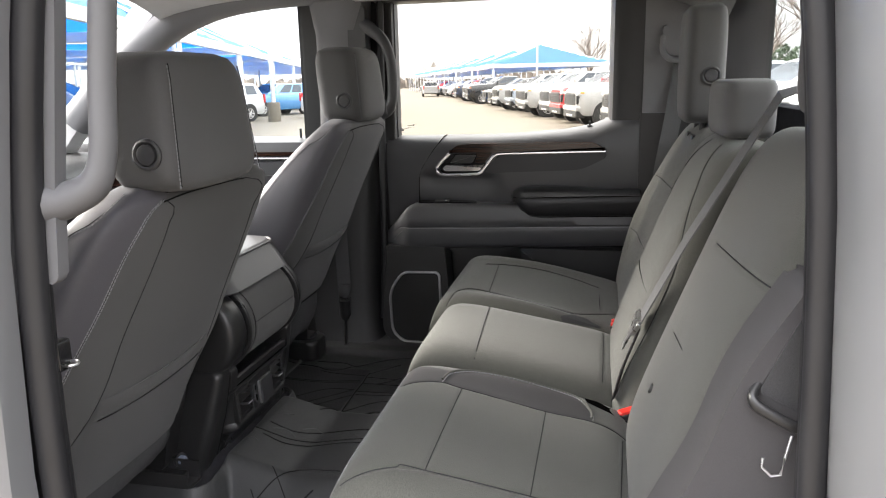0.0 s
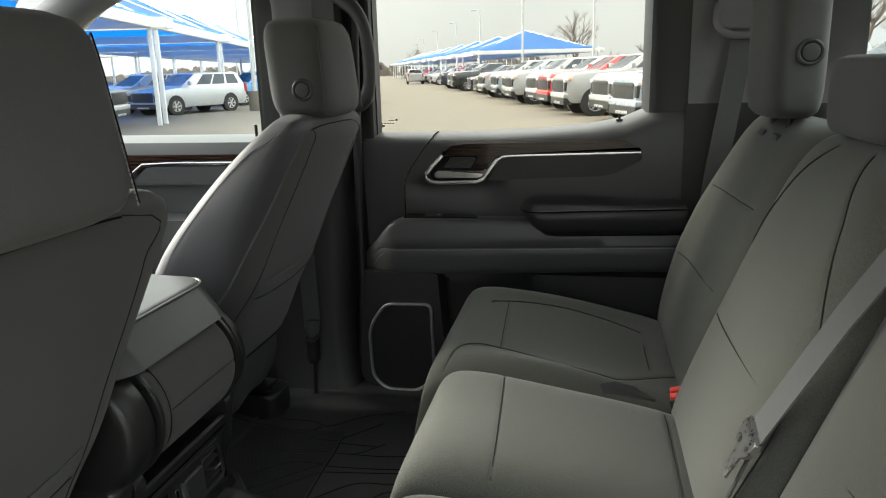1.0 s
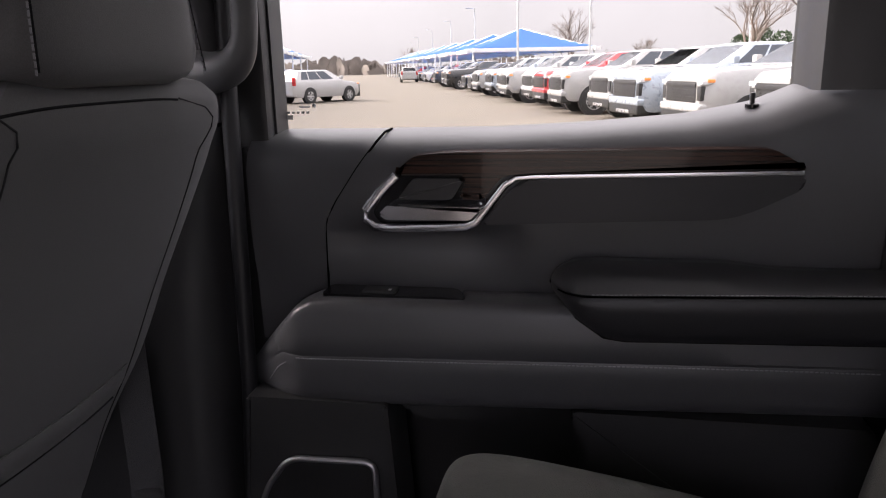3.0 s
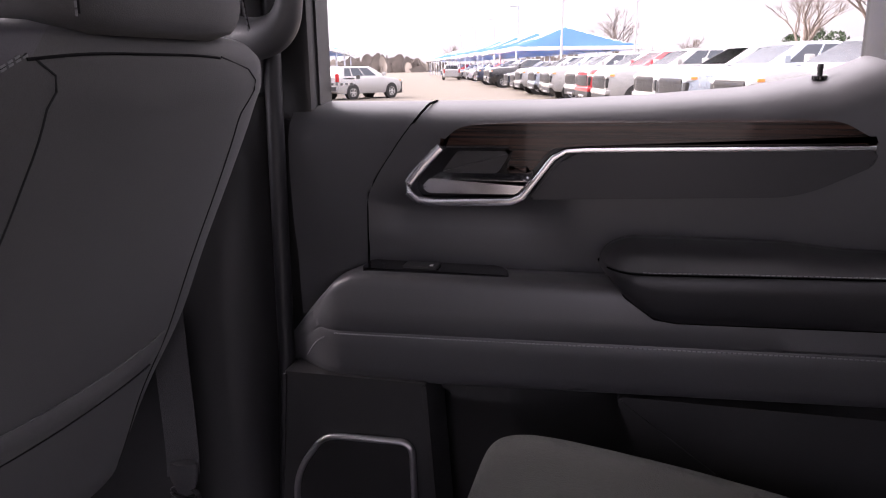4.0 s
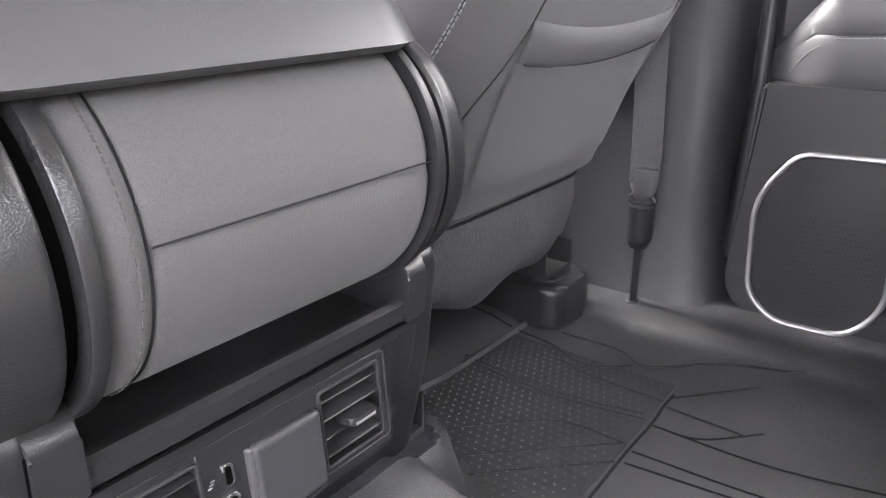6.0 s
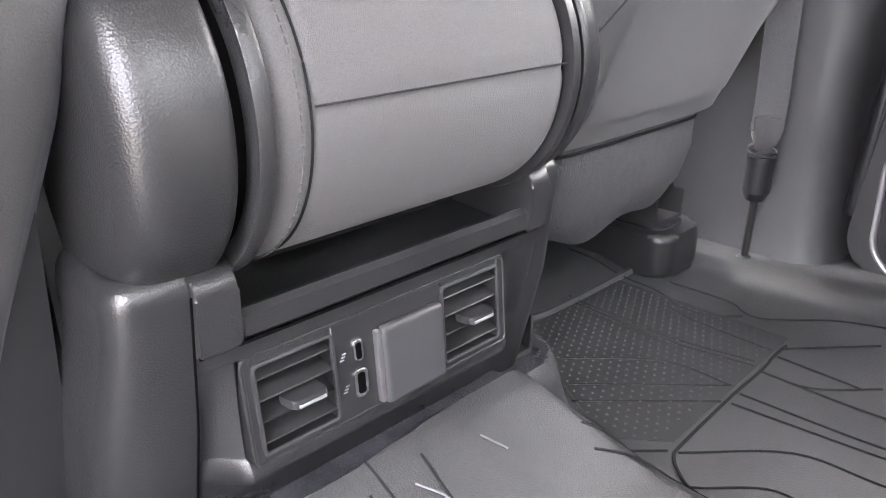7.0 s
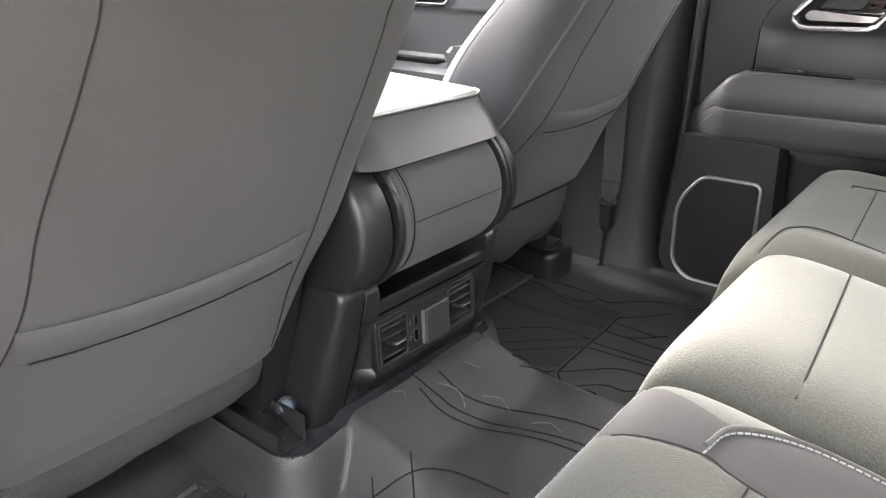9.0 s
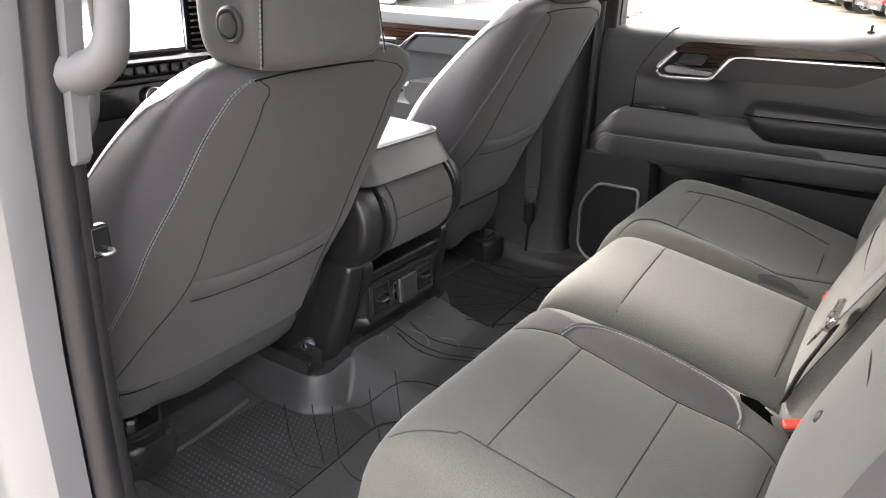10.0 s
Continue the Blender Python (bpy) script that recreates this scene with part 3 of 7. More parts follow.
def panel_section(x, y_main):
    """From the glass over the rounded sill down to the ledge, with a shallow scoop under the handle."""
    t = sill_top(x)
    scoop = 0.012 * float(np.clip((x + 0.46) / 0.05, 0, 1) * np.clip((-0.20 - x) / 0.06, 0, 1))
    return [(x, 0.885, t + 0.001), (x, 0.868, t), (x, 0.845, t - 0.003), (x, 0.825, t - 0.010), (x, y_main + 0.008, t - 0.024), (x, y_main, t - 0.045), (x, y_main - 0.001, 1.36), (x, y_main, 1.335), (x, y_main + scoop * 0.8, 1.322), (x, y_main + 0.001 + scoop, 1.308), (x, y_main + 0.002 + scoop * 0.6, 1.290), (x, y_main + 0.004 + scoop * 0.1, 1.272), (x, y_main + 0.008, 1.25), (x, y_main + 0.012, 1.16)]


def seam_x(z):
    return float(np.interp(z, [1.236, 1.324, 1.342, 1.444], [-0.472, -0.470, -0.464, -0.393]))


def door_panel(door):
    # front fixed piece, a little further out than the main piece; both follow the slanted seam
    rows_f, rows_m = [], []
    for u in np.linspace(0, 1, 14):
        rows_f.append([((-0.574 + (seam_x(z) - 0.0012 + 0.574) * u), y, z) for _, y, z in panel_section(-0.5, 0.803)])
    for u in np.linspace(0, 1, 60):
        row = []
        base = panel_section(-0.45 + 0.64 * u, 0.800)
        for _, y, z in base:
            s = seam_x(min(z, 1.444)) + 0.0012
            row.append((s + (0.195 - s) * u, y, z))
        rows_m.append(row)
    part("front_panel", grid_mesh(rows_f), VINYL, door, "black soft-touch fixed panel ahead of the seam")
    part("main_panel", grid_mesh(rows_m), VINYL, door)
    part("seam", tube([(seam_x(z), 0.806, z) for z in np.linspace(1.21, 1.40, 12)] + [(-0.40, 0.812, 1.430), (-0.396, 0.84, 1.440), (-0.394, 0.87, 1.442)], 0.0016, 6), DARK_GAP, door)
    # padded ledge: a flat top, a steep face with a sewn crease, a bevelled front end
    rows = []
    for x in np.concatenate([np.linspace(-0.590, -0.44, 40), np.linspace(-0.42, 0.195, 24)]):
        t = ledge_top(x)
        k = float(np.clip((x + 0.592) / 0.105, 0, 1))
        d = 0.003 + 0.053 * (k * k * (3 - 2 * k)) ** 0.7
        low = 1.103 + 0.022 * float(np.clip((x + 0.38) / 0.55, 0, 1))
        q = min(1.168 + 0.018 * float(np.clip((x + 0.49) / 0.65, 0, 1)), low + (t - low) * 0.62)
        h, g = t - q, q - low
        pr = [(0.812, t - 0.008), (0.804, t - 0.002), (0.80 - d * 0.3, t), (0.80 - d * 0.78, t - 0.0005), (0.80 - d * 0.90, t - 0.0025), (0.80 - d * 0.96, t - 0.007), (0.80 - d, t - 0.22 * h), (0.80 - d * 1.06, t - 0.6 * h)]
        pr += [(0.80 - d * 1.11, q + 0.0035), (0.80 - d * 1.07, q), (0.80 - d * 1.10, q - 0.0035), (0.80 - d * 1.09, q - 0.3 * g), (0.80 - d * 1.05, q - 0.72 * g), (0.80 - d * 0.98, low + 0.005), (0.80 - d * 0.86, low)]
        rows.append([(x, y, z) for y, z in pr])
    ledge = part("padded_ledge", grid_mesh(rows), VINYL, door)
    st = spline([(-0.548, 0.768, 1.122), (-0.527, 0.752, 1.147), (-0.50, 0.7415, 1.1625), (-0.475, 0.7375, 1.1655), (-0.30, 0.7372, 1.170), (0.0, 0.7372, 1.179), (0.18, 0.7372, 1.183)], 10)
    part("stitching", stitches(st, 0.0052, 0.0036, 0.0006), THREAD, ledge, "grey decorative stitching")
    # lower panel: speaker block, map pocket, rear block
    part("speaker_block", prism(rounded([(-0.570, 1.108), (-0.380, 1.108), (-0.365, 0.88), (-0.32, 0.845), (0.19, 0.84), (0.19, 0.79), (-0.56, 0.79), (-0.59, 0.83)], [0.004, 0.006, 0.02, 0.02, 0, 0.02, 0.03, 0.03]), "y", 0.738, 0.82, 0.006), TRIM, door)
    part("map_pocket", boxed((-0.39, 0.862, 0.84), (0.19, 0.872, 1.12)), PLASTIC_SOFT, door)
    # dark block added where the pocket's top lies in the ledge's shade
    part("pocket_shade", prism(rounded([(-0.378, 1.112), (-0.362, 1.084), (-0.335, 1.078), (-0.215, 1.082), (-0.185, 1.10), (-0.16, 1.112)], [0, 0.012, 0.014, 0.014, 0.012, 0], 5), "y", 0.768, 0.865, 0.005, 3), PLASTIC_SOFT, door, "rounded dark block for the recess shade over the map pocket")
    part("pocket_panel", prism(rounded([(-0.155, 1.108), (0.19, 1.108), (0.19, 0.85), (-0.10, 0.85), (-0.135, 1.06)], 0.012), "y", 0.752, 0.80, 0.006), TRIM, door)
    # speaker
    out = rounded([(-0.515, 1.027), (-0.398, 1.030), (-0.393, 0.845), (-0.430, 0.797), (-0.520, 0.797), (-0.555, 0.83), (-0.560, 0.965)], [0.02, 0.018, 0.03, 0.03, 0.05, 0.05, 0.04], 14)
    sp = part("speaker_grille", prism([(x * 0.985 - 0.007, z * 0.985 + 0.0138) for x, z in out], "y", 0.7345, 0.74), PLASTIC_SOFT, door, "black perforated speaker grille")
    part("bezel", tube([(x, 0.7315, z) for x, z in out], 0.0050, 12, True, flat=0.8, up=(0, 1, 0)), BEZEL, sp, "satin chrome bezel round the grille", angle=85)
    bm = bmesh.new()
    for i in range(26):
        for j in range(30):
            x, z = -0.545 + i * 0.0055 + (j % 2) * 0.00275, 0.812 + j * 0.0068
            if (x + 0.474) ** 2 + (z - 0.885) ** 2 < 0.068 ** 2:
                bmesh.ops.create_circle(bm, cap_ends=True, segments=6, radius=0.0006, matrix=Matrix.Translation((x, 0.7322, z)) @ Matrix.Rotation(radians(90), 4, 'X'))
    tagged(part("perforations", bm, DARK_GAP, sp, "fine holes of the mesh"), kind="stuff")
    # arm pad: a cushioned top sloping to a sewn crease, a face below it, a tapered front end
    rows, crease = [], []
    for x in np.concatenate([np.linspace(-0.1795, -0.13, 16), np.linspace(-0.12, 0.195, 26)]):
        e = math.sqrt(max(0.0, 1 - (1 - float(np.clip((x + 0.180) / 0.045, 0, 1))) ** 2))
        zt = 1.262 + (0.031 - 0.006 * float(np.clip((x - 0.02) / 0.06, 0, 1))) * e
        zb = float(np.interp(x, [-0.18, -0.168, -0.146, -0.116, -0.092, 0.19], [1.258, 1.251, 1.232, 1.2115, 1.209, 1.217]))
        yc = 0.80 - 0.088 * e
        zc = 1.263 + 0.006 * e + 0.010 * float(np.clip((x + 0.13) / 0.32, 0, 1))
        yb = 0.744 - 0.002 * e if x > -0.15 else 0.80 - 0.056 * e
        pr = [(0.803, zt - 0.006), (0.797, zt - 0.001), (0.80 - 0.025 * e, zt), (0.80 - 0.055 * e, zt - (zt - zc) * 0.22), (0.80 - 0.075 * e, zt - (zt - zc) * 0.55), (yc + 0.004 * e, zc + 0.0035), (yc - 0.0005 * e, zc + 0.0012), (yc + 0.0015 * e, zc - 0.0005), (yc - 0.0015 * e, zc - 0.0035), (yc - 0.001 * e, zc - (zc - zb) * 0.35), (yc + 0.004 * e, zc - (zc - zb) * 0.7), (yc + 0.012 * e, zb + 0.004), (yb, zb), (yb + 0.02, zb - 0.002)]
        rows.append([(x, y, z) for y, z in pr])
        if x > -0.172:
            crease.append((x, yc - 0.0008 * e, zc - 0.0005))
    arm = part("arm_pad", grid_mesh(rows), VINYL_DARK, door, "padded black vinyl armrest", angle=60)
    part("arm_crease", tube(crease, 0.0010, 6), DARK_GAP, arm)
    part("stitching", stitches([(x, y - 0.0012, z + 0.0026) for x, y, z in crease[12:]], 0.005, 0.0035, 0.0005), THREAD, arm, "grey armrest stitching")
    part("arm_gap", tube([(-0.1805, 0.792, 1.2625), (-0.168, 0.768, 1.2505), (-0.148, 0.7425, 1.2325), (-0.1165, 0.7405, 1.2105), (-0.092, 0.7405, 1.2075), (0.19, 0.7405, 1.2155)], 0.0016, 6), DARK_GAP, arm)
    # trim: insert pad, veneer, bright strip, handle
    part("insert_pad", prism(rounded([(-0.264, 1.332), (0.028, 1.343), (0.098, 1.379), (0.098, 1.394), (-0.220, 1.387)], [0.006, 0.03, 0.008, 0.004, 0.02]), "y", 0.785, 0.806, 0.005, 3), VINYL_DARK, door, "black padded insert below the veneer", smooth=False)
    part("veneer", prism(rounded([(-0.372, 1.394), (-0.346, 1.416), (-0.306, 1.4205), (0.060, 1.4245), (0.094, 1.405), (0.097, 1.4005), (0.0, 1.3990), (-0.215, 1.3955), (-0.238, 1.392), (-0.262, 1.364), (-0.290, 1.364), (-0.280, 1.3945)], [0.004, 0.01, 0.02, 0.012, 0.006, 0.003, 0.0, 0.01, 0.006, 0.004, 0.004, 0.006]), "y", 0.780, 0.806, 0.009, 5), WOOD, door, "glossy dark walnut veneer strip")
    strip = [(-0.370, 0.790, 1.391), (-0.392, 0.788, 1.370), (-0.410, 0.787, 1.348), (-0.411, 0.787, 1.336), (-0.400, 0.787, 1.326), (-0.380, 0.787, 1.3245), (-0.285, 0.787, 1.3285), (-0.272, 0.787, 1.334), (-0.255, 0.787, 1.356), (-0.236, 0.787, 1.381), (-0.222, 0.787, 1.389), (-0.200, 0.787, 1.3905), (-0.05, 0.787, 1.3935), (0.096, 0.788, 1.3965)]
    part("bright_strip", tube(strip, [0.0055] * 8 + [0.0048] * 2 + [0.0036] * 4, 8, flat=0.6), CHROME, door, "bright chrome strip running into the handle surround")
    part("handle_recess", prism(rounded([(-0.372, 1.390), (-0.278, 1.391), (-0.258, 1.362), (-0.275, 1.331), (-0.395, 1.330), (-0.404, 1.345)], 0.006), "y", 0.795, 0.80), GLOSS_BLACK, door, "gloss black handle recess")
    part("handle_cup", prism(rounded([(-0.370, 1.361), (-0.350, 1.387), (-0.286, 1.387), (-0.302, 1.361)], 0.005), "y", 0.792, 0.799, 0.002), PLASTIC, door)
    part("pull_lever", prism(rounded([(-0.388, 1.347), (-0.378, 1.3575), (-0.260, 1.3565), (-0.276, 1.341), (-0.379, 1.340)], 0.003), "y", 0.766, 0.794, 0.006, 4), CHROME, door, "satin chrome pull lever")
    # window switch
    swp = part("switch_panel", prism(rounded([(-0.466, 0.803), (-0.30, 0.803), (-0.288, 0.785), (-0.282, 0.762), (-0.466, 0.762)], 0.006), "z", 1.236, 1.2452, 0.0015), GLOSS_BLACK, door, "gloss black window switch panel")
    part("switch", boxed((-0.415, 0.768, 1.244), (-0.372, 0.792, 1.2485), 0.0015), PLASTIC_SOFT, swp)
    part("switch_mark", boxed((-0.382, 0.772, 1.2483), (-0.378, 0.779, 1.2489)), WHITE_MARK, swp)
    # lock pin on the sill
    pin = part("lock_pin", lathe([(0.003, 0), (0.003, 0.006), (0.0036, 0.008), (0.003, 0.012), (0.0, 0.0125)], 14, Matrix.Translation((0.048, 0.845, 1.470))), PLASTIC, door, "black lock pin")
    part("pin_collar", lathe([(0.008, -0.003), (0.008, 0.001), (0.006, 0.002), (0.0, 0.002)], 18, Matrix.Translation((0.048, 0.845, 1.468))), GLOSS_BLACK, pin)
    # window frame and glass
    part("frame_front", boxed((-0.598, 0.825, 1.42), (-0.548, 0.885, 1.9), 0.01), PLASTIC_SOFT, door)
    part("frame_rear", grid_mesh([[(0.10, 0.895, z), (0.104, 0.845, z), (0.112, 0.815, z), (0.13, 0.805, z), (0.196, 0.803, z), (0.20, 0.87, z)] for z in (1.485, 1.6, 1.75, 1.88)]), PLASTIC_SOFT, door, "black window frame")
    part("frame_top", boxed((-0.6, 0.80, 1.84), (0.2, 0.89, 1.92), 0.012), PLASTIC_SOFT, door)
    g = part("pane", boxed((-0.60, 0.884, 1.40), (0.14, 0.888, 1.9)), GLASS_TINTED, door, "lightly tinted side window glass")
    g.visible_shadow = False
    bm = bmesh.new()
    for i in range(5):
        box(bm, (-0.545 + i * 0.007, 0.8825, 1.462), (-0.541 + i * 0.007, 0.8832, 1.465))
    box(bm, (-0.545, 0.8825, 1.454), (-0.537, 0.8832, 1.460))
    box(bm, (-0.508, 0.8825, 1.470), (-0.503, 0.8832, 1.475))
    box(bm, (-0.527, 0.8825, 1.470), (-0.511, 0.8832, 1.472))
    part("glass_mark", bm, WHITE_MARK, g, "small printed glass mark", smooth=False)
    part("outer_skin", boxed((-0.60, 0.89, 0.6), (0.22, 0.93, 1.43), 0.02), SILVER, door)


rear_door = thing("rear_door", (-0.2, 0.80, 0.79), "closed black rear passenger door with walnut veneer and chrome handle", "car door")
door_panel(rear_door)


# ---------- front passenger door ----------
fd = thing("front_door", (-1.2, 0.82, 0.79), "closed black front passenger door with walnut veneer strip", "car door")
rows = []
for x in np.linspace(-1.78, -0.775, 20):
    rows.append([(x, 0.885, 1.440), (x, 0.85, 1.437), (x, 0.815, 1.425), (x, 0.803, 1.40), (x, 0.80, 1.36), (x, 0.805, 1.26), (x, 0.81, 1.2), (x, 0.80, 1.19), (x, 0.74, 1.185), (x, 0.715, 1.165), (x, 0.715, 1.10), (x, 0.75, 1.08), (x, 0.76, 0.80)])
part("main_panel", grid_mesh(rows), VINYL, fd)
part("veneer", prism(rounded([(-1.45, 1.372), (-1.33, 1.395), (-0.78, 1.397), (-0.78, 1.388), (-1.15, 1.380), (-1.20, 1.345), (-1.30, 1.345), (-1.31, 1.375)], 0.008), "y", 0.786, 0.806, 0.003), WOOD, fd, "glossy dark walnut veneer strip")
part("bright_strip", tube([(-1.46, 0.788, 1.368), (-1.44, 0.787, 1.325), (-1.24, 0.787, 1.325), (-1.215, 0.787, 1.345), (-1.18, 0.787, 1.370), (-1.1, 0.787, 1.374), (-0.78, 0.788, 1.376)], 0.005, 8, flat=0.6), CHROME, fd, "bright chrome strip")
part("pull_lever", boxed((-1.36, 0.775, 1.335), (-1.25, 0.795, 1.352), 0.004), CHROME, fd)
part("insert_pad", prism(rounded([(-1.225, 1.315), (-0.80, 1.318), (-0.78, 1.368), (-1.17, 1.364)], 0.012), "y", 0.789, 0.806, 0.004), VINYL, fd)
part("arm_pad", prism(rounded([(-1.15, 1.24), (-0.80, 1.245), (-0.80, 1.17), (-1.12, 1.165), (-1.165, 1.20)], 0.015), "y", 0.69, 0.81, 0.012, 3), VINYL, fd)
part("switch_panel", boxed((-1.42, 0.735, 1.184), (-1.22, 0.79, 1.194), 0.004), GLOSS_BLACK, fd)
g = part("pane", boxed((-1.80, 0.884, 1.42), (-0.76, 0.888, 1.9)), GLASS, fd, "clear side window glass")
g.visible_shadow = False
part("frame_rear", boxed((-0.845, 0.82, 1.42), (-0.775, 0.885, 1.9), 0.012), PLASTIC_SOFT, fd)
part("outer_skin", boxed((-1.80, 0.89, 0.6), (-0.62, 0.93, 1.43), 0.02), SILVER, fd)
part("lock_pin", lathe([(0.004, 0), (0.004, 0.03), (0.0, 0.031)], 12, Matrix.Translation((-0.875, 0.845, 1.437))), PLASTIC, fd)
dm = thing("door_mirror", (-1.33, 0.95, 1.45), "silver door mirror housing with square glass", "wing mirror")
M = Matrix.Translation((-1.625, 1.10, 1.50)) @ Matrix.Rotation(radians(-26), 4, 'Z')
b = boxed((-0.09, -0.13, -0.095), (0.0, 0.13, 0.095), 0.03, 4)
b.transform(M)
part("housing", b, GLOSS_BLACK, dm)
b = prism(rounded([(-0.118, -0.072), (0.118, -0.078), (0.118, 0.075), (-0.118, 0.078)], 0.03, 6), "x", 0.001, 0.004)
b.transform(M)
part("mirror_glass", b, MIRROR, dm)
part("arm", boxed((-1.66, 0.90, 1.44), (-1.60, 1.05, 1.48), 0.015), PLASTIC, dm)

# driver's front door, closed, seen past the seat
fl = thing("front_door", (-1.2, -0.82, 0.79), "closed black driver door", "car door")
part("main_panel", grid_mesh([[(x, -y, z) for x, y, z in row] for row in rows]), VINYL, fl)
part("arm_pad", boxed((-1.2, -0.80, 1.16), (-0.82, -0.69, 1.24), 0.02, 3), VINYL, fl)
g = part("pane", boxed((-1.80, -0.888, 1.42), (-0.76, -0.884, 1.9)), GLASS, fl, "clear side window glass")
g.visible_shadow = False
part("outer_skin", boxed((-1.80, -0.93, 0.6), (-0.62, -0.89, 1.43), 0.02), SILVER, fl)


# ---------- front seats ----------
SEAT_Z = [0.975, 1.02, 1.08, 1.16, 1.25, 1.34, 1.40, 1.44, 1.462, 1.474, 1.479]
SEAT_BACK = [-0.695, -0.676, -0.652, -0.612, -0.575, -0.537, -0.512, -0.497, -0.496, -0.505, -0.520]
SEAT_HW = [0.212, 0.217, 0.226, 0.239, 0.250, 0.249, 0.238, 0.222, 0.196, 0.162, 0.125]
SEAT_DEPTH = [0.185, 0.205, 0.215, 0.210, 0.185, 0.145, 0.115, 0.090, 0.070, 0.052, 0.034]
SEAT_MID = [-0.418, -0.412, -0.404, -0.399, -0.403, -0.397, -0.388, -0.382, -0.380, -0.380, -0.380]
SEAT_N = 4.2
SEAT_Y = -0.405
REST_Y = -0.425


def eased(z, zs, vs):
    """The value at z on a smooth line through the pairs."""
    zs, vs = np.array(zs, float), np.array(vs, float)
    m = np.gradient(vs, zs)
    i = int(np.clip(np.searchsorted(zs, z) - 1, 0, len(zs) - 2))
    h = zs[i + 1] - zs[i]
    u = float(np.clip((z - zs[i]) / h, 0, 1))
    return float((2 * u ** 3 - 3 * u ** 2 + 1) * vs[i] + (u ** 3 - 2 * u ** 2 + u) * h * m[i] + (3 * u ** 2 - 2 * u ** 3) * vs[i + 1] + (u ** 3 - u ** 2) * h * m[i + 1])


def seat_point(z, deg, lift=0.0):
    """A point of the backrest's skin at a height and an angle round it: 0 rear, 270 its driver side, 90 the other."""
    b, hw, d, ym = (eased(z, SEAT_Z, c) for c in (SEAT_BACK, SEAT_HW, SEAT_DEPTH, SEAT_MID))
    c, s = math.cos(radians(deg)), math.sin(radians(deg))
    n = SEAT_N if c > 0 else 5.0
    ux, uy = math.copysign(abs(c) ** (2 / n), c), math.copysign(abs(s) ** (2 / n), s)
    return (b - d / 2 + (d / 2 + lift) * ux, ym + (hw + lift) * uy, z)


def seat_back_x(y, z, lift=0.0):
    b, hw, d, ym = (eased(z, SEAT_Z, c) for c in (SEAT_BACK, SEAT_HW, SEAT_DEPTH, SEAT_MID))
    q = min(abs((SEAT_Y + y - ym) / hw), 1.0)
    return b - d / 2 + (d / 2) * (1 - q ** SEAT_N) ** (1 / SEAT_N) + lift


def seam_line(zs, degs, lift, n=44):
    return [seat_point(z, eased(z, zs, degs), lift) for z in np.linspace(zs[0], zs[-1], n)]


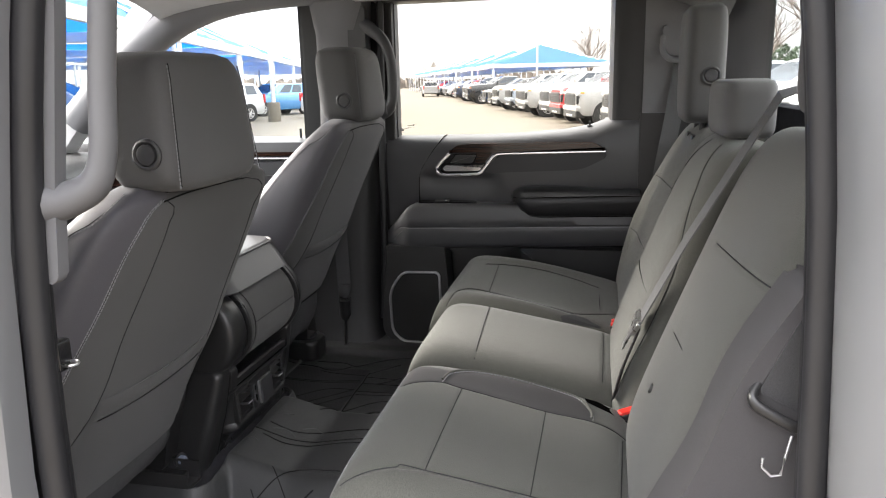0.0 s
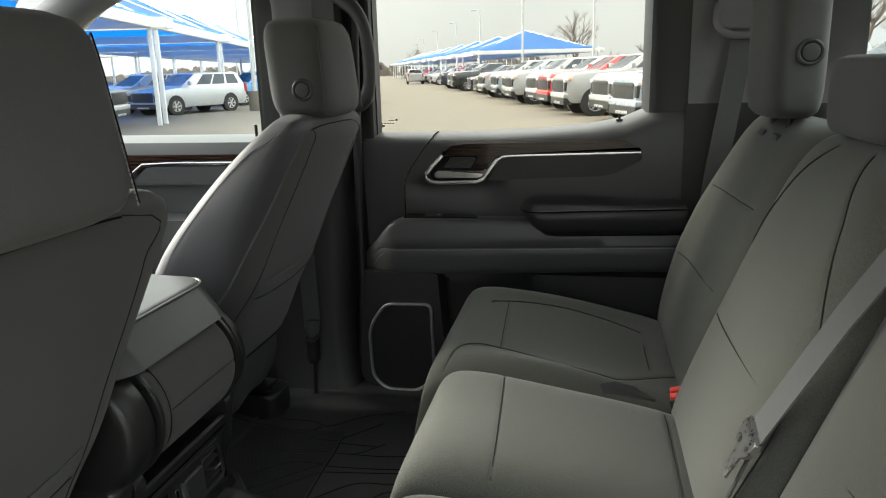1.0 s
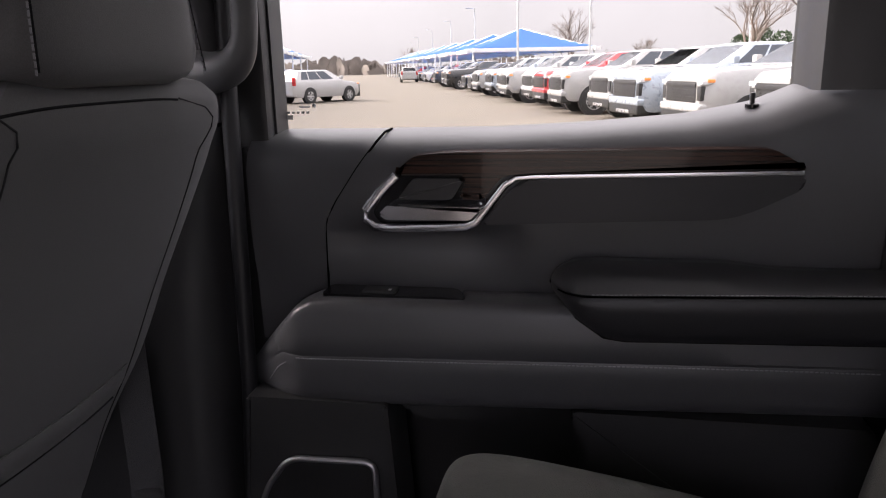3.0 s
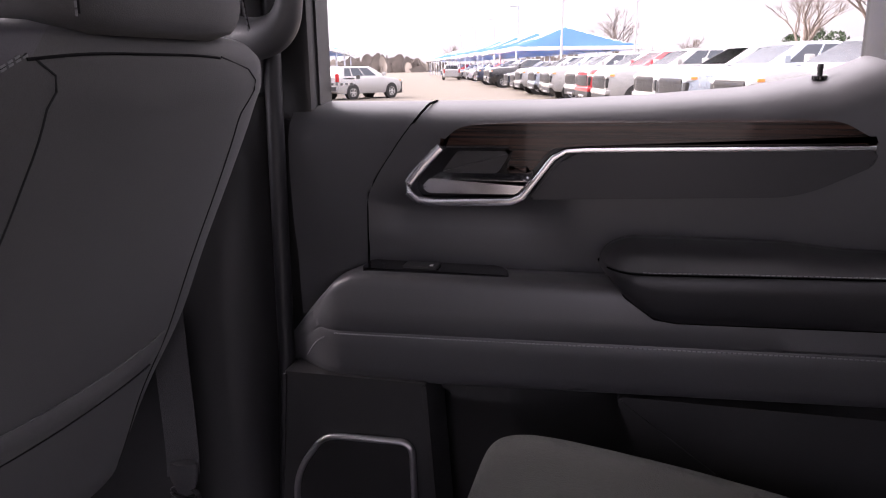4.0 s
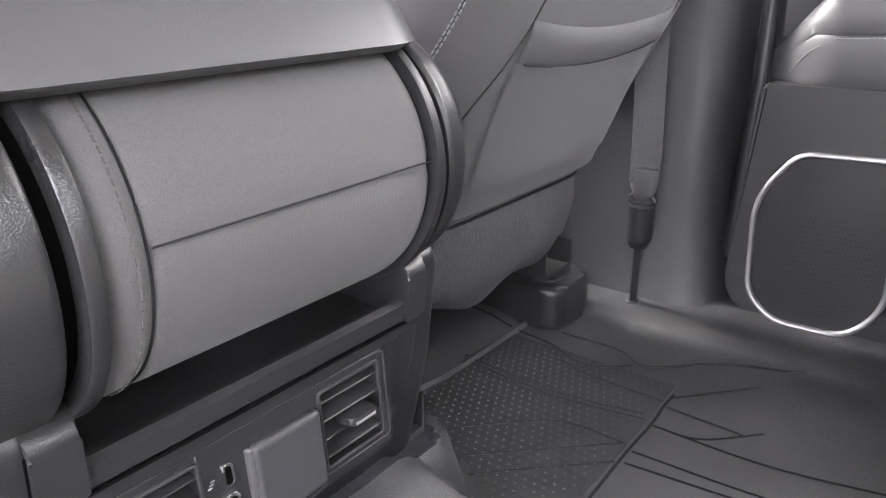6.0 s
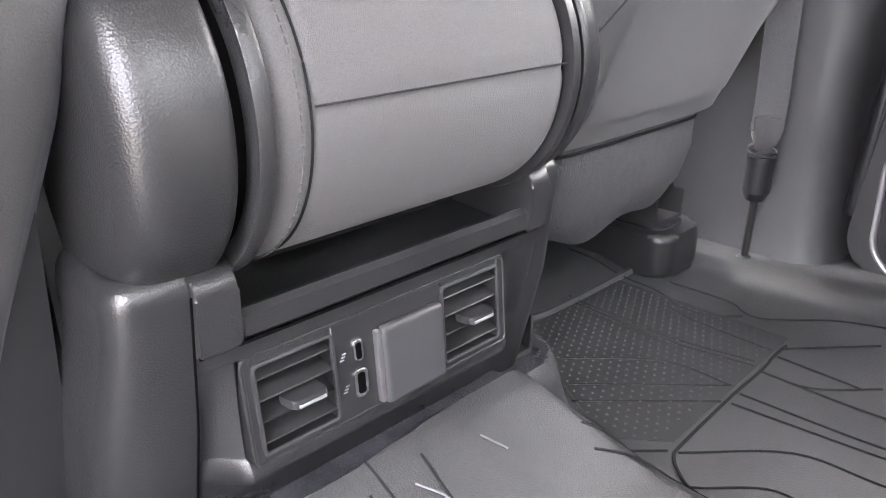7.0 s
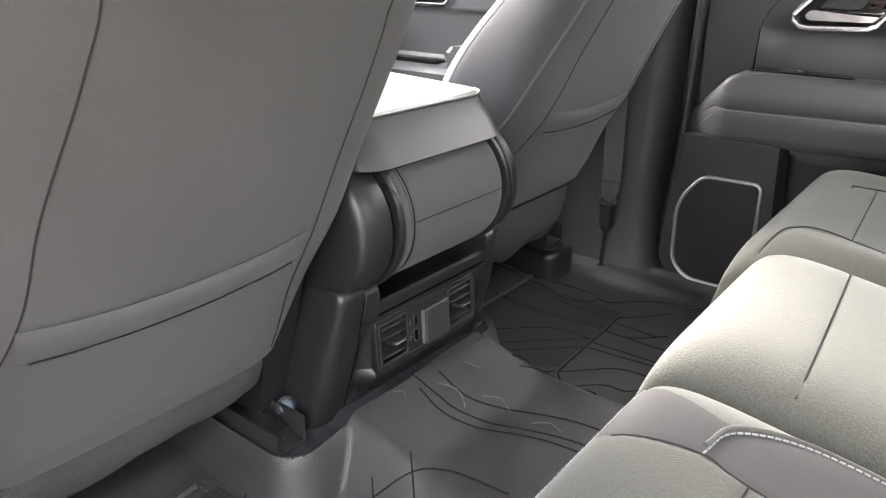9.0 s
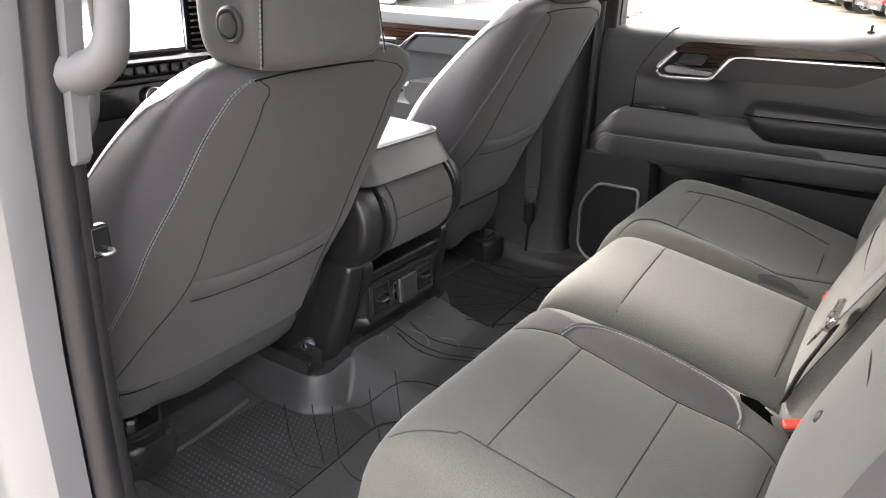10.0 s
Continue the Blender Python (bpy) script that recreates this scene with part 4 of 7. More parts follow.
def front_seat():
    t = thing("front_seat", (-0.9, SEAT_Y, 0.80), "charcoal cloth front seat with map pocket and tall headrest", "car seat", "front seats")
    zz = np.concatenate([np.linspace(0.975, 1.44, 46), np.linspace(1.446, 1.479, 12)])
    back = part("backrest", grid_mesh([[seat_point(float(z), 5.0 * k) for k in range(72)] for z in zz], closed_v=True, cap=True), FABRIC_SMOOTH, t)
    back.data.materials.append(FLANK)
    for f in back.data.polygons:
        x, y, z = f.center
        b, hw, d, ym = (eased(z, SEAT_Z, c) for c in (SEAT_BACK, SEAT_HW, SEAT_DEPTH, SEAT_MID))
        ux, uy = (x - b + d / 2) / (d / 2), (y - ym) / hw
        deg = math.degrees(math.atan2(math.copysign(abs(uy) ** (SEAT_N / 2), uy), math.copysign(abs(ux) ** (SEAT_N / 2), ux))) % 360
        corner = eased(z, [0.98, 1.06, 1.11, 1.214, 1.313, 1.419, 1.444, 1.456], [279, 281, 288, 309, 324, 329, 332, 338])
        f.material_index = 1 if 60 < deg < corner else 0
    # seams of the back panel, stitched seams on the corners and flanks
    part("panel_seam", tube(seam_line([0.985, 1.0, 1.07, 1.125, 1.175, 1.27, 1.364, 1.417, 1.446, 1.453], [288, 294, 318, 333, 340.5, 347, 350, 349, 346, 341], 0.0002), 0.0009, 6), THREAD_GREY, back)
    part("panel_seam", tube(seam_line([0.985, 1.0, 1.076, 1.164, 1.266, 1.393, 1.448, 1.456], [44, 42, 31, 27, 29.5, 30, 27, 13], 0.0002), 0.0009, 6), THREAD_GREY, back)
    for zs, degs in (([0.98, 1.06, 1.11, 1.214, 1.313, 1.419, 1.444, 1.456], [279, 281, 288, 309, 324, 329, 332, 338]), ([1.0, 1.1, 1.31, 1.40, 1.437, 1.47], [256, 256, 258, 264, 270, 275]), ([1.0, 1.1, 1.31, 1.40, 1.437, 1.47], [104, 104, 102, 96, 90, 85])):
        part("flank_seam", tube(seam_line(zs, degs, -0.0003), 0.0007, 6), THREAD_GREY, back)
        for off in (0.45, -0.45) if degs[0] == 279 else (0.45,):
            part("flank_stitching", stitches(seam_line(zs, [d + off * 2.2 for d in degs], 0.0002), 0.0062, 0.0042, 0.0007), THREAD_SEAT, back)
    # top seam across the back
    part("panel_seam", tube([seat_point(1.454 + 0.003 * math.cos(radians(d * 6)), d % 360, 0.0001) for d in np.linspace(-21, 12, 16)], 0.0013, 6), THREAD_DARK, back)
    # pocket: a padded hem band that sags a little, its face below
    rows, hem = [], np.linspace(-0.142, 0.158, 30)
    for i, y in enumerate(hem):
        e = math.sin(math.pi * (i + 0.6) / 30.2) ** 0.45
        top = 1.153 + 0.013 * (abs(y - 0.008) / 0.15) ** 2
        row = [(seat_back_x(y, top - 0.004, -0.004), SEAT_Y + y, top - 0.004)]
        for v in np.linspace(0, 1, 11):
            row.append((seat_back_x(y, top - 0.036 * v, 0.0015 + 0.0095 * e * math.sin(math.pi * (0.06 + 0.94 * v)) ** 0.7), SEAT_Y + y, top - 0.036 * v))
        rows.append(row)
    pk = part("map_pocket", grid_mesh(rows), FABRIC_SMOOTH, t, "sagging map pocket hem")
    rows = []
    for i, y in enumerate(hem):
        top = 1.117 + 0.013 * (abs(y - 0.008) / 0.15) ** 2
        rows.append([(seat_back_x(y, z, 0.0012 + 0.004 * math.sin(math.pi * (i + 0.5) / 30) ** 0.5), SEAT_Y + y, z) for z in np.linspace(top, 1.0, 10)])
    part("pocket_face", grid_mesh(rows), FABRIC_SMOOTH, pk)
    part("hem_seam", tube([(seat_back_x(y, 1.1165 + 0.013 * (abs(y - 0.008) / 0.15) ** 2, 0.0035), SEAT_Y + y, 1.1165 + 0.013 * (abs(y - 0.008) / 0.15) ** 2) for y in hem[1:-1]], 0.0009, 6), THREAD_GREY, pk)
    # felt valance under the back
    rows = []
    for u in np.linspace(-1, 1, 40):
        y = -0.430 + 0.208 * u
        wrap = 0.05 * abs(u) ** 10
        low = 0.908 + 0.016 * u * u + 0.004 * math.sin(u * 7)
        rows.append([(-0.703 - wrap, y, 0.990), (-0.700 - wrap, y, 0.976), (-0.703 - wrap + 0.003 * math.sin(u * 9), y, 0.955), (-0.712 - wrap + 0.004 * math.sin(u * 6 + 1), y, 0.93), (-0.726 - wrap, y, low + 0.006), (-0.734 - wrap, y, low), (-0.75 - wrap, y, low + 0.01)])
    part("valance", grid_mesh(rows), FELT, t, "grey felt valance")
    part("valance_seam", tube([(-0.6985 - 0.05 * abs(u) ** 10, -0.430 + 0.208 * u, 0.977) for u in np.linspace(-1, 1, 40)], 0.0011, 6), THREAD_DARK, t)
    # seat cushion
    p = Pad((-1.03, -0.43, 0.94), (0, 1, 0), (-1, 0, 0.12), (0.12, 0, 1), 0.195, 0.27, 0.16, 5, crown=0.01)
    part("seat", p.mesh(40, 40), FABRIC_SMOOTH, t)
    # headrest
    loops = []
    for s, z in zip(np.linspace(0, 1, 30), np.linspace(1.466, 1.652, 30)):
        e = max(1 - abs(2 * s - 1) ** 5, 0.0) ** 0.5 * 0.34 + 0.66
        hw = 0.128 * e * (1.0 - 0.09 * s)
        hd = 0.062 * e
        x, y = ring(-0.513 + 0.012 * (1 - s) - 0.006 * s, REST_Y, hd, hw, 4.2, 56)
        loops.append(np.stack([x, y, np.full_like(x, z)], -1))
    hr = part("headrest", grid_mesh(loops, closed_v=True, cap=True), FABRIC_SMOOTH, t, "charcoal cloth headrest")
    ey, ex = REST_Y - 0.1275, -0.508
    for y0, y1 in ((-0.543, -0.515), (-0.318, -0.330)):
        ln = [(-0.4445 - 0.019 * s - 0.012 * max(0, s - 0.85), y0 + (y1 - y0) * s, 1.472 + 0.168 * s) for s in np.linspace(0.03, 0.97, 24)]
        part("headrest_seam", tube([(x - 0.001, y, z) for x, y, z in ln], 0.0008, 6), THREAD_DARK, hr)
        part("headrest_stitching", stitches([(x, y - 0.004, z) for x, y, z in ln], 0.0056, 0.004, 0.0007), THREAD_SEAT, hr)
    btn = part("release_button", lathe([(0.021, 0.0), (0.021, 0.003), (0.018, 0.0045), (0.0155, 0.0035), (0.0145, 0.001), (0.0138, 0.001), (0.0132, 0.005), (0.010, 0.0058), (0.0, 0.0052)], 40, Matrix.Translation((-0.487, REST_Y - 0.1235, 1.520)) @ Matrix.Rotation(radians(90), 4, 'X') @ Matrix.Rotation(radians(0), 4, 'Y')), BUTTON, hr, "round black release button")
    for y in (-0.06, 0.055):
        part("headrest_post", tube([(-0.515, REST_Y + y, 1.44), (-0.51, REST_Y + y, 1.475)], 0.007, 10), STEEL, t)
        part("post_collar", boxed((-0.53, REST_Y + y - 0.018, 1.462), (-0.492, REST_Y + y + 0.018, 1.4745), 0.004), PLASTIC_SOFT, t)
    return t


seat = front_seat()
mate = copy_thing(seat, pose(-0.93, 0.449, 0.84))
longer = Matrix.Translation((0, -0.026, 0.188)) @ Matrix.Diagonal((1, 0.84, 1.75, 1)) @ Matrix.Translation((0, 0.026, -0.188))
for ob in mate.children:
    if ob.name.startswith(("headrest", "post_collar")):
        ob.matrix_parent_inverse = Matrix.Translation((-0.028, 0.058, 0.004)) @ ob.matrix_parent_inverse
    elif ob.name.startswith("valance"):
        ob.matrix_parent_inverse = longer @ ob.matrix_parent_inverse
# driver seat frame, widened to the console to stop sun leaking past
part("frame_light_block", prism(rounded([(-1.16, 0.86), (-0.745, 0.86), (-0.722, 0.97), (-0.685, 1.10), (-0.670, 1.20), (-0.76, 1.22), (-1.16, 1.10)], 0.02), "y", -0.236, -0.186, 0.006), PLASTIC_SOFT, seat, "black seat frame filling the console gap against leaking light")
# added on this side only to block the sun leaking past the console
part("frame_light_block", prism(rounded([(-1.16, 0.86), (-0.755, 0.86), (-0.735, 0.97), (-0.72, 1.08), (-0.76, 1.12), (-1.16, 1.10)], 0.02), "y", 0.183, 0.236, 0.006), PLASTIC_SOFT, mate, "black seat frame filling the console gap against leaking light")
part("side_shield", prism(rounded([(-1.16, 0.88), (-0.73, 0.90), (-0.715, 1.0), (-0.76, 1.02), (-1.16, 0.98)], 0.02), "y", -0.668, -0.638, 0.008, 3), PLASTIC, seat, "black plastic side shield")



# ---------- seat mounts on the floor ----------
def seat_mount(x0, x1, y0, y1, label):
    t = thing("seat_mount", ((x0 + x1) / 2, (y0 + y1) / 2, 0.785), label, "seat mount")
    part("cover", prism(rounded([(x0, y0), (x1, y0), (x1, y1), (x0, y1)], 0.03), "z", 0.778, 0.842, 0.014, 4), PLASTIC, t)
    part("carpet_pad", prism(rounded([(x0 + 0.02, y0 + 0.02), (x1 - 0.02, y0 + 0.02), (x1 - 0.02, y1 - 0.02), (x0 + 0.02, y1 - 0.02)], 0.02), "z", 0.84, 0.8455), CARPET, t)
    ym = (y0 + y1) / 2
    w = min(0.036, (y1 - y0) / 2 - 0.006)
    part("rail", prism([(ym - w, 0.846), (ym + w, 0.846), (ym + w, 0.884), (ym + w - 0.004, 0.888), (ym + w - 0.004, 0.851), (ym - w + 0.004, 0.851), (ym - w + 0.004, 0.888), (ym - w, 0.884)], "x", x0 - 0.2, x1 - 0.03, 0.0008), PLASTIC_SOFT, t, "black channel of the seat rail")
    part("rail_core", boxed((x0 - 0.2, ym - w * 0.55, 0.851), (x1 - 0.10, ym + w * 0.55, 0.874), 0.003), SATIN, t)
    part("bolt", lathe([(0.011, 0), (0.011, 0.008), (0.008, 0.010), (0.0, 0.010)], 6, Matrix.Translation((x1 - 0.065, ym, 0.851))), STEEL, t)
    part("rail_latch", tube([(x1 - 0.05, ym + w, 0.85), (x1 - 0.05, ym + w, 0.893), (x1 - 0.09, ym + w, 0.898)], 0.0035, 8), SATIN, t)


seat_mount(-0.98, -0.748, 0.555, 0.660, "black plastic seat mount cover with steel rail on the floor")
seat_mount(-0.98, -0.745, -0.60, -0.50, "black plastic seat mount cover by the driver door")


def seat_rail(y0, y1, x1, label):
    """An open black channel on the carpet beside the console; its end is turned up and cut bright."""
    z = 0.8425
    t = thing("seat_rail", (x1 - 0.1, (y0 + y1) / 2, z), label, "seat rail")
    ch = part("channel", prism([(y0, z), (y1, z), (y1, z + 0.040), (y1 - 0.0035, z + 0.040), (y1 - 0.0035, z + 0.0045), (y0 + 0.0035, z + 0.0045), (y0 + 0.0035, z + 0.032), (y0, z + 0.032)], "x", x1 - 0.30, x1, 0.0008), TRIM, t, "black painted steel channel")
    part("rolled_edge", tube([(x1 - 0.29, y0 + 0.0015, z + 0.0325), (x1 - 0.001, y0 + 0.0015, z + 0.0325), (x1, y0 + 0.0015, z + 0.028), (x1, y0 + 0.0015, z + 0.004), (x1, y0 + 0.006, z + 0.001), (x1, y1 - 0.002, z + 0.001)], 0.0014, 8), PLASTIC, ch)
    part("slider", boxed((x1 - 0.30, y0 + 0.010, z + 0.005), (x1 - 0.02, y1 - 0.008, z + 0.022), 0.004), PLASTIC, t)
    part("bolt", lathe([(0.008, 0), (0.008, 0.006), (0.006, 0.0075), (0.0, 0.0075)], 6, Matrix.Translation((x1 - 0.025, (y0 + y1) / 2, z + 0.0045))), PLASTIC, t)
    part("inner_flange", boxed((x1 - 0.30, y1, z), (x1 - 0.02, y1 + 0.012, z + 0.006), 0.002), TRIM, t)


seat_rail(-0.262, -0.214, -0.678, "black open seat rail channel on the carpet beside the console")
seat_rail(0.168, 0.206, -0.690, "black open seat rail channel in the corner of the liner")
rp = thing("rail_plug", (-0.722, -0.207, 0.872), "small pale plastic plug on the seat rail beside the console", "plug")
m_ = pose(-0.722, -0.2075, 0.8745, 0, 72, -25)
part("plug_cap", lathe([(0.0, 0.010), (0.006, 0.0095), (0.0095, 0.006), (0.0105, 0.0)], 20, m_), POST_BLUE, rp)
part("plug_collar", lathe([(0.0105, 0.001), (0.014, 0.001), (0.015, -0.004), (0.013, -0.016), (0.0, -0.016)], 20, m_), SATIN, rp)


# ---------- centre console / folded middle seat ----------
def console():
    t = thing("centre_console", (-0.75, 0, 0.83), "black centre console with rear air vents and folded armrest", "console")
    cx, cz, R = -0.694, 1.124, 0.093
    a = np.linspace(-2.2, 2.35, 60)
    # padded roll
    rows = []
    for y in np.linspace(-0.102, 0.120, 75):
        e = min(1, ((0.111 - abs(y - 0.009)) / 0.016)) if abs(y - 0.009) > 0.095 else 1
        r = R * (0.955 + 0.045 * math.sqrt(max(0, 1 - (1 - e) ** 2)))
        row = []
        for an in a:
            rr = r
            for y0 in (-0.080,):
                rr -= 0.0018 * math.exp(-((y - y0) / 0.003) ** 2)
            rr -= 0.0016 * math.exp(-((cz + r * math.sin(an) - 1.128) / 0.0035) ** 2) if math.cos(an) > 0 and y > -0.080 else 0
            row.append((cx + rr * math.cos(an), y, cz + rr * math.sin(an)))
        rows.append(row)
    rs = [(cx + (R + 0.0003) * math.cos(0.066), y, cz + (R + 0.0003) * math.sin(0.066)) for y in np.linspace(-0.078, 0.119, 30)]
    roll = part("padded_roll", grid_mesh(rows), ROLL, t, "charcoal cloth roll with sewn seams")
    part("stitching", stitches([(cx + (R + 0.0008) * math.cos(an), -0.0865, cz + (R + 0.0008) * math.sin(an)) for an in np.linspace(-1.2, 1.35, 60)], 0.0052, 0.0036, 0.0005), THREAD_ROLL, roll)
    part("roll_seam", tube([(cx + (R - 0.0010) * math.cos(an), -0.0800, cz + (R - 0.0010) * math.sin(an)) for an in np.linspace(-1.4, 1.35, 60)], 0.0008, 6), THREAD_DARK, roll)
    part("roll_seam", tube(rs, 0.0006, 6), THREAD_GREY, roll)
    # end caps, each with a slot and a ring
    for s, y0, y1 in ((-1, -0.103, -0.172), (1, 0.122, 0.168)):
        m = Matrix.Translation((cx, y0, cz)) @ Matrix.Rotation(radians(90 * s * -1), 4, 'X')
        w = abs(y1 - y0)
        prof = [(0.0, 0.0), (R * 1.04, 0.0), (R * 1.045, 0.002), (R * 1.045, 0.0065), (R * 1.03, 0.0085), (R * 1.0, 0.009), (R * 0.90, 0.009)]
        part("ring", lathe(prof, 64, m), PLASTIC, t)
        part("slot", lathe([(0.0, 0.008), (R * 0.91, 0.008), (R * 0.91, 0.022), (0.0, 0.022)], 64, m), DARK_GAP, t)
        prof = [(0.0, 0.0175), (R * 0.985, 0.0175), (R * 1.0, 0.0190), (R * 1.005, 0.0225), (R * 1.003, w * 0.5), (R * 1.0, w * 0.64), (R * 0.99, w * 0.74), (R * 0.965, w * 0.84), (R * 0.925, w * 0.91), (R * 0.86, w * 0.96), (R * 0.77, w * 0.985), (R * 0.6, w * 1.0), (0.0, w * 1.015)]
        part("end_cap", lathe(prof, 64, m), PLASTIC, t, "grained black plastic end cap")
    # lid on top
    out = rounded([(-1.06, -0.15), (-0.668, -0.148), (-0.650, -0.12), (-0.650, 0.12), (-0.668, 0.148), (-1.06, 0.15)], [0.03, 0.02, 0.02, 0.02, 0.02, 0.03])
    loops = []
    for z, k, dx in [(1.198, 0.985, 0.028), (1.203, 1.0, 0.034), (1.215, 1.0, 0.026), (1.235, 1.0, 0.012), (1.252, 0.995, 0.0), (1.258, 0.985, -0.003), (1.262, 0.96, -0.006)]:
        loops.append([(-0.855 + (x + 0.855) * k + (dx if x > -0.7 else 0), y * k, z + 0.012 * (x + 0.65) / -0.4) for x, y in out])
    lid = part("lid", grid_mesh(loops, closed_v=True, cap=True), VINYL, t, "padded black vinyl armrest lid")
    part("piping", tube([(x * 0.995 - 0.004, y * 0.985, 1.2585 + 0.012 * (x + 0.65) / -0.4) for x, y in out], 0.0022, 6, True), VINYL, lid)
    part("lid_dimple", lathe([(0.0, 0.0), (0.03, 0.0), (0.036, 0.004), (0.04, 0.0)], 40, Matrix.Translation((-0.80, 0.0, 1.2645)) @ Matrix.Diagonal((1.6, 1, 1, 1))), VINYL, lid)
    part("lower_body", boxed((-1.10, -0.15, 0.86), (-0.72, 0.15, 1.20), 0.02), PLASTIC, t)
    # hidden boxes added to keep light from the front off the posts
    for ya, yb in ((-0.182, -0.151), (0.151, 0.178)):
        part("side_light_block", prism(rounded([(-1.10, 0.82), (-0.725, 0.82), (-0.715, 1.05), (-0.735, 1.18), (-1.10, 1.18)], 0.01), "y", ya, yb, 0.003), PLASTIC_SOFT, t)
    # side posts under the caps, wider towards the floor
    for s, ya, yb, yc in ((-1, -0.136, -0.178, -0.198), (1, 0.150, 0.172, 0.192)):
        loops = []
        for z, xr, yo in [(0.80, -0.698, yc * 1.0), (0.85, -0.686, yc), (0.95, -0.655, (yb + yc) / 2), (1.02, -0.641, yb), (1.036, -0.638, yb), (1.044, -0.639, yb * 0.99), (1.049, -0.643, yb * 0.975), (1.0515, -0.650, yb * 0.95)]:
            loops.append([(x, y, z) for x, y in rounded([(-0.80, ya), (xr, ya), (xr, yo), (-0.80, yo)], [0, 0.003, 0.034, 0.03], 8)])
        if s < 0:
            loops = [lp[::-1] for lp in loops]
        part("side_post", grid_mesh(loops, closed_v=True, cap=True), PLASTIC, t)
    # shelf and lip of the tray under the roll
    part("tray", grid_mesh([[(-0.80, y, 1.012), (-0.675, y, 1.004), (-0.660, y, 1.006), (-0.652, y, 1.014), (-0.645, y, 1.017), (-0.640, y, 1.014), (-0.640, y, 1.002), (-0.643, y, 0.999)] for y in np.linspace(-0.136, 0.150, 8)]), PLASTIC, t)
    for s, ya, yb in ((-1, -0.137, -0.112), (1, 0.130, 0.151)):
        part("tray_cheek", prism(rounded([(-0.80, 0.998), (-0.638, 0.998), (-0.634, 1.04), (-0.648, 1.052), (-0.80, 1.06)], [0, 0.003, 0.006, 0.012, 0]), "y", ya, yb, 0.003), PLASTIC, t)
    # rear face: flush with the side post at its edges, scooped towards the vent plate, a rounded lip under the plate
    post_z, post_x = [0.80, 0.85, 0.95, 1.02, 1.036], [-0.698, -0.686, -0.655, -0.641, -0.638]
    zs = [0.9985, 0.996, 0.990, 0.9865, 0.9855, 0.955, 0.9165, 0.9155, 0.912, 0.909, 0.906, 0.903, 0.900, 0.897, 0.894, 0.888, 0.87, 0.84, 0.80]
    xs = [-0.6425, -0.6415, -0.643, -0.644, -0.664, -0.664, -0.664, -0.648, -0.646, -0.644, -0.643, -0.6432, -0.645, -0.649, -0.656, -0.665, -0.677, -0.687, -0.695]
    rows = []
    for y in [-0.1385, -0.136, -0.133, -0.130, -0.127, -0.124, -0.121, -0.1185, -0.1165, -0.1145] + list(np.linspace(-0.1135, 0.107, 24)) + [0.108, 0.111, 0.115, 0.119, 0.124, 0.130, 0.137, 0.145, 0.152]:
        row = []
        left, right = float(np.clip((y + 0.1385) / 0.025, 0, 1)), float(np.clip((0.152 - y) / 0.040, 0, 1))
        k = min(left, right)
        k = k * k * (3 - 2 * k)
        for z, x in zip(zs, xs):
            px_ = float(np.interp(z, post_z, post_x))
            if not -0.1136 < y < 0.1071 and 0.9160 < z < 0.9860:
                x = -0.646 - 0.004 * float(np.clip((0.985 - z) / 0.03, 0, 1))
            scoop = 0.006 * math.sin(math.pi * min(left, right)) * float(np.clip((0.99 - z) / 0.03, 0, 1)) * float(np.clip((z - 0.87) / 0.03, 0, 1))
            row.append((px_ + (x - px_) * k - scoop, y, z))
        rows.append(row)
    part("rear_panel", grid_mesh(rows), PLASTIC, t, "grained black rear panel", angle=60)
    part("split_line", tube([(float(np.interp(z, post_z, post_x)) + 0.0002, -0.1375, z) for z in np.linspace(0.81, 1.036, 16)], 0.0008, 6), DARK_GAP, t)
    part("split_line", tube([(-0.6405, -0.137, 0.9985), (-0.6405, 0.152, 0.9985)], 0.0010, 6), DARK_GAP, t)
    # vent and socket plate with two real openings
    tilt = Matrix.Translation((-0.6445, 0, 0.951)) @ Matrix.Rotation(radians(-4), 4, 'Y')

    def fx(bm):
        bm.transform(tilt)
        return bm

    vents = ((-0.107, -0.052), (0.042, 0.100))
    zl, zh = -0.0305, 0.0285
    bm = bmesh.new()
    for ya_, yb_ in ((-0.113, vents[0][0]), (vents[0][1], vents[1][0]), (vents[1][1], 0.1065)):
        box(bm, (-0.012, ya_, -0.0355), (0.0035, yb_, 0.0340), 0.0008, 1)
    for ya_, yb_ in vents:
        box(bm, (-0.012, ya_, -0.0355), (0.0033, yb_, zl), 0.0008, 1)
        box(bm, (-0.012, ya_, zh), (0.0033, yb_, 0.0340), 0.0008, 1)
    plate = part("vent_plate", fx(bm), PLASTIC_SOFT, t, "matt black plate with vents and sockets")
    part("plate_edge", fx(tube([(0.0030, a_, b_) for a_, b_ in rounded([(-0.1135, -0.036), (0.107, -0.036), (0.107, 0.0345), (-0.1135, 0.0345)], 0.006)], 0.0014, 6, True, up=(1, 0, 0))), PLASTIC, plate)
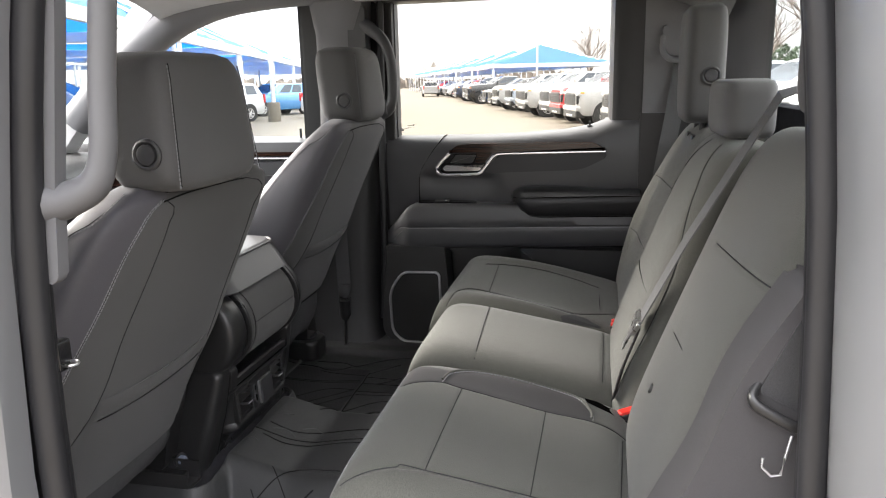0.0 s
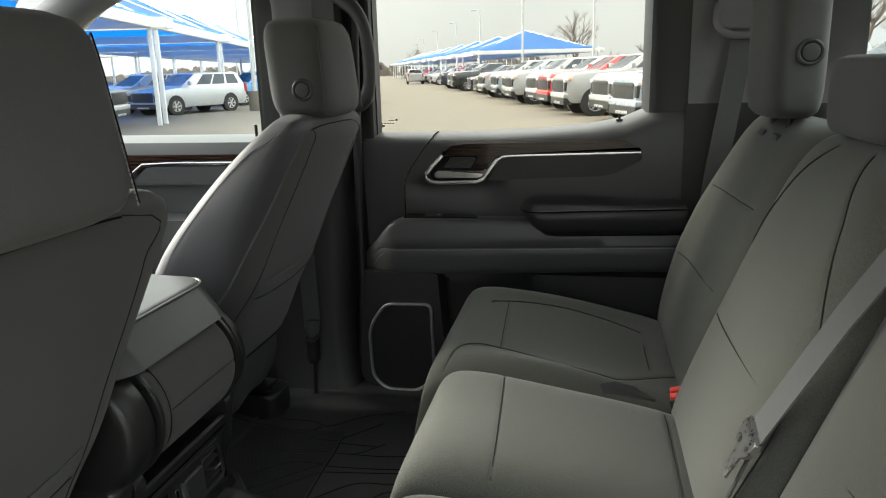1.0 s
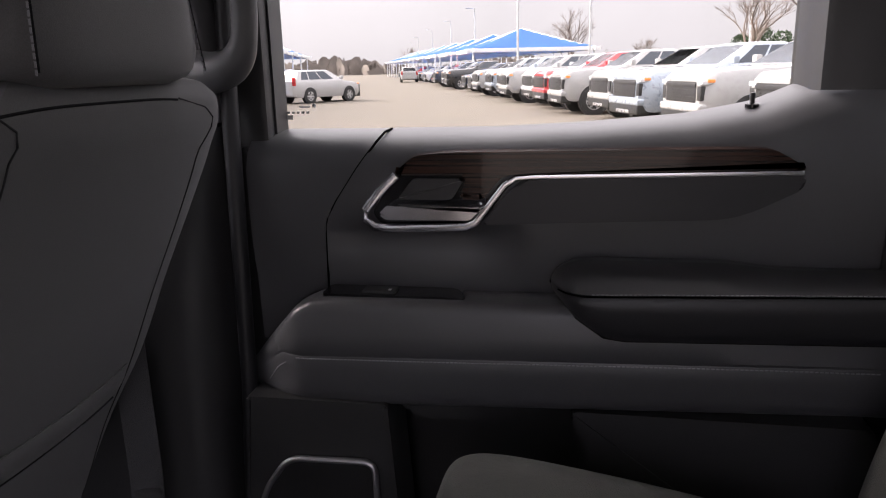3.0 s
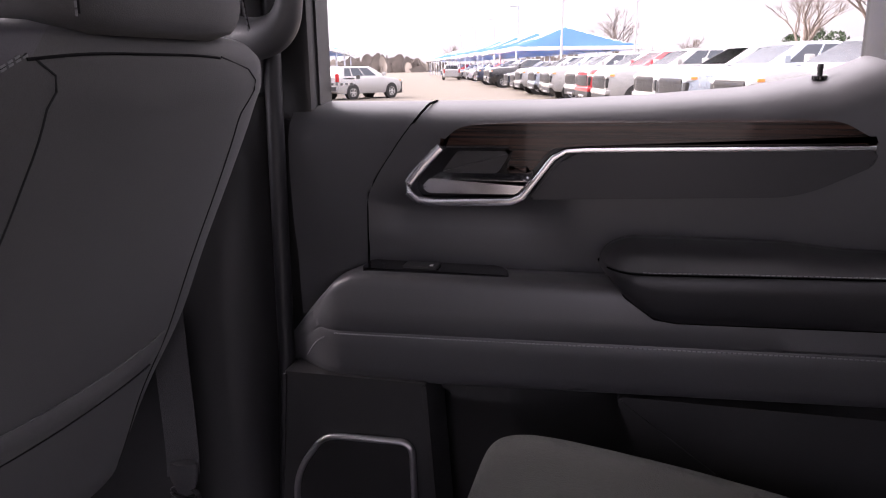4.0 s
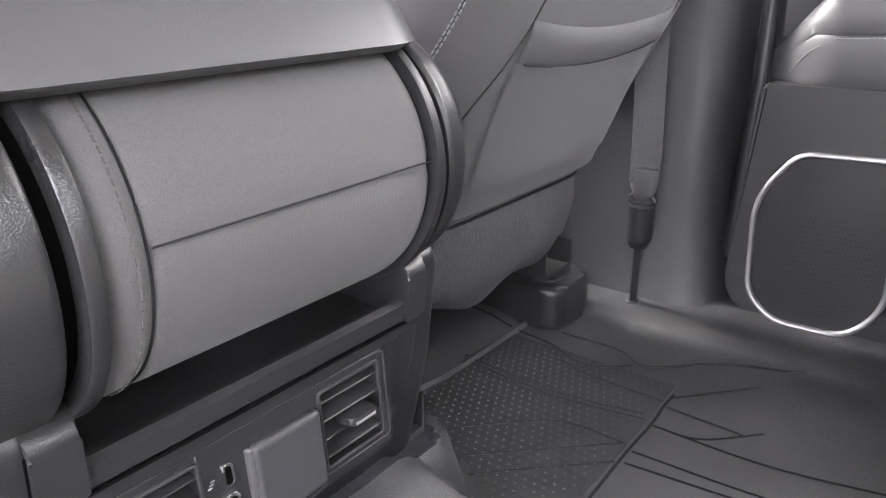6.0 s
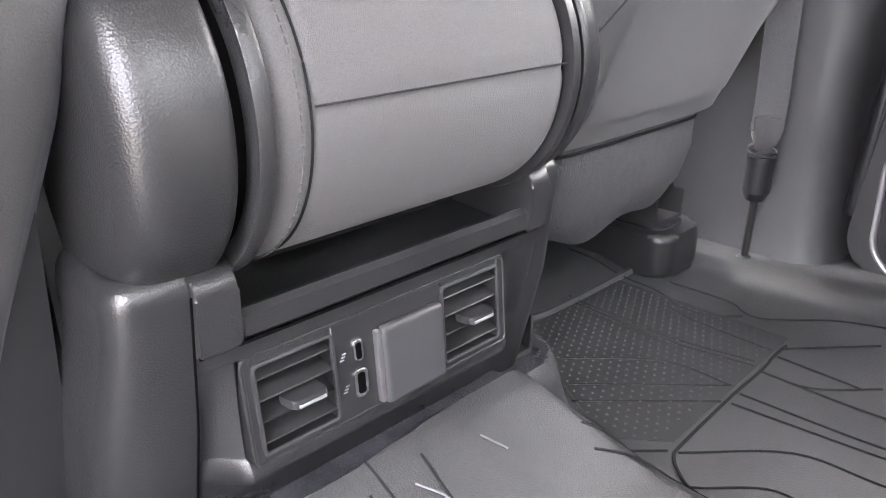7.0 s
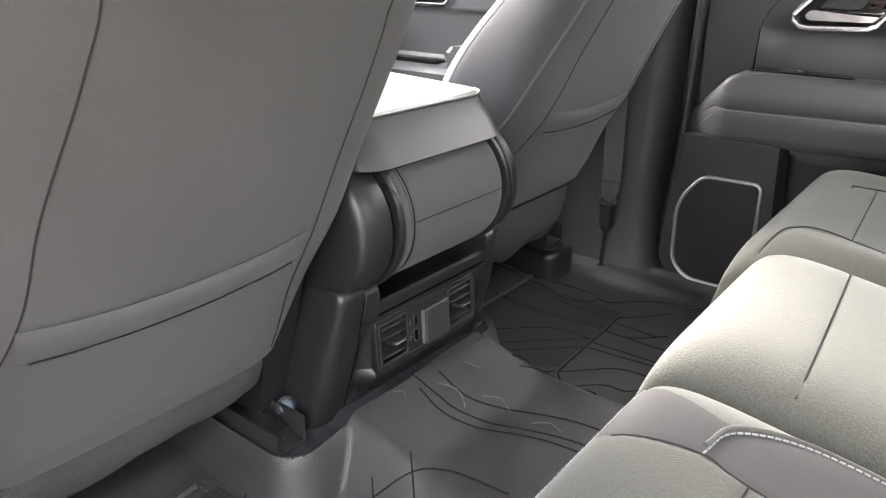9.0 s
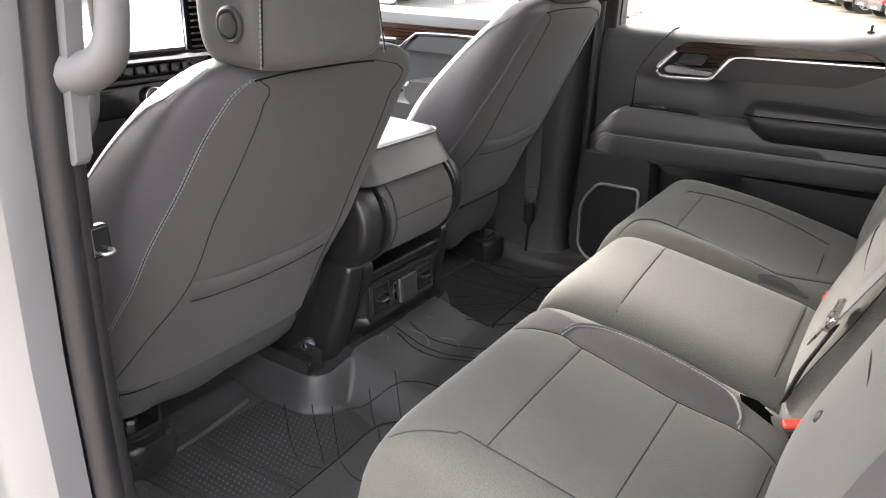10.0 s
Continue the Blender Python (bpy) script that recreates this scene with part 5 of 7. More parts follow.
    for y0, y1 in vents:
        v = part("air_vent", fx(boxed((-0.0185, y0 - 0.001, zl - 0.002), (-0.0150, y1 + 0.001, zh + 0.002))), DARK_GAP, plate, "slatted air vent")
        part("vent_frame", fx(tube([(0.0036, a_, b_) for a_, b_ in rounded([(y0, zl), (y1, zl), (y1, zh), (y0, zh)], 0.004)], 0.0016, 8, True, up=(1, 0, 0))), SATIN, v)
        for k in range(4):
            z = zl + 0.0085 + 0.0142 * k
            part("slat", fx(prism([(-0.0130, z + 0.0030), (0.0022, z - 0.0022), (0.0030, z - 0.0016), (0.0022, z - 0.0006), (-0.0130, z + 0.0044)], "y", y0 + 0.001, y1 - 0.001)), PLASTIC_SOFT, v)
        ym = (y0 + y1) / 2 + 0.003
        part("vent_tab", fx(prism(rounded([(-0.004, ym - 0.013), (0.011, ym - 0.012), (0.0135, ym - 0.008), (0.0135, ym + 0.010), (0.011, ym + 0.013), (-0.004, ym + 0.013)], 0.002), "z", -0.0055, 0.0005, 0.0016, 3)), SATIN, v)
        part("tab_edge", fx(tube([(0.0132, ym - 0.009, -0.0035), (0.0132, ym + 0.010, -0.0035)], 0.0012, 8)), BEZEL, v, "bright edge of the tab")
    c = part("socket_cover", fx(boxed((0.003, -0.017, -0.035), (0.0115, 0.037, 0.022), 0.0045, 4)), BUTTON, plate, "dark satin flip cover of a power socket")
    part("cover_edge", fx(boxed((0.0032, -0.0205, -0.033), (0.0085, -0.0165, 0.020), 0.0015, 2)), BEZEL, c, "bright edge of the flip cover")
    for zc, h, w in ((0.0105, 0.0115, 0.0062), (-0.0125, 0.0150, 0.0085)):
        u = part("usb_port", fx(prism(rounded([(-0.0335 - w / 1.6, zc - h / 1.5), (-0.0335 + w / 1.6, zc - h / 1.5), (-0.0335 + w / 1.6, zc + h / 1.5), (-0.0335 - w / 1.6, zc + h / 1.5)], w / 2), "x", 0.003, 0.0052, 0.0008)), CHROME, plate, "chrome rimmed usb socket")
        part("port_opening", fx(prism(rounded([(-0.0335 - w / 3, zc - h / 2), (-0.0335 + w / 3, zc - h / 2), (-0.0335 + w / 3, zc + h / 2), (-0.0335 - w / 3, zc + h / 2)], w / 4), "x", 0.0050, 0.0056)), DARK_GAP, u)
        bm = bmesh.new()
        for k in range(3):
            box(bm, (0.0036, -0.0475 + 0.001 * k, zc - 0.003 + 0.002 * k), (0.0040, -0.0445 + 0.001 * k, zc - 0.0022 + 0.002 * k))
        part("port_mark", fx(bm), THREAD, plate, "small printed socket mark", smooth=False)


console()


# ---------- passenger front belt anchor by the pillar ----------
ba = thing("belt_anchor", (-0.70, 0.69, 0.78), "grey front seat belt strap with black sleeve and steel cable", "seat belt")
part("strap", ribbon(spline([(-0.70, 0.69, 1.30), (-0.698, 0.69, 1.12), (-0.694, 0.686, 1.02), (-0.693, 0.682, 0.975)], 6), (0.9, 0.42, 0), 0.040, 0.003), WEB_MID, ba)
bm = bmesh.new()
for i in range(5):
    box(bm, (-0.712, 0.678, 1.002 + i * 0.0012), (-0.676, 0.690, 1.0026 + i * 0.0012))
part("loop_sheath", lathe([(0.004, -0.03), (0.012, -0.026), (0.019, -0.008), (0.021, 0.008), (0.019, 0.018), (0.0, 0.02)], 20, Matrix.Translation((-0.693, 0.682, 0.976)) @ Matrix.Diagonal((1, 0.5, 1, 1))), WEB_MID, ba, "folded grey strap end")
bm.free()
part("buckle_ring", tube([(-0.693 + 0.019 * math.cos(an), 0.680, 0.950 + 0.008 * math.sin(an)) for an in np.linspace(0, 2 * math.pi, 20)[:-1]], 0.0028, 8, True), SATIN, ba)
part("sleeve", lathe([(0.016, 0), (0.018, 0.004), (0.018, 0.044), (0.019, 0.046), (0.019, 0.052), (0.0, 0.052)], 24, Matrix.Translation((-0.695, 0.684, 0.890))), SEAL, ba)
part("collar", lathe([(0.006, 0), (0.012, 0.002), (0.0165, 0.012), (0.0, 0.013)], 20, Matrix.Translation((-0.696, 0.685, 0.878))), SEAL, ba)
part("cable", tube([(-0.696, 0.685, 0.88), (-0.702, 0.694, 0.775)], 0.005, 10), PLASTIC_SOFT, ba)
part("grommet", lathe([(0.010, 0), (0.010, 0.003), (0.006, 0.005), (0.0, 0.005)], 20, Matrix.Translation((-0.702, 0.694, 0.789))), SEAL, ba)


# ---------- rear bench ----------
AL = radians(10)
CV, CN = (math.cos(AL), 0, -math.sin(AL)), (math.sin(AL), 0, math.cos(AL))
BL = radians(20.5)
BV, BN = (math.sin(BL), 0, math.cos(BL)), (-math.cos(BL), 0, math.sin(BL))


def cushion(t, name, y0, y1, hx, grooves, swell=(), T=0.15, dz=0.0, xm=-0.050, label="", cloth=FABRIC, depth=0.0018):
    T0 = T
    O = np.array((xm, (y0 + y1) / 2, 1.090 + dz)) - T0 * np.array(CN)
    p = Pad(O, (0, 1, 0), CV, CN, (y1 - y0) / 2, hx, T0, 7, grooves, depth, 0.0032, 0.006, swell)
    ob = part(name, p.mesh(150, 160), cloth, t, label)
    for ln in grooves:
        part("seam", tube(p.line(ln, depth * 0.35), 0.0008, 6), THREAD_GREY, ob)
    return p, ob


def backrest(t, name, y0, y1, length, grooves, T=0.15, swell=(), base=(0.112, 1.00), n=6, label="", taper=0.0, cloth=FABRIC):
    O = np.array((base[0], (y0 + y1) / 2, base[1])) + np.array(BV) * length / 2 - np.array(BN) * T
    p = Pad(O, (0, 1, 0), BV, BN, (y1 - y0) / 2, length / 2, T, n, grooves, 0.0022, 0.0032, 0.008, swell, taper)
    ob = part(name, p.mesh(150, 160), cloth, t, label)
    for ln in grooves:
        part("seam", tube(p.line(ln, 0.0012), 0.0009, 6), THREAD_GREY, ob)
    return p, ob


def headrest(t, y0, y1, z0, z1, x0, x1, button):
    loops = []
    ym, hw = (y0 + y1) / 2, (y1 - y0) / 2
    for s in np.linspace(0, 1, 26):
        e = 0.70 + 0.30 * max(0, 1 - abs(2 * s - 1) ** 5) ** 0.4
        x, y = ring((x0 + x1) / 2, ym, (x1 - x0) / 2 * e, hw * e, 4.5, 48)
        loops.append(np.stack([x, y, np.full_like(x, z0 + (z1 - z0) * s)], -1))
    hr = part("headrest", grid_mesh(loops, closed_v=True, cap=True), FABRIC_SMOOTH, t)
    if button:
        part("release_button", lathe([(0.021, 0.0), (0.021, 0.003), (0.018, 0.0045), (0.0155, 0.0035), (0.0145, 0.001), (0.0132, 0.005), (0.010, 0.0058), (0.0, 0.0052)], 36, Matrix.Translation(((x0 + x1) / 2 + 0.008, y0 - 0.001, z1 - 0.155)) @ Matrix.Rotation(radians(90), 4, 'X')), BUTTON, hr, "round black release button")
    for dy in (-0.05, 0.05):
        part("headrest_post", tube([((x0 + x1) / 2, ym + dy, z0 - 0.06), ((x0 + x1) / 2 + 0.005, ym + dy, z0 + 0.02)], 0.006, 10), SATIN, t)
        part("post_collar", boxed(((x0 + x1) / 2 - 0.02, ym + dy - 0.02, z0 - 0.042), ((x0 + x1) / 2 + 0.02, ym + dy + 0.02, z0 - 0.028), 0.005), PLASTIC_SOFT, t)
    return hr


# large part: driver side and middle places
big = thing("rear_seat", (0.0, -0.2, 0.80), "charcoal cloth rear bench section for two with black seams", "car seat", "rear bench")
pl, ol = cushion(big, "cushion", -0.605, -0.168, 0.205, [
    [(-0.160, -0.088), (0.096, -0.088)], [(-0.158, 0.053), (0.080, 0.053)], [(-0.158, 0.170), (0.070, 0.178)],
    [(-0.198, -0.19), (-0.168, -0.13), (-0.160, -0.088), (-0.158, 0.19)],
    [(0.090, -0.185), (0.104, -0.125), (0.096, -0.088), (0.082, 0.05), (0.090, 0.13), (0.078, 0.20)]], swell=[(0.155, -0.02, 0.04, 0.12, 0.010)], xm=-0.042, label="charcoal cloth cushion with cross seams")
arc = [(0.112, -0.125), (0.146, -0.114), (0.172, -0.063), (0.176, 0.021), (0.166, 0.095), (0.124, 0.124), (0.098, 0.127)]
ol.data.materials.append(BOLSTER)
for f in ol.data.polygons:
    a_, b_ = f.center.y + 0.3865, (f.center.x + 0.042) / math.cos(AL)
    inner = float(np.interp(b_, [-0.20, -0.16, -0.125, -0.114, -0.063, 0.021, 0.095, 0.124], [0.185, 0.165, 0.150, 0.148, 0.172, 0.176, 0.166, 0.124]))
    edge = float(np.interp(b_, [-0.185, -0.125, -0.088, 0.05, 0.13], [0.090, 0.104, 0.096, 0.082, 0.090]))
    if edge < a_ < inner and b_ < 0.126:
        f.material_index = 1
part("stitching", stitches(pl.line([(-0.185, -0.196), (0.0, -0.1985), (0.19, -0.196)], 0.0006), 0.0058, 0.004, 0.0006), THREAD, ol)
part("piping", tube(pl.line(arc, 0.0012), 0.0024, 8), FABRIC, ol, "piped arc of the inner bolster")
part("stitching", stitches(pl.line([(a_ - 0.006, b_ + 0.002) for a_, b_ in arc], 0.0012), 0.0056, 0.004, 0.0006), THREAD, ol)
pc, oc = cushion(big, "middle_cushion", -0.174, 0.166, 0.208, [[(-0.150, -0.088), (0.152, -0.105)], [(-0.135, 0.145), (0.12, 0.145)]], dz=0.012, xm=-0.043, depth=0.0007, label="raised middle cushion with one cross seam")
slot = [(0.150, 0.118), (0.172, 0.112), (0.192, 0.135), (0.186, 0.185), (0.152, 0.190), (0.140, 0.155)]
# no hollow here: a black sheet on the cloth paints the recess's shade
part("recess_shade", grid_mesh([[tuple(p) for p in pl.at(np.array([a for a, _ in slot]), np.array([b for _, b in slot]), 0.0022)], [tuple(p) for p in pl.at(np.array([0.166] * 6), np.array([0.15] * 6), 0.0016)]], closed_v=True), DARK_GAP, ol, "flat dark patch painted as the shade of a buckle recess")
bp, ob_ = backrest(big, "backrest", -0.665, -0.185, 0.590, [[(0.075, 0.106), (-0.205, 0.123)], [(0.090, -0.038), (-0.190, -0.012)]], taper=-0.04)
mp_, om = backrest(big, "middle_backrest", -0.200, 0.212, 0.555, [[(0.135, -0.032), (-0.17, -0.025)], [(0.150, -0.20), (0.168, -0.06), (0.170, 0.06), (0.120, 0.175), (0.06, 0.25)], [(-0.165, -0.20), (-0.18, -0.06), (-0.178, 0.06), (-0.13, 0.175), (-0.07, 0.25)]], T=0.165, base=(0.086, 1.0), taper=-0.12, label="protruding middle backrest")
headrest(big, -0.565, -0.325, 1.550, 1.745, 0.328, 0.430, True)
headrest(big, -0.100, 0.150, 1.498, 1.598, 0.284, 0.374, False)
# small part: passenger side place
small = thing("rear_seat", (0.0, 0.45, 0.80), "charcoal cloth single rear bench section with black seams", "car seat", "rear bench")
pr_, orr = cushion(small, "cushion", 0.168, 0.668, 0.235, [
    [(-0.160, -0.120), (0.085, -0.132)], [(-0.165, 0.012), (0.072, 0.004)], [(-0.115, 0.144), (0.010, 0.140)],
    [(-0.235, -0.205), (-0.165, -0.185), (-0.156, -0.120), (-0.178, -0.004), (-0.187, 0.082), (-0.150, 0.14), (-0.10, 0.20)],
    [(0.075, -0.165), (0.092, -0.155), (0.118, -0.06), (0.108, 0.05), (0.070, 0.14)]], swell=[(-0.205, -0.05, 0.032, 0.14, 0.012), (0.175, -0.02, 0.045, 0.14, 0.010)], label="charcoal cloth cushion with cross seams and raised inner bolster")
part("stitching", stitches(pr_.line([(-0.170, -0.118), (-0.188, -0.004), (-0.196, 0.080)], 0.0012), 0.0056, 0.004, 0.0006), THREAD, orr)
slot = [(-0.238, 0.070), (-0.216, 0.055), (-0.200, 0.080), (-0.186, 0.205), (-0.242, 0.206), (-0.246, 0.12)]
# the buckle well's shade, painted as a dark sheet over the bolster
part("recess_shade", grid_mesh([[tuple(p) for p in pr_.at(np.array([a for a, _ in slot]), np.array([b for _, b in slot]), 0.0022)], [tuple(p) for p in pr_.at(np.array([-0.217] * 6), np.array([0.14] * 6), 0.0016)]], closed_v=True), VINYL_DARK, orr, "flat dark patch painted as the shade of a buckle recess")
bs, obs = backrest(small, "backrest", 0.215, 0.695, 0.555, [[(-0.155, 0.104), (0.150, 0.092)], [(-0.150, -0.048), (0.175, -0.066)]], taper=-0.04, swell=[(0.19, -0.02, 0.06, 0.18, 0.026)])
headrest(small, 0.325, 0.565, 1.500, 1.76, 0.262, 0.352, True)
for a, b in ((0.053, -0.121), (-0.194, -0.099)):
    p = bp.at(np.array(a), np.array(b))
    part("anchor_button", lathe([(0.0075, -0.004), (0.0075, 0.002), (0.006, 0.0035), (0.0, 0.004)], 16, Matrix.Translation(Vector(p)) @ Vector(BN).to_track_quat('Z', 'Y').to_matrix().to_4x4()), BUTTON, ob_, "small grey plastic anchor button")
# bench base below the cushions
shell("bench_base", boxed((-0.12, -0.60, 0.79), (0.30, 0.66, 0.97), 0.02), PLASTIC_SOFT, "black plastic base under the rear bench")


# ---------- belts and buckles ----------
def buckle(x, y, z, rz, n=1):
    for k in range(n):
        t = thing("belt_buckle", (x, y, z - 0.03), "black belt buckle with red release button", "belt buckle", "rear belt buckles")
        m = pose(x + 0.002 * k, y + 0.023 * k, z, 0, -12, rz)
        b = boxed((-0.026, -0.0105, -0.055), (0.022, 0.0105, 0.006), 0.004, 3)
        b.transform(m)
        part("body", b, PLASTIC_SOFT, t)
        b = boxed((-0.023, -0.008, 0.0), (0.019, 0.008, 0.0105), 0.003, 3)
        b.transform(m)
        part("release_button", b, RED, t, "red press button")


buckle(0.150, -0.214, 1.050, 20)
buckle(0.140, 0.196, 1.066, 4, 2)
cb = thing("seat_belt", (0.18, -0.14, 1.15), "grey middle seat belt with steel latch lying over the backrest", "seat belt")
top, low = Vector((0.332, -0.268, 1.576)), Vector((0.166, -0.190, 1.200))
way = low - top
across = way.cross(Vector(BN))
part("strap", ribbon([top + Vector((0.10, -0.02, -0.01)), top + Vector((0.035, -0.01, 0.012)), top, top + way * 0.3 + Vector(BN) * 0.006, top + way * 0.6 + Vector(BN) * 0.012, low + Vector(BN) * 0.012], across, 0.046, 0.002), WEB, cb)
FR = Matrix.Translation(low + Vector(BN) * 0.014) @ Matrix((across.normalized(), way.normalized(), Vector(BN))).transposed().to_4x4()
b = prism(rounded([(-0.027, -0.012), (0.027, -0.012), (0.027, 0.006), (0.012, 0.022), (-0.012, 0.022), (-0.027, 0.006)], 0.005), "z", -0.003, 0.004, 0.002)
b.transform(FR)
lt = part("latch_plate", b, STEEL, cb, "steel latch plate on the strap")
b = prism(rounded([(-0.010, 0.018), (0.010, 0.018), (0.010, 0.055), (-0.010, 0.055)], 0.004), "z", -0.001, 0.0016)
b.transform(FR)
part("latch_tongue", b, STEEL, lt, "steel tongue")
b = boxed((-0.021, -0.010, 0.004), (0.021, -0.004, 0.007), 0.001)
b.transform(FR)
part("latch_bar", b, STEEL, lt)
part("lower_strap", ribbon([(0.156, -0.190, 1.19), (0.132, -0.186, 1.12), (0.118, -0.182, 1.06)], (0.3, 1, 0), 0.022, 0.002), WEB_DARK, cb)
rb = thing("seat_belt", (0.27, 0.76, 1.30), "grey rear passenger shoulder belt hanging from its guide", "seat belt")
part("strap", ribbon(spline([(0.298, 0.778, 1.660), (0.290, 0.774, 1.58), (0.272, 0.762, 1.46), (0.255, 0.745, 1.36), (0.24, 0.73, 1.25)], 5), (1, 0, 0.25), 0.046, 0.002), WEB, rb)
part("guide_loop", tube(spline([(0.245, 0.79, 1.715), (0.243, 0.775, 1.675), (0.262, 0.765, 1.652), (0.300, 0.762, 1.648), (0.335, 0.77, 1.654), (0.35, 0.785, 1.66)], 6), 0.0085, 10), LINER_DARK, rb, "grey plastic belt guide")
part("guide_cover", prism(rounded([(0.25, 1.665), (0.345, 1.662), (0.35, 1.74), (0.24, 1.745)], 0.012), "y", 0.782, 0.80, 0.004), LINER_DARK, rb)

# driver side bolster with strap loop and hook by the opening
sb = thing("side_bolster", (0.2, -0.71, 1.0), "dark cloth side bolster beside the bench with belt loop", "seat trim")
P_ = prism(rounded([(0.268, 1.425), (0.215, 1.335), (0.186, 1.24), (0.150, 1.17), (0.105, 1.06), (0.10, 0.95), (0.33, 0.95), (0.33, 1.425)], [0.01, 0.05, 0.05, 0.05, 0.05, 0, 0, 0], 6), "y", -0.735, -0.655, 0.018, 5)
part("bolster", P_, BOLSTER, sb)
part("lower_shell", prism(rounded([(0.196, 1.205), (0.142, 1.135), (0.105, 1.05), (0.10, 0.95), (0.30, 0.95), (0.30, 1.19)], 0.03, 6), "y", -0.752, -0.70, 0.014, 5), SHELL, sb, "black moulded seat side shell")
part("belt_slot", prism(rounded([(0.232, 1.325), (0.262, 1.395), (0.285, 1.395), (0.285, 1.30)], 0.006), "y", -0.7375, -0.72), WEB_DARK, sb, "black belt strap behind the loop")
part("belt_loop", tube(spline([(0.236, -0.728, 1.334), (0.227, -0.742, 1.320), (0.243, -0.747, 1.309), (0.268, -0.746, 1.297), (0.288, -0.735, 1.289)], 6), 0.0056, 12, flat=0.8), PLASTIC, sb, "black plastic belt loop")
part("hook", tube([(0.262, -0.742, 1.288), (0.257, -0.746, 1.268), (0.254, -0.748, 1.252), (0.246, -0.748, 1.250), (0.238, -0.746, 1.257), (0.239, -0.744, 1.265)], 0.0014, 8), STEEL, sb, "bent steel hook")


# ---------- dashboard and steering wheel ----------
db = thing("dashboard", (-1.6, 0, 1.0), "black dashboard with lit touch screen, chrome strip and climate knobs", "dashboard")
rows = []
for y in np.linspace(-0.79, 0.79, 24):
    rows.append([(-1.86, y, 1.37), (-1.70, y, 1.40), (-1.55, y, 1.395), (-1.47, y, 1.375), (-1.445, y, 1.35), (-1.455, y, 1.30), (-1.44, y, 1.27), (-1.44, y, 1.20), (-1.46, y, 1.05), (-1.60, y, 0.95)])
part("top_pad", grid_mesh(rows), PLASTIC_SOFT, db)
SCREEN = bpy.data.materials.new("lit_screen")
SCREEN.use_nodes = True
SCREEN.node_tree.nodes["Principled BSDF"].inputs["Base Color"].default_value = (0.1, 0.1, 0.1, 1)
SCREEN.node_tree.nodes["Principled BSDF"].inputs["Roughness"].default_value = 0.1
SCREEN.node_tree.nodes["Principled BSDF"].inputs["Emission Color"].default_value = (0.9, 1.0, 0.85, 1)
SCREEN.node_tree.nodes["Principled BSDF"].inputs["Emission Strength"].default_value = 0.35
sc = part("touch_screen", boxed((-1.45, -0.125, 1.352), (-1.425, 0.115, 1.515), 0.006), GLOSS_BLACK, db, "gloss black framed touch screen")
part("display", boxed((-1.4255, -0.118, 1.362), (-1.4235, 0.108, 1.508)), SCREEN, sc, "pale lit display")
part("chrome_strip", boxed((-1.445, -0.30, 1.334), (-1.420, 0.30, 1.344), 0.003), CHROME, db)
for k in range(7):
    part("switch_key", boxed((-1.44, -0.11 + 0.034 * k, 1.304), (-1.42, -0.082 + 0.034 * k, 1.326), 0.003), GLOSS_BLACK, db)
part("trim_strip", boxed((-1.45, -0.32, 1.286), (-1.424, 0.6, 1.297), 0.003), SATIN, db)
part("climate_panel", boxed((-1.45, -0.17, 1.205), (-1.432, 0.19, 1.282), 0.008), GLOSS_BLACK, db)
for y in (0.0, 0.15):
    kb = part("climate_knob", lathe([(0.024, 0), (0.024, 0.016), (0.021, 0.02), (0.0, 0.02)], 28, Matrix.Translation((-1.433, y, 1.248)) @ Matrix.Rotation(radians(90), 4, 'Y')), PLASTIC, db)
    part("knob_ring", tube([(-1.418, y + 0.024 * math.cos(a), 1.248 + 0.024 * math.sin(a)) for a in np.linspace(0, 2 * math.pi, 28)[:-1]], 0.0022, 6, True), CHROME, kb)
vt = part("air_vent", boxed((-1.45, 0.135, 1.35), (-1.43, 0.20, 1.50), 0.006), DARK_GAP, db)
for k in range(9):
    part("slat", boxed((-1.432, 0.138, 1.358 + 0.016 * k), (-1.420, 0.197, 1.362 + 0.016 * k)), SATIN, vt)
part("wood_strip", boxed((-1.452, 0.2, 1.30), (-1.43, 0.75, 1.33), 0.004), WOOD, db)
sw = thing("steering_wheel", (-1.24, -0.455, 1.36), "grey leather steering wheel with satin spokes", "steering wheel")
M = Matrix.Translation((-1.24, -0.455, 1.365)) @ Matrix.Rotation(radians(68), 4, 'Y')
part("rim", tube([M @ Vector((0.178 * math.cos(a), 0.178 * math.sin(a), 0)) for a in np.linspace(0, 2 * math.pi, 49)[:-1]], 0.0165, 12, True), VINYL, sw)
part("hub", lathe([(0.06, -0.02), (0.07, 0.0), (0.055, 0.02), (0.0, 0.026)], 28, M), VINYL, sw)
for a in (0.0, math.pi / 2, -math.pi / 2):
    b = boxed((0.05, -0.02, -0.008), (0.17, 0.02, 0.006), 0.005)
    b.transform(M @ Matrix.Rotation(a, 4, 'Z'))
    part("spoke", b, SATIN, sw)
part("column", tube([(-1.26, -0.455, 1.355), (-1.55, -0.455, 1.25)], 0.04, 14), PLASTIC_SOFT, sw)


# ---------- relief of the floor liner ----------
def ribs(lines, r=0.0010):
    bm = bmesh.new()
    for ln in lines:
        pts = spline([(x, y, 0) for x, y in ln], 6) if len(ln) > 2 else [tuple(p) for p in np.linspace((*ln[0], 0), (*ln[1], 0), 12)]
        tube([(x, y, float(floor_height(x, y)) + 0.0011) for x, y, _ in pts], r, 6, bm=bm)
    return bm


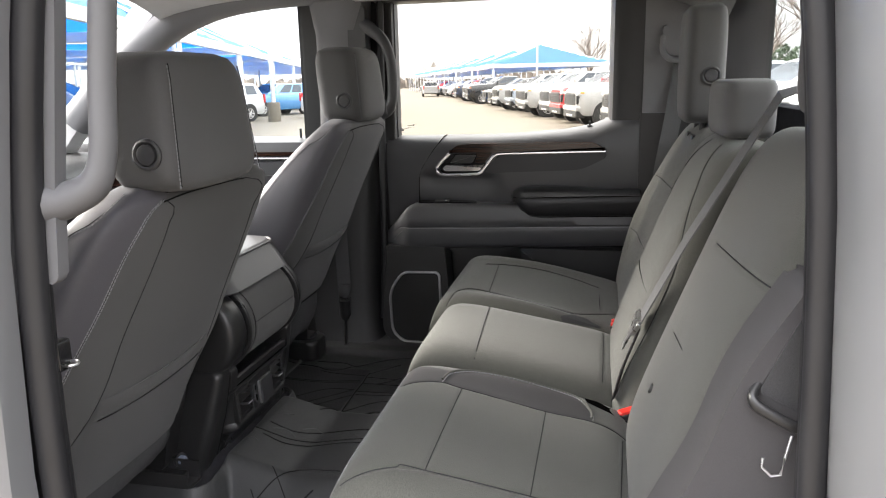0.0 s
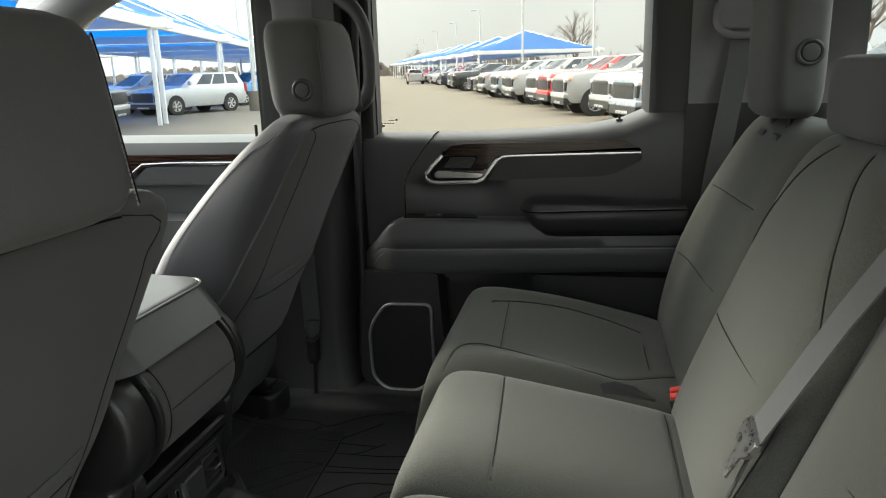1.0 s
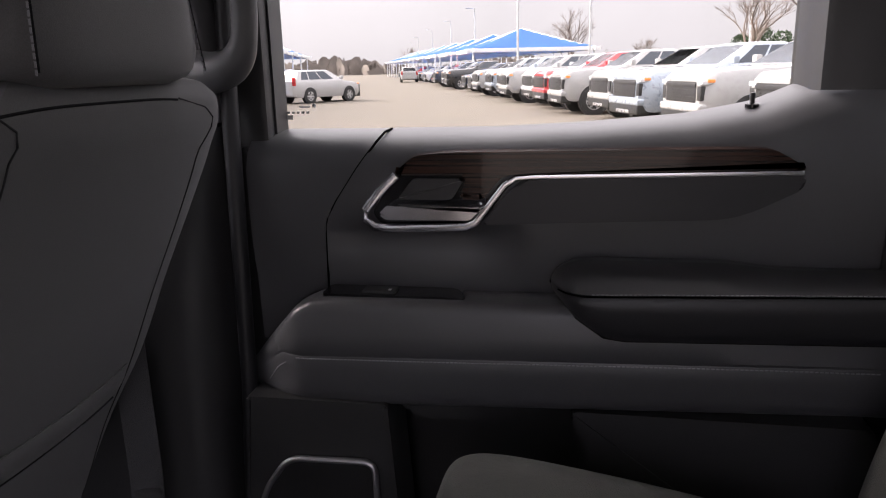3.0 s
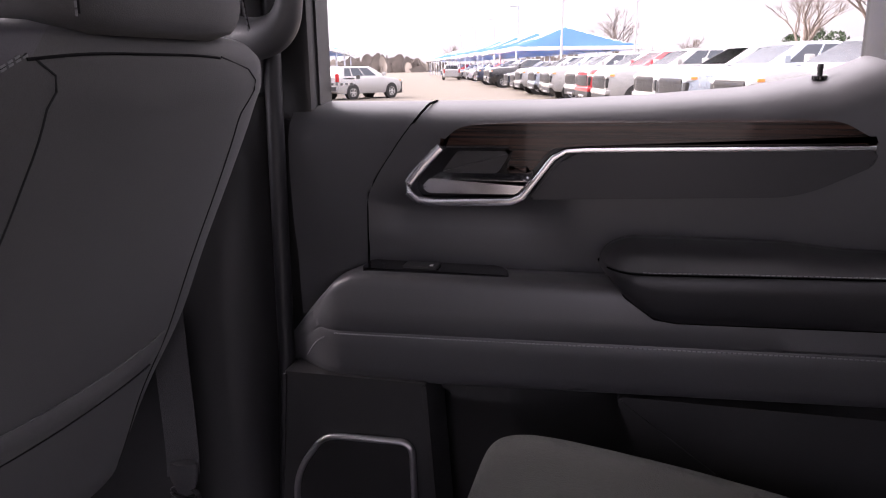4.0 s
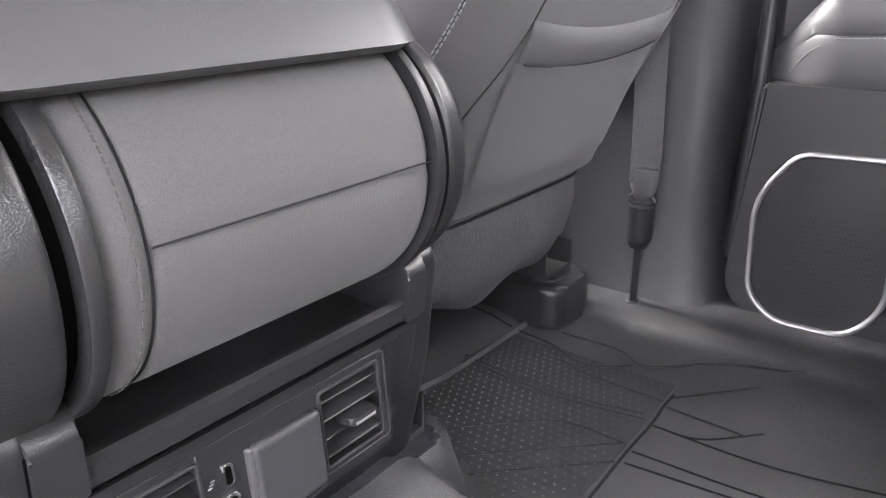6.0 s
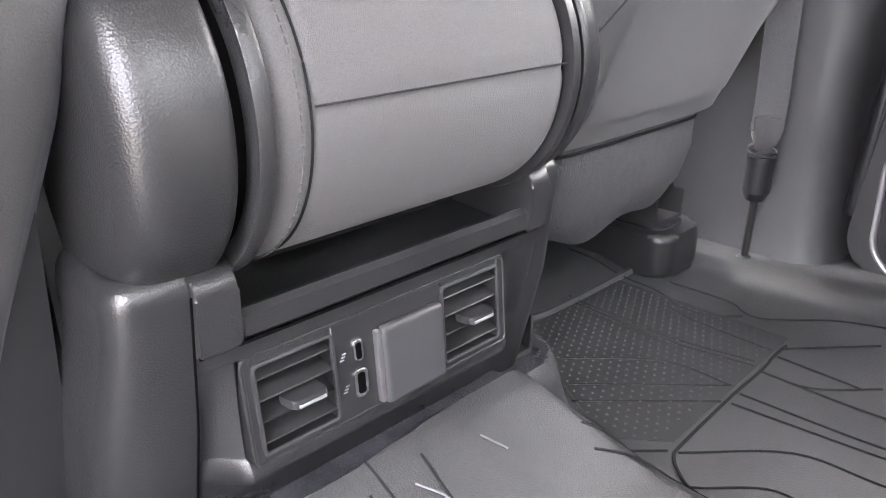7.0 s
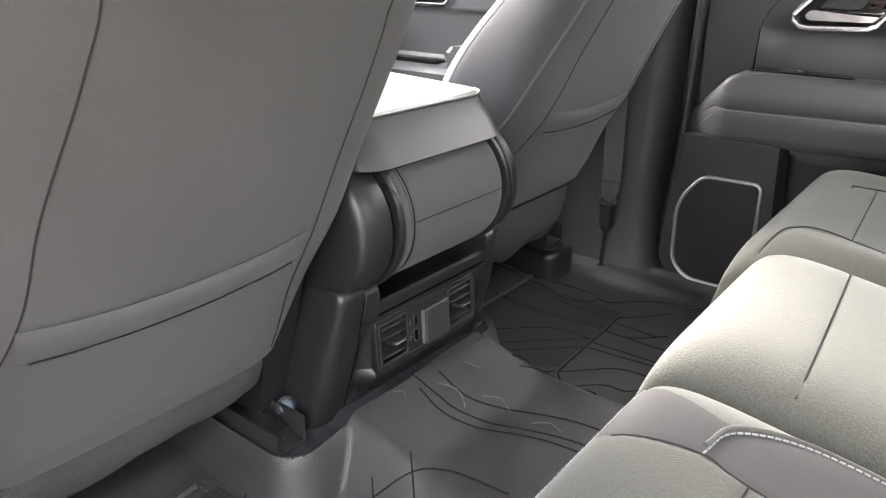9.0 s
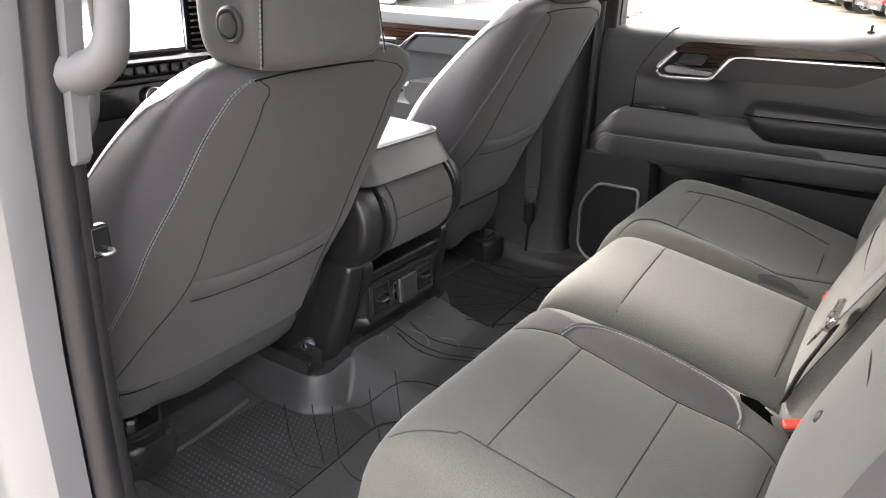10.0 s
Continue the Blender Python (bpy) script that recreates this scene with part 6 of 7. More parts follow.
FLOOR = bpy.data.objects["floor"]
# slightly raised dark tubes; the shade of the grooves is in their colour
part("mat_groove_shade", ribs([
    [(-0.80, 0.422), (-0.68, 0.414), (-0.566, 0.433)], [(-0.81, 0.430), (-0.68, 0.423), (-0.57, 0.442)], [(-0.722, 0.30), (-0.64, 0.373), (-0.565, 0.379)],
    [(-0.685, 0.264), (-0.568, 0.377)], [(-0.665, 0.241), (-0.56, 0.345)], [(-0.62, 0.175), (-0.557, 0.239)], [(-0.585, 0.141), (-0.525, 0.204)], [(-0.562, 0.127), (-0.502, 0.188)],
    [(-0.557, 0.47), (-0.471, 0.466)], [(-0.555, 0.427), (-0.506, 0.432), (-0.455, 0.481)], [(-0.555, 0.427), (-0.439, 0.428), (-0.33, 0.45)], [(-0.553, 0.371), (-0.423, 0.378), (-0.30, 0.40)],
    [(-0.551, 0.349), (-0.419, 0.363), (-0.30, 0.38)], [(-0.549, 0.243), (-0.477, 0.314), (-0.407, 0.324), (-0.3, 0.34)], [(-0.518, 0.208), (-0.473, 0.252), (-0.433, 0.259), (-0.398, 0.296), (-0.3, 0.30)],
    [(-0.562, 0.489), (-0.485, 0.575)], [(-0.743, 0.562), (-0.66, 0.562), (-0.612, 0.544), (-0.538, 0.605), (-0.45, 0.64)], [(-0.894, 0.539), (-0.748, 0.527), (-0.696, 0.504), (-0.658, 0.508), (-0.628, 0.536)],
    [(-0.707, 0.494), (-0.659, 0.482), (-0.567, 0.478)]]), GROOVE_SHADE, FLOOR)
part("mat_groove_shade", ribs([
    [(-0.715, -0.29), (-0.626, -0.363), (-0.569, -0.396), (-0.527, -0.388)], [(-0.655, -0.275), (-0.534, -0.376)], [(-0.629, -0.248), (-0.526, -0.347)], [(-0.59, -0.182), (-0.531, -0.24)],
    [(-0.558, -0.142), (-0.497, -0.202)], [(-0.753, -0.456), (-0.52, -0.439)], [(-0.756, -0.472), (-0.52, -0.450)], [(-0.514, -0.356), (-0.46, -0.374), (-0.401, -0.353)], [(-0.518, -0.245), (-0.452, -0.311), (-0.403, -0.321), (-0.3, -0.33)],
    [(-0.803, -0.565), (-0.627, -0.547), (-0.5, -0.54)], [(-0.80, -0.585), (-0.62, -0.565), (-0.48, -0.56)], [(-0.52, -0.471), (-0.42, -0.50), (-0.3, -0.51)]]), GROOVE_SHADE, FLOOR)
part("spine_groove_shade", ribs([[(-0.56, 0.50), (-0.56, 0.467), (-0.557, 0.431), (-0.557, 0.362), (-0.553, 0.258), (-0.549, 0.235), (-0.533, 0.217), (-0.497, 0.188), (-0.44, 0.15)],
                          [(-0.46, -0.17), (-0.481, -0.19), (-0.526, -0.238), (-0.523, -0.349), (-0.521, -0.471), (-0.52, -0.58)]], 0.0017), GROOVE_SHADE, FLOOR)
part("liner_lip", ribs([[(-0.80, 0.62), (-0.80, 0.40), (-0.812, 0.30)], [(-0.765, -0.62), (-0.768, -0.463), (-0.785, -0.32)]], 0.006), RUBBER, FLOOR)
part("tunnel_groove_shade", ribs([[(-0.653, -0.025), (-0.599, -0.030), (-0.552, -0.027), (-0.425, 0.020), (-0.30, 0.03)], [(-0.634, 0.012), (-0.587, 0.003), (-0.556, 0.008), (-0.508, 0.034), (-0.42, 0.066), (-0.30, 0.07)], [(-0.627, -0.041), (-0.56, -0.049), (-0.44, 0.0), (-0.30, 0.01)], [(-0.61, -0.235), (-0.547, -0.165), (-0.499, -0.130), (-0.42, -0.12)]], 0.0011), GROOVE_SHADE, FLOOR)
part("moulded_marks", ribs([[(-0.617, -0.009), (-0.595, 0.002), (-0.577, -0.004), (-0.561, -0.018)], [(-0.56, 0.022), (-0.539, 0.04), (-0.513, 0.027)], [(-0.474, 0.023), (-0.455, 0.039), (-0.431, 0.031)], [(-0.646, -0.076), (-0.637, -0.065), (-0.624, -0.075)], [(-0.622, 0.062), (-0.601, 0.070)]], 0.0009), SCUFF, FLOOR, "worn pale moulded arcs")
rows = []
for y in np.linspace(-0.262, 0.218, 70):
    row = []
    for x in np.concatenate([[-0.95, -0.90, -0.85, -0.80, -0.76, -0.74], np.arange(-0.73, -0.640, 0.003)]):
        over = max(0.0, float(plateau_gap(x, y)) + 0.006)
        row.append((x, y, float(floor_height(x, y)) + (0.004 if over == 0 else -0.004)))
    rows.append(row)
part("carpet_strip", grid_mesh(rows), CARPET, FLOOR, "dark carpet round the console foot inside the liner")
# flat fields painted darker because less light reaches them than the tunnel
for pts in ([(-0.795, 0.255), (-0.795, 0.52), (-0.565, 0.52), (-0.560, 0.255), (-0.60, 0.222), (-0.64, 0.232), (-0.68, 0.254)], [(-0.76, -0.30), (-0.66, -0.292), (-0.62, -0.262), (-0.605, -0.222), (-0.53, -0.245), (-0.526, -0.58), (-0.762, -0.58)]):
    part("grip_panel", prism(pts, "z", 0.7795, 0.7812), RUBBER_SHADED, FLOOR, "textured field of the liner, its dimmer light painted in", smooth=False)
bm = bmesh.new()
for (xa, xb, ya, yb) in ((-0.80, -0.565, 0.215, 0.52), (-0.78, -0.53, -0.60, -0.25)):
    for i in range(int((xb - xa) / 0.0105)):
        for j in range(int((yb - ya) / 0.0105)):
            x, y = xa + 0.0105 * i + (j % 2) * 0.005, ya + 0.0105 * j
            if float(plateau_gap(x, y)) < 0.032 or abs(y) < 0.235:
                continue
            z = float(floor_height(x, y)) + 0.0012
            vs = [bm.verts.new((x + a, y + b, z - 0.0003)) for a, b in ((-0.0022, 0), (0, -0.0022), (0.0022, 0), (0, 0.0022))]
            tip = bm.verts.new((x, y, z + 0.0014))
            for k in range(4):
                bm.faces.new((vs[k], vs[(k + 1) % 4], tip))
tagged(part("raised_dots", bm, RUBBER, FLOOR, "small raised grip dots"), kind="stuff")

FLAT_FACES = False


# ---------- outside: ground ----------
GROUND = material("tan_concrete_paving", (0.104, 0.090, 0.070), 0.9, grain=0.3, grain_size=0.02, blotch=0.10, blotch_size=3.0)
bm = bmesh.new()
bmesh.ops.create_grid(bm, x_segments=8, y_segments=8, size=1500)
solid("ground", bm, GROUND, "tan concrete car lot reaching the horizon", "ground", "structure")

CAR_GLASS = material("tinted_car_glass", (0.035, 0.045, 0.06), 0.08, blotch=0.05, spec=0.45)
TYRE = material("tyre_rubber", (0.02, 0.02, 0.02), 0.8, blotch=0.1)
RIM = material("alloy_rim", (0.55, 0.55, 0.56), 0.3, 0.8, blotch=0.05)
LAMP = material("headlamp_lens", (0.6, 0.62, 0.64), 0.12, 0.3, blotch=0.05)
AMBER = material("amber_marker", (0.8, 0.25, 0.05), 0.3)
TAIL = material("red_tail_lamp", (0.35, 0.02, 0.02), 0.2)
PAINTS = {n: material(n + "_car_paint", c, 0.3, mt, coat=1.0, blotch=0.03) for n, c, mt in [
    ("white", (0.32, 0.32, 0.316), 0.0), ("silver", (0.46, 0.47, 0.48), 0.1), ("grey", (0.20, 0.21, 0.22), 0.4), ("red", (0.42, 0.025, 0.03), 0.1),
    ("black", (0.015, 0.016, 0.018), 0.1), ("blue", (0.06, 0.20, 0.42), 0.2), ("pale_blue", (0.32, 0.37, 0.43), 0.3), ("navy", (0.02, 0.03, 0.06), 0.2)]}


def quad_on(c00, c10, c11, c01, u0, u1, v0, v1, lift, inset=0.0):
    """A window laid on the four-cornered face of a cabin, a little proud of it."""
    c = [Vector(p) for p in (c00, c10, c11, c01)]
    nrm = (c[1] - c[0]).cross(c[3] - c[0]).normalized() * lift

    def at(u, v):
        return c[0] * (1 - u) * (1 - v) + c[1] * u * (1 - v) + c[2] * u * v + c[3] * (1 - u) * v + nrm
    return [at(u0, v0), at(u1, v0), at(u1, v1), at(u0, v1)]


def pane(name, corners, parent, thick=0.012):
    bm = bmesh.new()
    n = (corners[1] - corners[0]).cross(corners[3] - corners[0]).normalized() * thick
    grid_mesh([[p for p in corners], [p - n for p in corners]], closed_v=True, cap=True, bm=bm)
    return part(name, bm, CAR_GLASS, parent, smooth=False)


def wheel(t, x, y, r, w, side):
    m = Matrix.Translation((x, y, r)) @ Matrix.Rotation(radians(-90 * side), 4, 'X')
    ty = part("wheel", lathe([(0.0, -0.16), (r * 0.9, -0.16), (r, -0.12), (r, -0.02), (r * 0.96, 0.005), (r * 0.66, 0.012), (r * 0.62, -0.01), (0.0, -0.012)], 28, m), TYRE, t)
    bm = lathe([(r * 0.64, -0.012), (r * 0.64, 0.006), (r * 0.58, 0.004), (r * 0.56, -0.010)], 28, m)
    for k in range(6):
        a = k * math.pi / 3
        q = m @ Matrix.Rotation(a, 4, 'Z')
        b2 = box(bmesh.new(), (r * 0.08, -r * 0.085, -0.008), (r * 0.60, r * 0.085, 0.004))
        b2.transform(q)
        tmp = bpy.data.meshes.new("spoke")
        b2.to_mesh(tmp)
        b2.free()
        bm.from_mesh(tmp)
        bpy.data.meshes.remove(tmp)
    lathe([(0.0, -0.012), (r * 0.14, -0.012), (r * 0.14, 0.006), (0.0, 0.008)], 14, m, bm)
    part("rim", bm, RIM, ty, smooth=False)


def car(name, paint, spec, label, category):
    """A parked vehicle, nose towards +x, on the ground at its middle."""
    t = thing(name, (0, 0, 0), label, category)
    P = PAINTS[paint]
    hw, zb = spec["hw"], spec["zb"]
    prof = spec["top"]
    x0, x1 = prof[0][0], prof[-1][0]
    loops = []
    for x in np.linspace(x0, x1, 40):
        zt = float(np.interp(-x, [-p[0] for p in prof], [p[1] for p in prof]))
        e = min(1.0, min(x0 - x, x - x1) / 0.35)
        w = hw * (0.86 + 0.14 * math.sin(e * math.pi / 2))
        lift = 0.10 * (1 - math.sin(e * math.pi / 2))
        zm = zb + (zt - zb) * 0.55
        loops.append([(x, -w * 0.93, zb + lift), (x, -w, zb + 0.14 + lift), (x, -w, zm), (x, -w * 0.975, zt - 0.10), (x, -w * 0.93, zt - 0.02), (x, -w * 0.82, zt), (x, 0, zt + 0.02), (x, w * 0.82, zt), (x, w * 0.93, zt - 0.02), (x, w * 0.975, zt - 0.10), (x, w, zm), (x, w, zb + 0.14 + lift), (x, w * 0.93, zb + lift)])
    part("body", grid_mesh(loops, closed_v=True, cap=True), P, t)
    b0, b1, r0, r1, zt, zr, wb, wr = spec["cab"]
    low = rounded([(b0, -wb), (b1, -wb), (b1, wb), (b0, wb)], 0.12, 3)
    high = rounded([(r0, -wr), (r1, -wr), (r1, wr), (r0, wr)], 0.12, 3)
    top = rounded([(r0 - 0.12, -wr + 0.1), (r1 + 0.12, -wr + 0.1), (r1 + 0.12, wr - 0.1), (r0 - 0.12, wr - 0.1)], 0.12, 3)
    part("cabin", grid_mesh([[(x, y, zt - 0.03) for x, y in low], [(x, y, zr - 0.05) for x, y in high], [(x, y, zr) for x, y in top]], closed_v=True, cap=True), P, t, angle=25)
    z1 = zr - 0.05
    za = zt - 0.03
    pane("windscreen", quad_on((b0, wb, za), (b0, -wb, za), (r0, -wr, z1), (r0, wr, z1), 0.05, 0.95, 0.10, 0.97, 0.012), t)
    pane("rear_window", quad_on((b1, -wb, za), (b1, wb, za), (r1, wr, z1), (r1, -wr, z1), 0.08, 0.92, 0.15, 0.92, 0.012), t)
    for s in (1, -1):
        for u0, u1 in spec["win"]:
            n = 0.010 * s
            c = quad_on((b0, s * wb, za), (b1, s * wb, za), (r1, s * wr, z1), (r0, s * wr, z1), u0, u1, 0.14, 0.94, 0.0)
            bm = bmesh.new()
            grid_mesh([[p + Vector((0, n, 0.001)) for p in c], [p - Vector((0, n, 0)) for p in c]], closed_v=True, cap=True, bm=bm)
            part("side_window", bm, CAR_GLASS, t, smooth=False)
        for x in spec["axles"]:
            r = spec["r"]
            part("wheel_arch", lathe([(0.0, -0.2), (r * 1.17, -0.2), (r * 1.17, 0.004), (0.0, 0.004)], 28, Matrix.Translation((x, s * hw, r + 0.03)) @ Matrix.Rotation(radians(-90 * s), 4, 'X')), TYRE, t)
            wheel(t, x, s * (hw + 0.012), r, 0.25, s)
        part("door_mirror", boxed((b0 - 0.42, s * (wb + 0.16) - 0.10, zt + 0.02), (b0 - 0.28, s * (wb + 0.16) + 0.10, zt + 0.20), 0.03), P, t)
        zf = spec["nose"]
        part("headlight", boxed((x0 - 0.20, s * hw * 0.68, zf) if s > 0 else (x0 - 0.20, -hw * 0.95, zf), (x0 + 0.004, s * hw * 0.95, zf + 0.085) if s > 0 else (x0 + 0.004, -hw * 0.68, zf + 0.085), 0.02), LAMP, t)
        part("marker_light", boxed((x0 - 0.24, min(s * hw * 0.90, s * hw * 0.97), zf + 0.04), (x0 - 0.10, max(s * hw * 0.90, s * hw * 0.97), zf + 0.10), 0.01), AMBER, t)
        part("tail_light", boxed((x1 - 0.004, min(s * hw * 0.78, s * hw * 0.95), 0.85), (x1 + 0.12, max(s * hw * 0.78, s * hw * 0.95), 1.25), 0.02), TAIL, t)
    zf = spec["nose"]
    gr = part("grille", boxed((x0 - 0.12, -hw * 0.70, zf - 0.34), (x0 + 0.012, hw * 0.70, zf + 0.06), 0.02), PLASTIC_SOFT, t, "black grille with staggered bright bits")
    bm = bmesh.new()
    for j in range(4):
        for k in range(9):
            y = (k - 4 + 0.5 * (j % 2) - 0.25) * hw * 0.15
            box(bm, (x0 + 0.005, y - 0.042, zf - 0.31 + 0.065 * j), (x0 + 0.022, y + 0.042, zf - 0.288 + 0.065 * j))
    part("grille_bits", bm, BUTTON, gr, smooth=False)
    part("grille_bar", boxed((x0, -hw * 0.69, zf - 0.05), (x0 + 0.03, hw * 0.69, zf + 0.025), 0.008), SATIN, gr)
    for s in (1, -1):
        part("side_intake", boxed((x0 - 0.16, min(s * hw * 0.73, s * hw * 0.90), zf - 0.30), (x0 + 0.006, max(s * hw * 0.73, s * hw * 0.90), zf - 0.02), 0.02), PLASTIC_SOFT, t)
    part("bumper", boxed((x0 - 0.25, -hw * 0.93, zb + 0.16), (x0 + 0.05, hw * 0.93, zf - 0.36), 0.05, 3), P, t)
    part("lower_bumper", boxed((x0 - 0.28, -hw * 0.90, zb - 0.06), (x0 + 0.035, hw * 0.90, zb + 0.20), 0.05, 3), PLASTIC_SOFT, t, "black lower bumper")
    part("skid_plate", boxed((x0 - 0.10, -hw * 0.40, zb - 0.03), (x0 + 0.045, hw * 0.40, zb + 0.05), 0.02), RIM, t)
    return t


PICKUP = dict(hw=1.01, zb=0.42, r=0.41, axles=(1.95, -1.80), nose=1.10, bars=True, win=((0.20, 0.50), (0.54, 0.86)),
              top=[(2.95, 1.22), (2.88, 1.33), (2.2, 1.39), (1.25, 1.43), (1.1, 1.44), (-0.9, 1.45), (-1.0, 1.42), (-2.95, 1.42)], cab=(1.15, -0.98, 0.32, -0.82, 1.45, 1.95, 0.94, 0.74))
SUV = dict(hw=0.99, zb=0.32, r=0.37, axles=(1.62, -1.45), nose=0.90, win=((0.20, 0.42), (0.45, 0.66), (0.70, 0.90)),
           top=[(2.55, 0.92), (2.45, 1.03), (1.9, 1.10), (1.15, 1.16), (1.0, 1.19), (-2.3, 1.22), (-2.55, 1.15)], cab=(1.22, -2.48, 0.30, -2.20, 1.20, 1.76, 0.92, 0.74))
SMALL = dict(hw=0.92, zb=0.28, r=0.34, axles=(1.35, -1.25), nose=0.80, win=((0.20, 0.45), (0.48, 0.72), (0.75, 0.90)),
             top=[(2.2, 0.82), (2.1, 0.92), (1.6, 1.0), (1.0, 1.06), (0.9, 1.08), (-1.95, 1.12), (-2.2, 1.05)], cab=(1.10, -2.05, 0.25, -1.75, 1.09, 1.58, 0.85, 0.68))
PROTOS = {}


def park(kind, paint, x, y, heading):
    key = (kind, paint)
    m = pose(x, y, 0, 0, 0, heading)
    word = paint.replace("_", " ")
    if key not in PROTOS:
        spec, name, cat = {"pickup": (PICKUP, "pickup_truck", "pickup truck"), "suv": (SUV, "suv", "suv"), "small": (SMALL, "hatchback", "car")}[kind]
        t = car(name, paint, spec, f"parked {word} {cat} on the concrete car lot", cat)
        t["group"] = "parked vehicles"
        t.matrix_basis = m
        PROTOS[key] = t
    else:
        copy_thing(PROTOS[key], m)


ROWD = Vector((-0.2935, 0.956))
HEAD = math.degrees(math.atan2(-0.2935, -0.956))
NEAR = {-8: ("pickup", "silver"), -7: ("pickup", "white"), -6: ("pickup", "silver"), -5: ("pickup", "white"), -4: ("pickup", "white"), -3: ("pickup", "pale_blue"), -2: ("pickup", "white"), -1: ("pickup", "white"), 0: ("pickup", "red"),
        1: ("pickup", "silver"), 2: ("pickup", "white"), 3: ("pickup", "white"), 4: ("pickup", "pale_blue"), 5: ("pickup", "white"), 6: ("small", "red"), 7: ("suv", "black"), 8: ("suv", "navy"), 9: ("small", "silver"), 10: ("pickup", "black"), 11: ("pickup", "grey"), 12: ("pickup", "silver"),
        13: ("pickup", "navy"), 14: ("suv", "white"), 15: ("suv", "silver"), 16: ("small", "white"), 17: ("suv", "red"), 19: ("suv", "silver"), 20: ("suv", "white"), 22: ("suv", "white"), 24: ("small", "white"), 26: ("suv", "grey"), 29: ("suv", "red"), 32: ("suv", "white"), 35: ("small", "silver"), 38: ("suv", "white")}
for k, (kind, paint) in NEAR.items():
    jitter = 0.25 * math.sin(k * 2.3)
    c = Vector((1.05, 27.9)) + ROWD * (2.75 if k > 0 else 3.05) * k + Vector((0.956, 0.2935)) * jitter
    park(kind, paint, c.x, c.y, HEAD + 1.2 * math.sin(k * 1.7))
# second row behind, under the canopies
for k in range(8, 30, 2):
    c = Vector((0.585, 27.88)) + ROWD * 2.75 * k + Vector((0.956, 0.2935)) * 7.5
    park(*[("suv", "white"), ("pickup", "silver"), ("suv", "grey"), ("small", "white")][(k // 2) % 4], c.x, c.y, HEAD + 180)
# across the aisle
park("suv", "silver", -17.75, 29.8, math.degrees(math.atan2(-0.94, -0.344)))
park("suv", "silver", -20.9, 31.2, math.degrees(math.atan2(-0.90, -0.44)))
park("suv", "blue", -18.4, 38.0, math.degrees(math.atan2(-0.90, -0.44)))
park("pickup", "silver", -18.0, 20.0, HEAD + 180)
park("small", "white", -13.4, 35.6, 62)
for x, y, kind, paint, h in [(-24.6, 30.3, "suv", "white", 17), (-25.6, 33.4, "suv", "grey", 17), (-22.5, 38.6, "suv", "white", 17), (-21.0, 47.5, "suv", "silver", 17), (-22.0, 50.4, "small", "white", 17), (-23.0, 53.6, "suv", "white", 17), (-28.5, 24.0, "suv", "silver", 17), (-30.0, 27.5, "suv", "navy", 17), (-24.0, 14.5, "pickup", "white", 17), (-26, 60, "suv", "blue", 17), (-28, 68, "suv", "white", 17), (-20.6, 86, "suv", "white", 105)]:
    park(kind, paint, x, y, h)

# ---------- canopies ----------
CLOTH = material("blue_shade_cloth", (0.055, 0.17, 0.40), 0.7, grain=0.3, grain_size=0.02, blotch=0.12, blotch_size=2.0)
cn, cl = CLOTH.node_tree.nodes, CLOTH.node_tree.links
thin = cn.new("ShaderNodeBsdfTranslucent")
thin.inputs["Color"].default_value = (0.10, 0.42, 0.85, 1)
both = cn.new("ShaderNodeMixShader")
both.inputs["Fac"].default_value = 0.5
cl.new(cn["Principled BSDF"].outputs[0], both.inputs[1])
cl.new(thin.outputs[0], both.inputs[2])
cl.new(both.outputs[0], cn["Material Output"].inputs["Surface"])
POST = material("white_painted_steel", (0.42, 0.43, 0.43), 0.5, blotch=0.08, blotch_size=0.5)


BEAM = material("white_canopy_steel", (0.68, 0.69, 0.69), 0.5, blotch=0.06, blotch_size=0.5)


def canopy(x, y, rot, half=5.3, eave=3.15, peak=4.95):
    t = thing("shade_canopy", (0, 0, 0), "blue pyramid shade canopy on white steel posts", "canopy", "shade canopies")
    rows = []
    n = 17
    for i in range(n):
        row = []
        for j in range(n):
            u, v = 2 * i / (n - 1) - 1, 2 * j / (n - 1) - 1
            d = max(abs(u), abs(v))
            z = eave + (peak - eave) * (1 - d) ** 1.15 - 0.12 * d * (1 - min(abs(u), abs(v)) / max(d, 1e-3)) * 0.6
            row.append((u * half, v * half, z))
        rows.append(row)
    bm = grid_mesh(rows)
    grid_mesh([[(a, b, c - 0.03) for a, b, c in r] for r in rows], bm=bm)
    part("cloth", bm, CLOTH, t)
    for s in (1, -1):
        part("beam", boxed((-half - 0.6, s * half - 0.1, eave - 0.42), (half + 0.6, s * half + 0.1, eave - 0.08), 0.02), BEAM, t)
        part("beam", boxed((s * half - 0.1, -half - 0.6, eave - 0.40), (s * half + 0.1, half + 0.6, eave - 0.06), 0.02), BEAM, t)
        for s2 in (1, -1):
            part("post", boxed((s * half - 0.07, s2 * half - 0.07, 0), (s * half + 0.07, s2 * half + 0.07, eave - 0.1), 0.015), BEAM, t)
            part("strut", tube([(s * half, s2 * half, eave - 0.2), (0, 0, peak - 0.05)], 0.06, 8), BEAM, t)
    t.matrix_basis = pose(x, y, 0, 0, 0, rot)
    return t


c0 = canopy(-6.0, 70, 17)
for k in range(1, 9):
    copy_thing(c0, pose(-6.0 - 3.95 * k, 70 + 11.4 * k, 0, 0, 0, 17))
c1 = canopy(-21.2, 26.0, 17, 5.3, 3.6, 5.9)
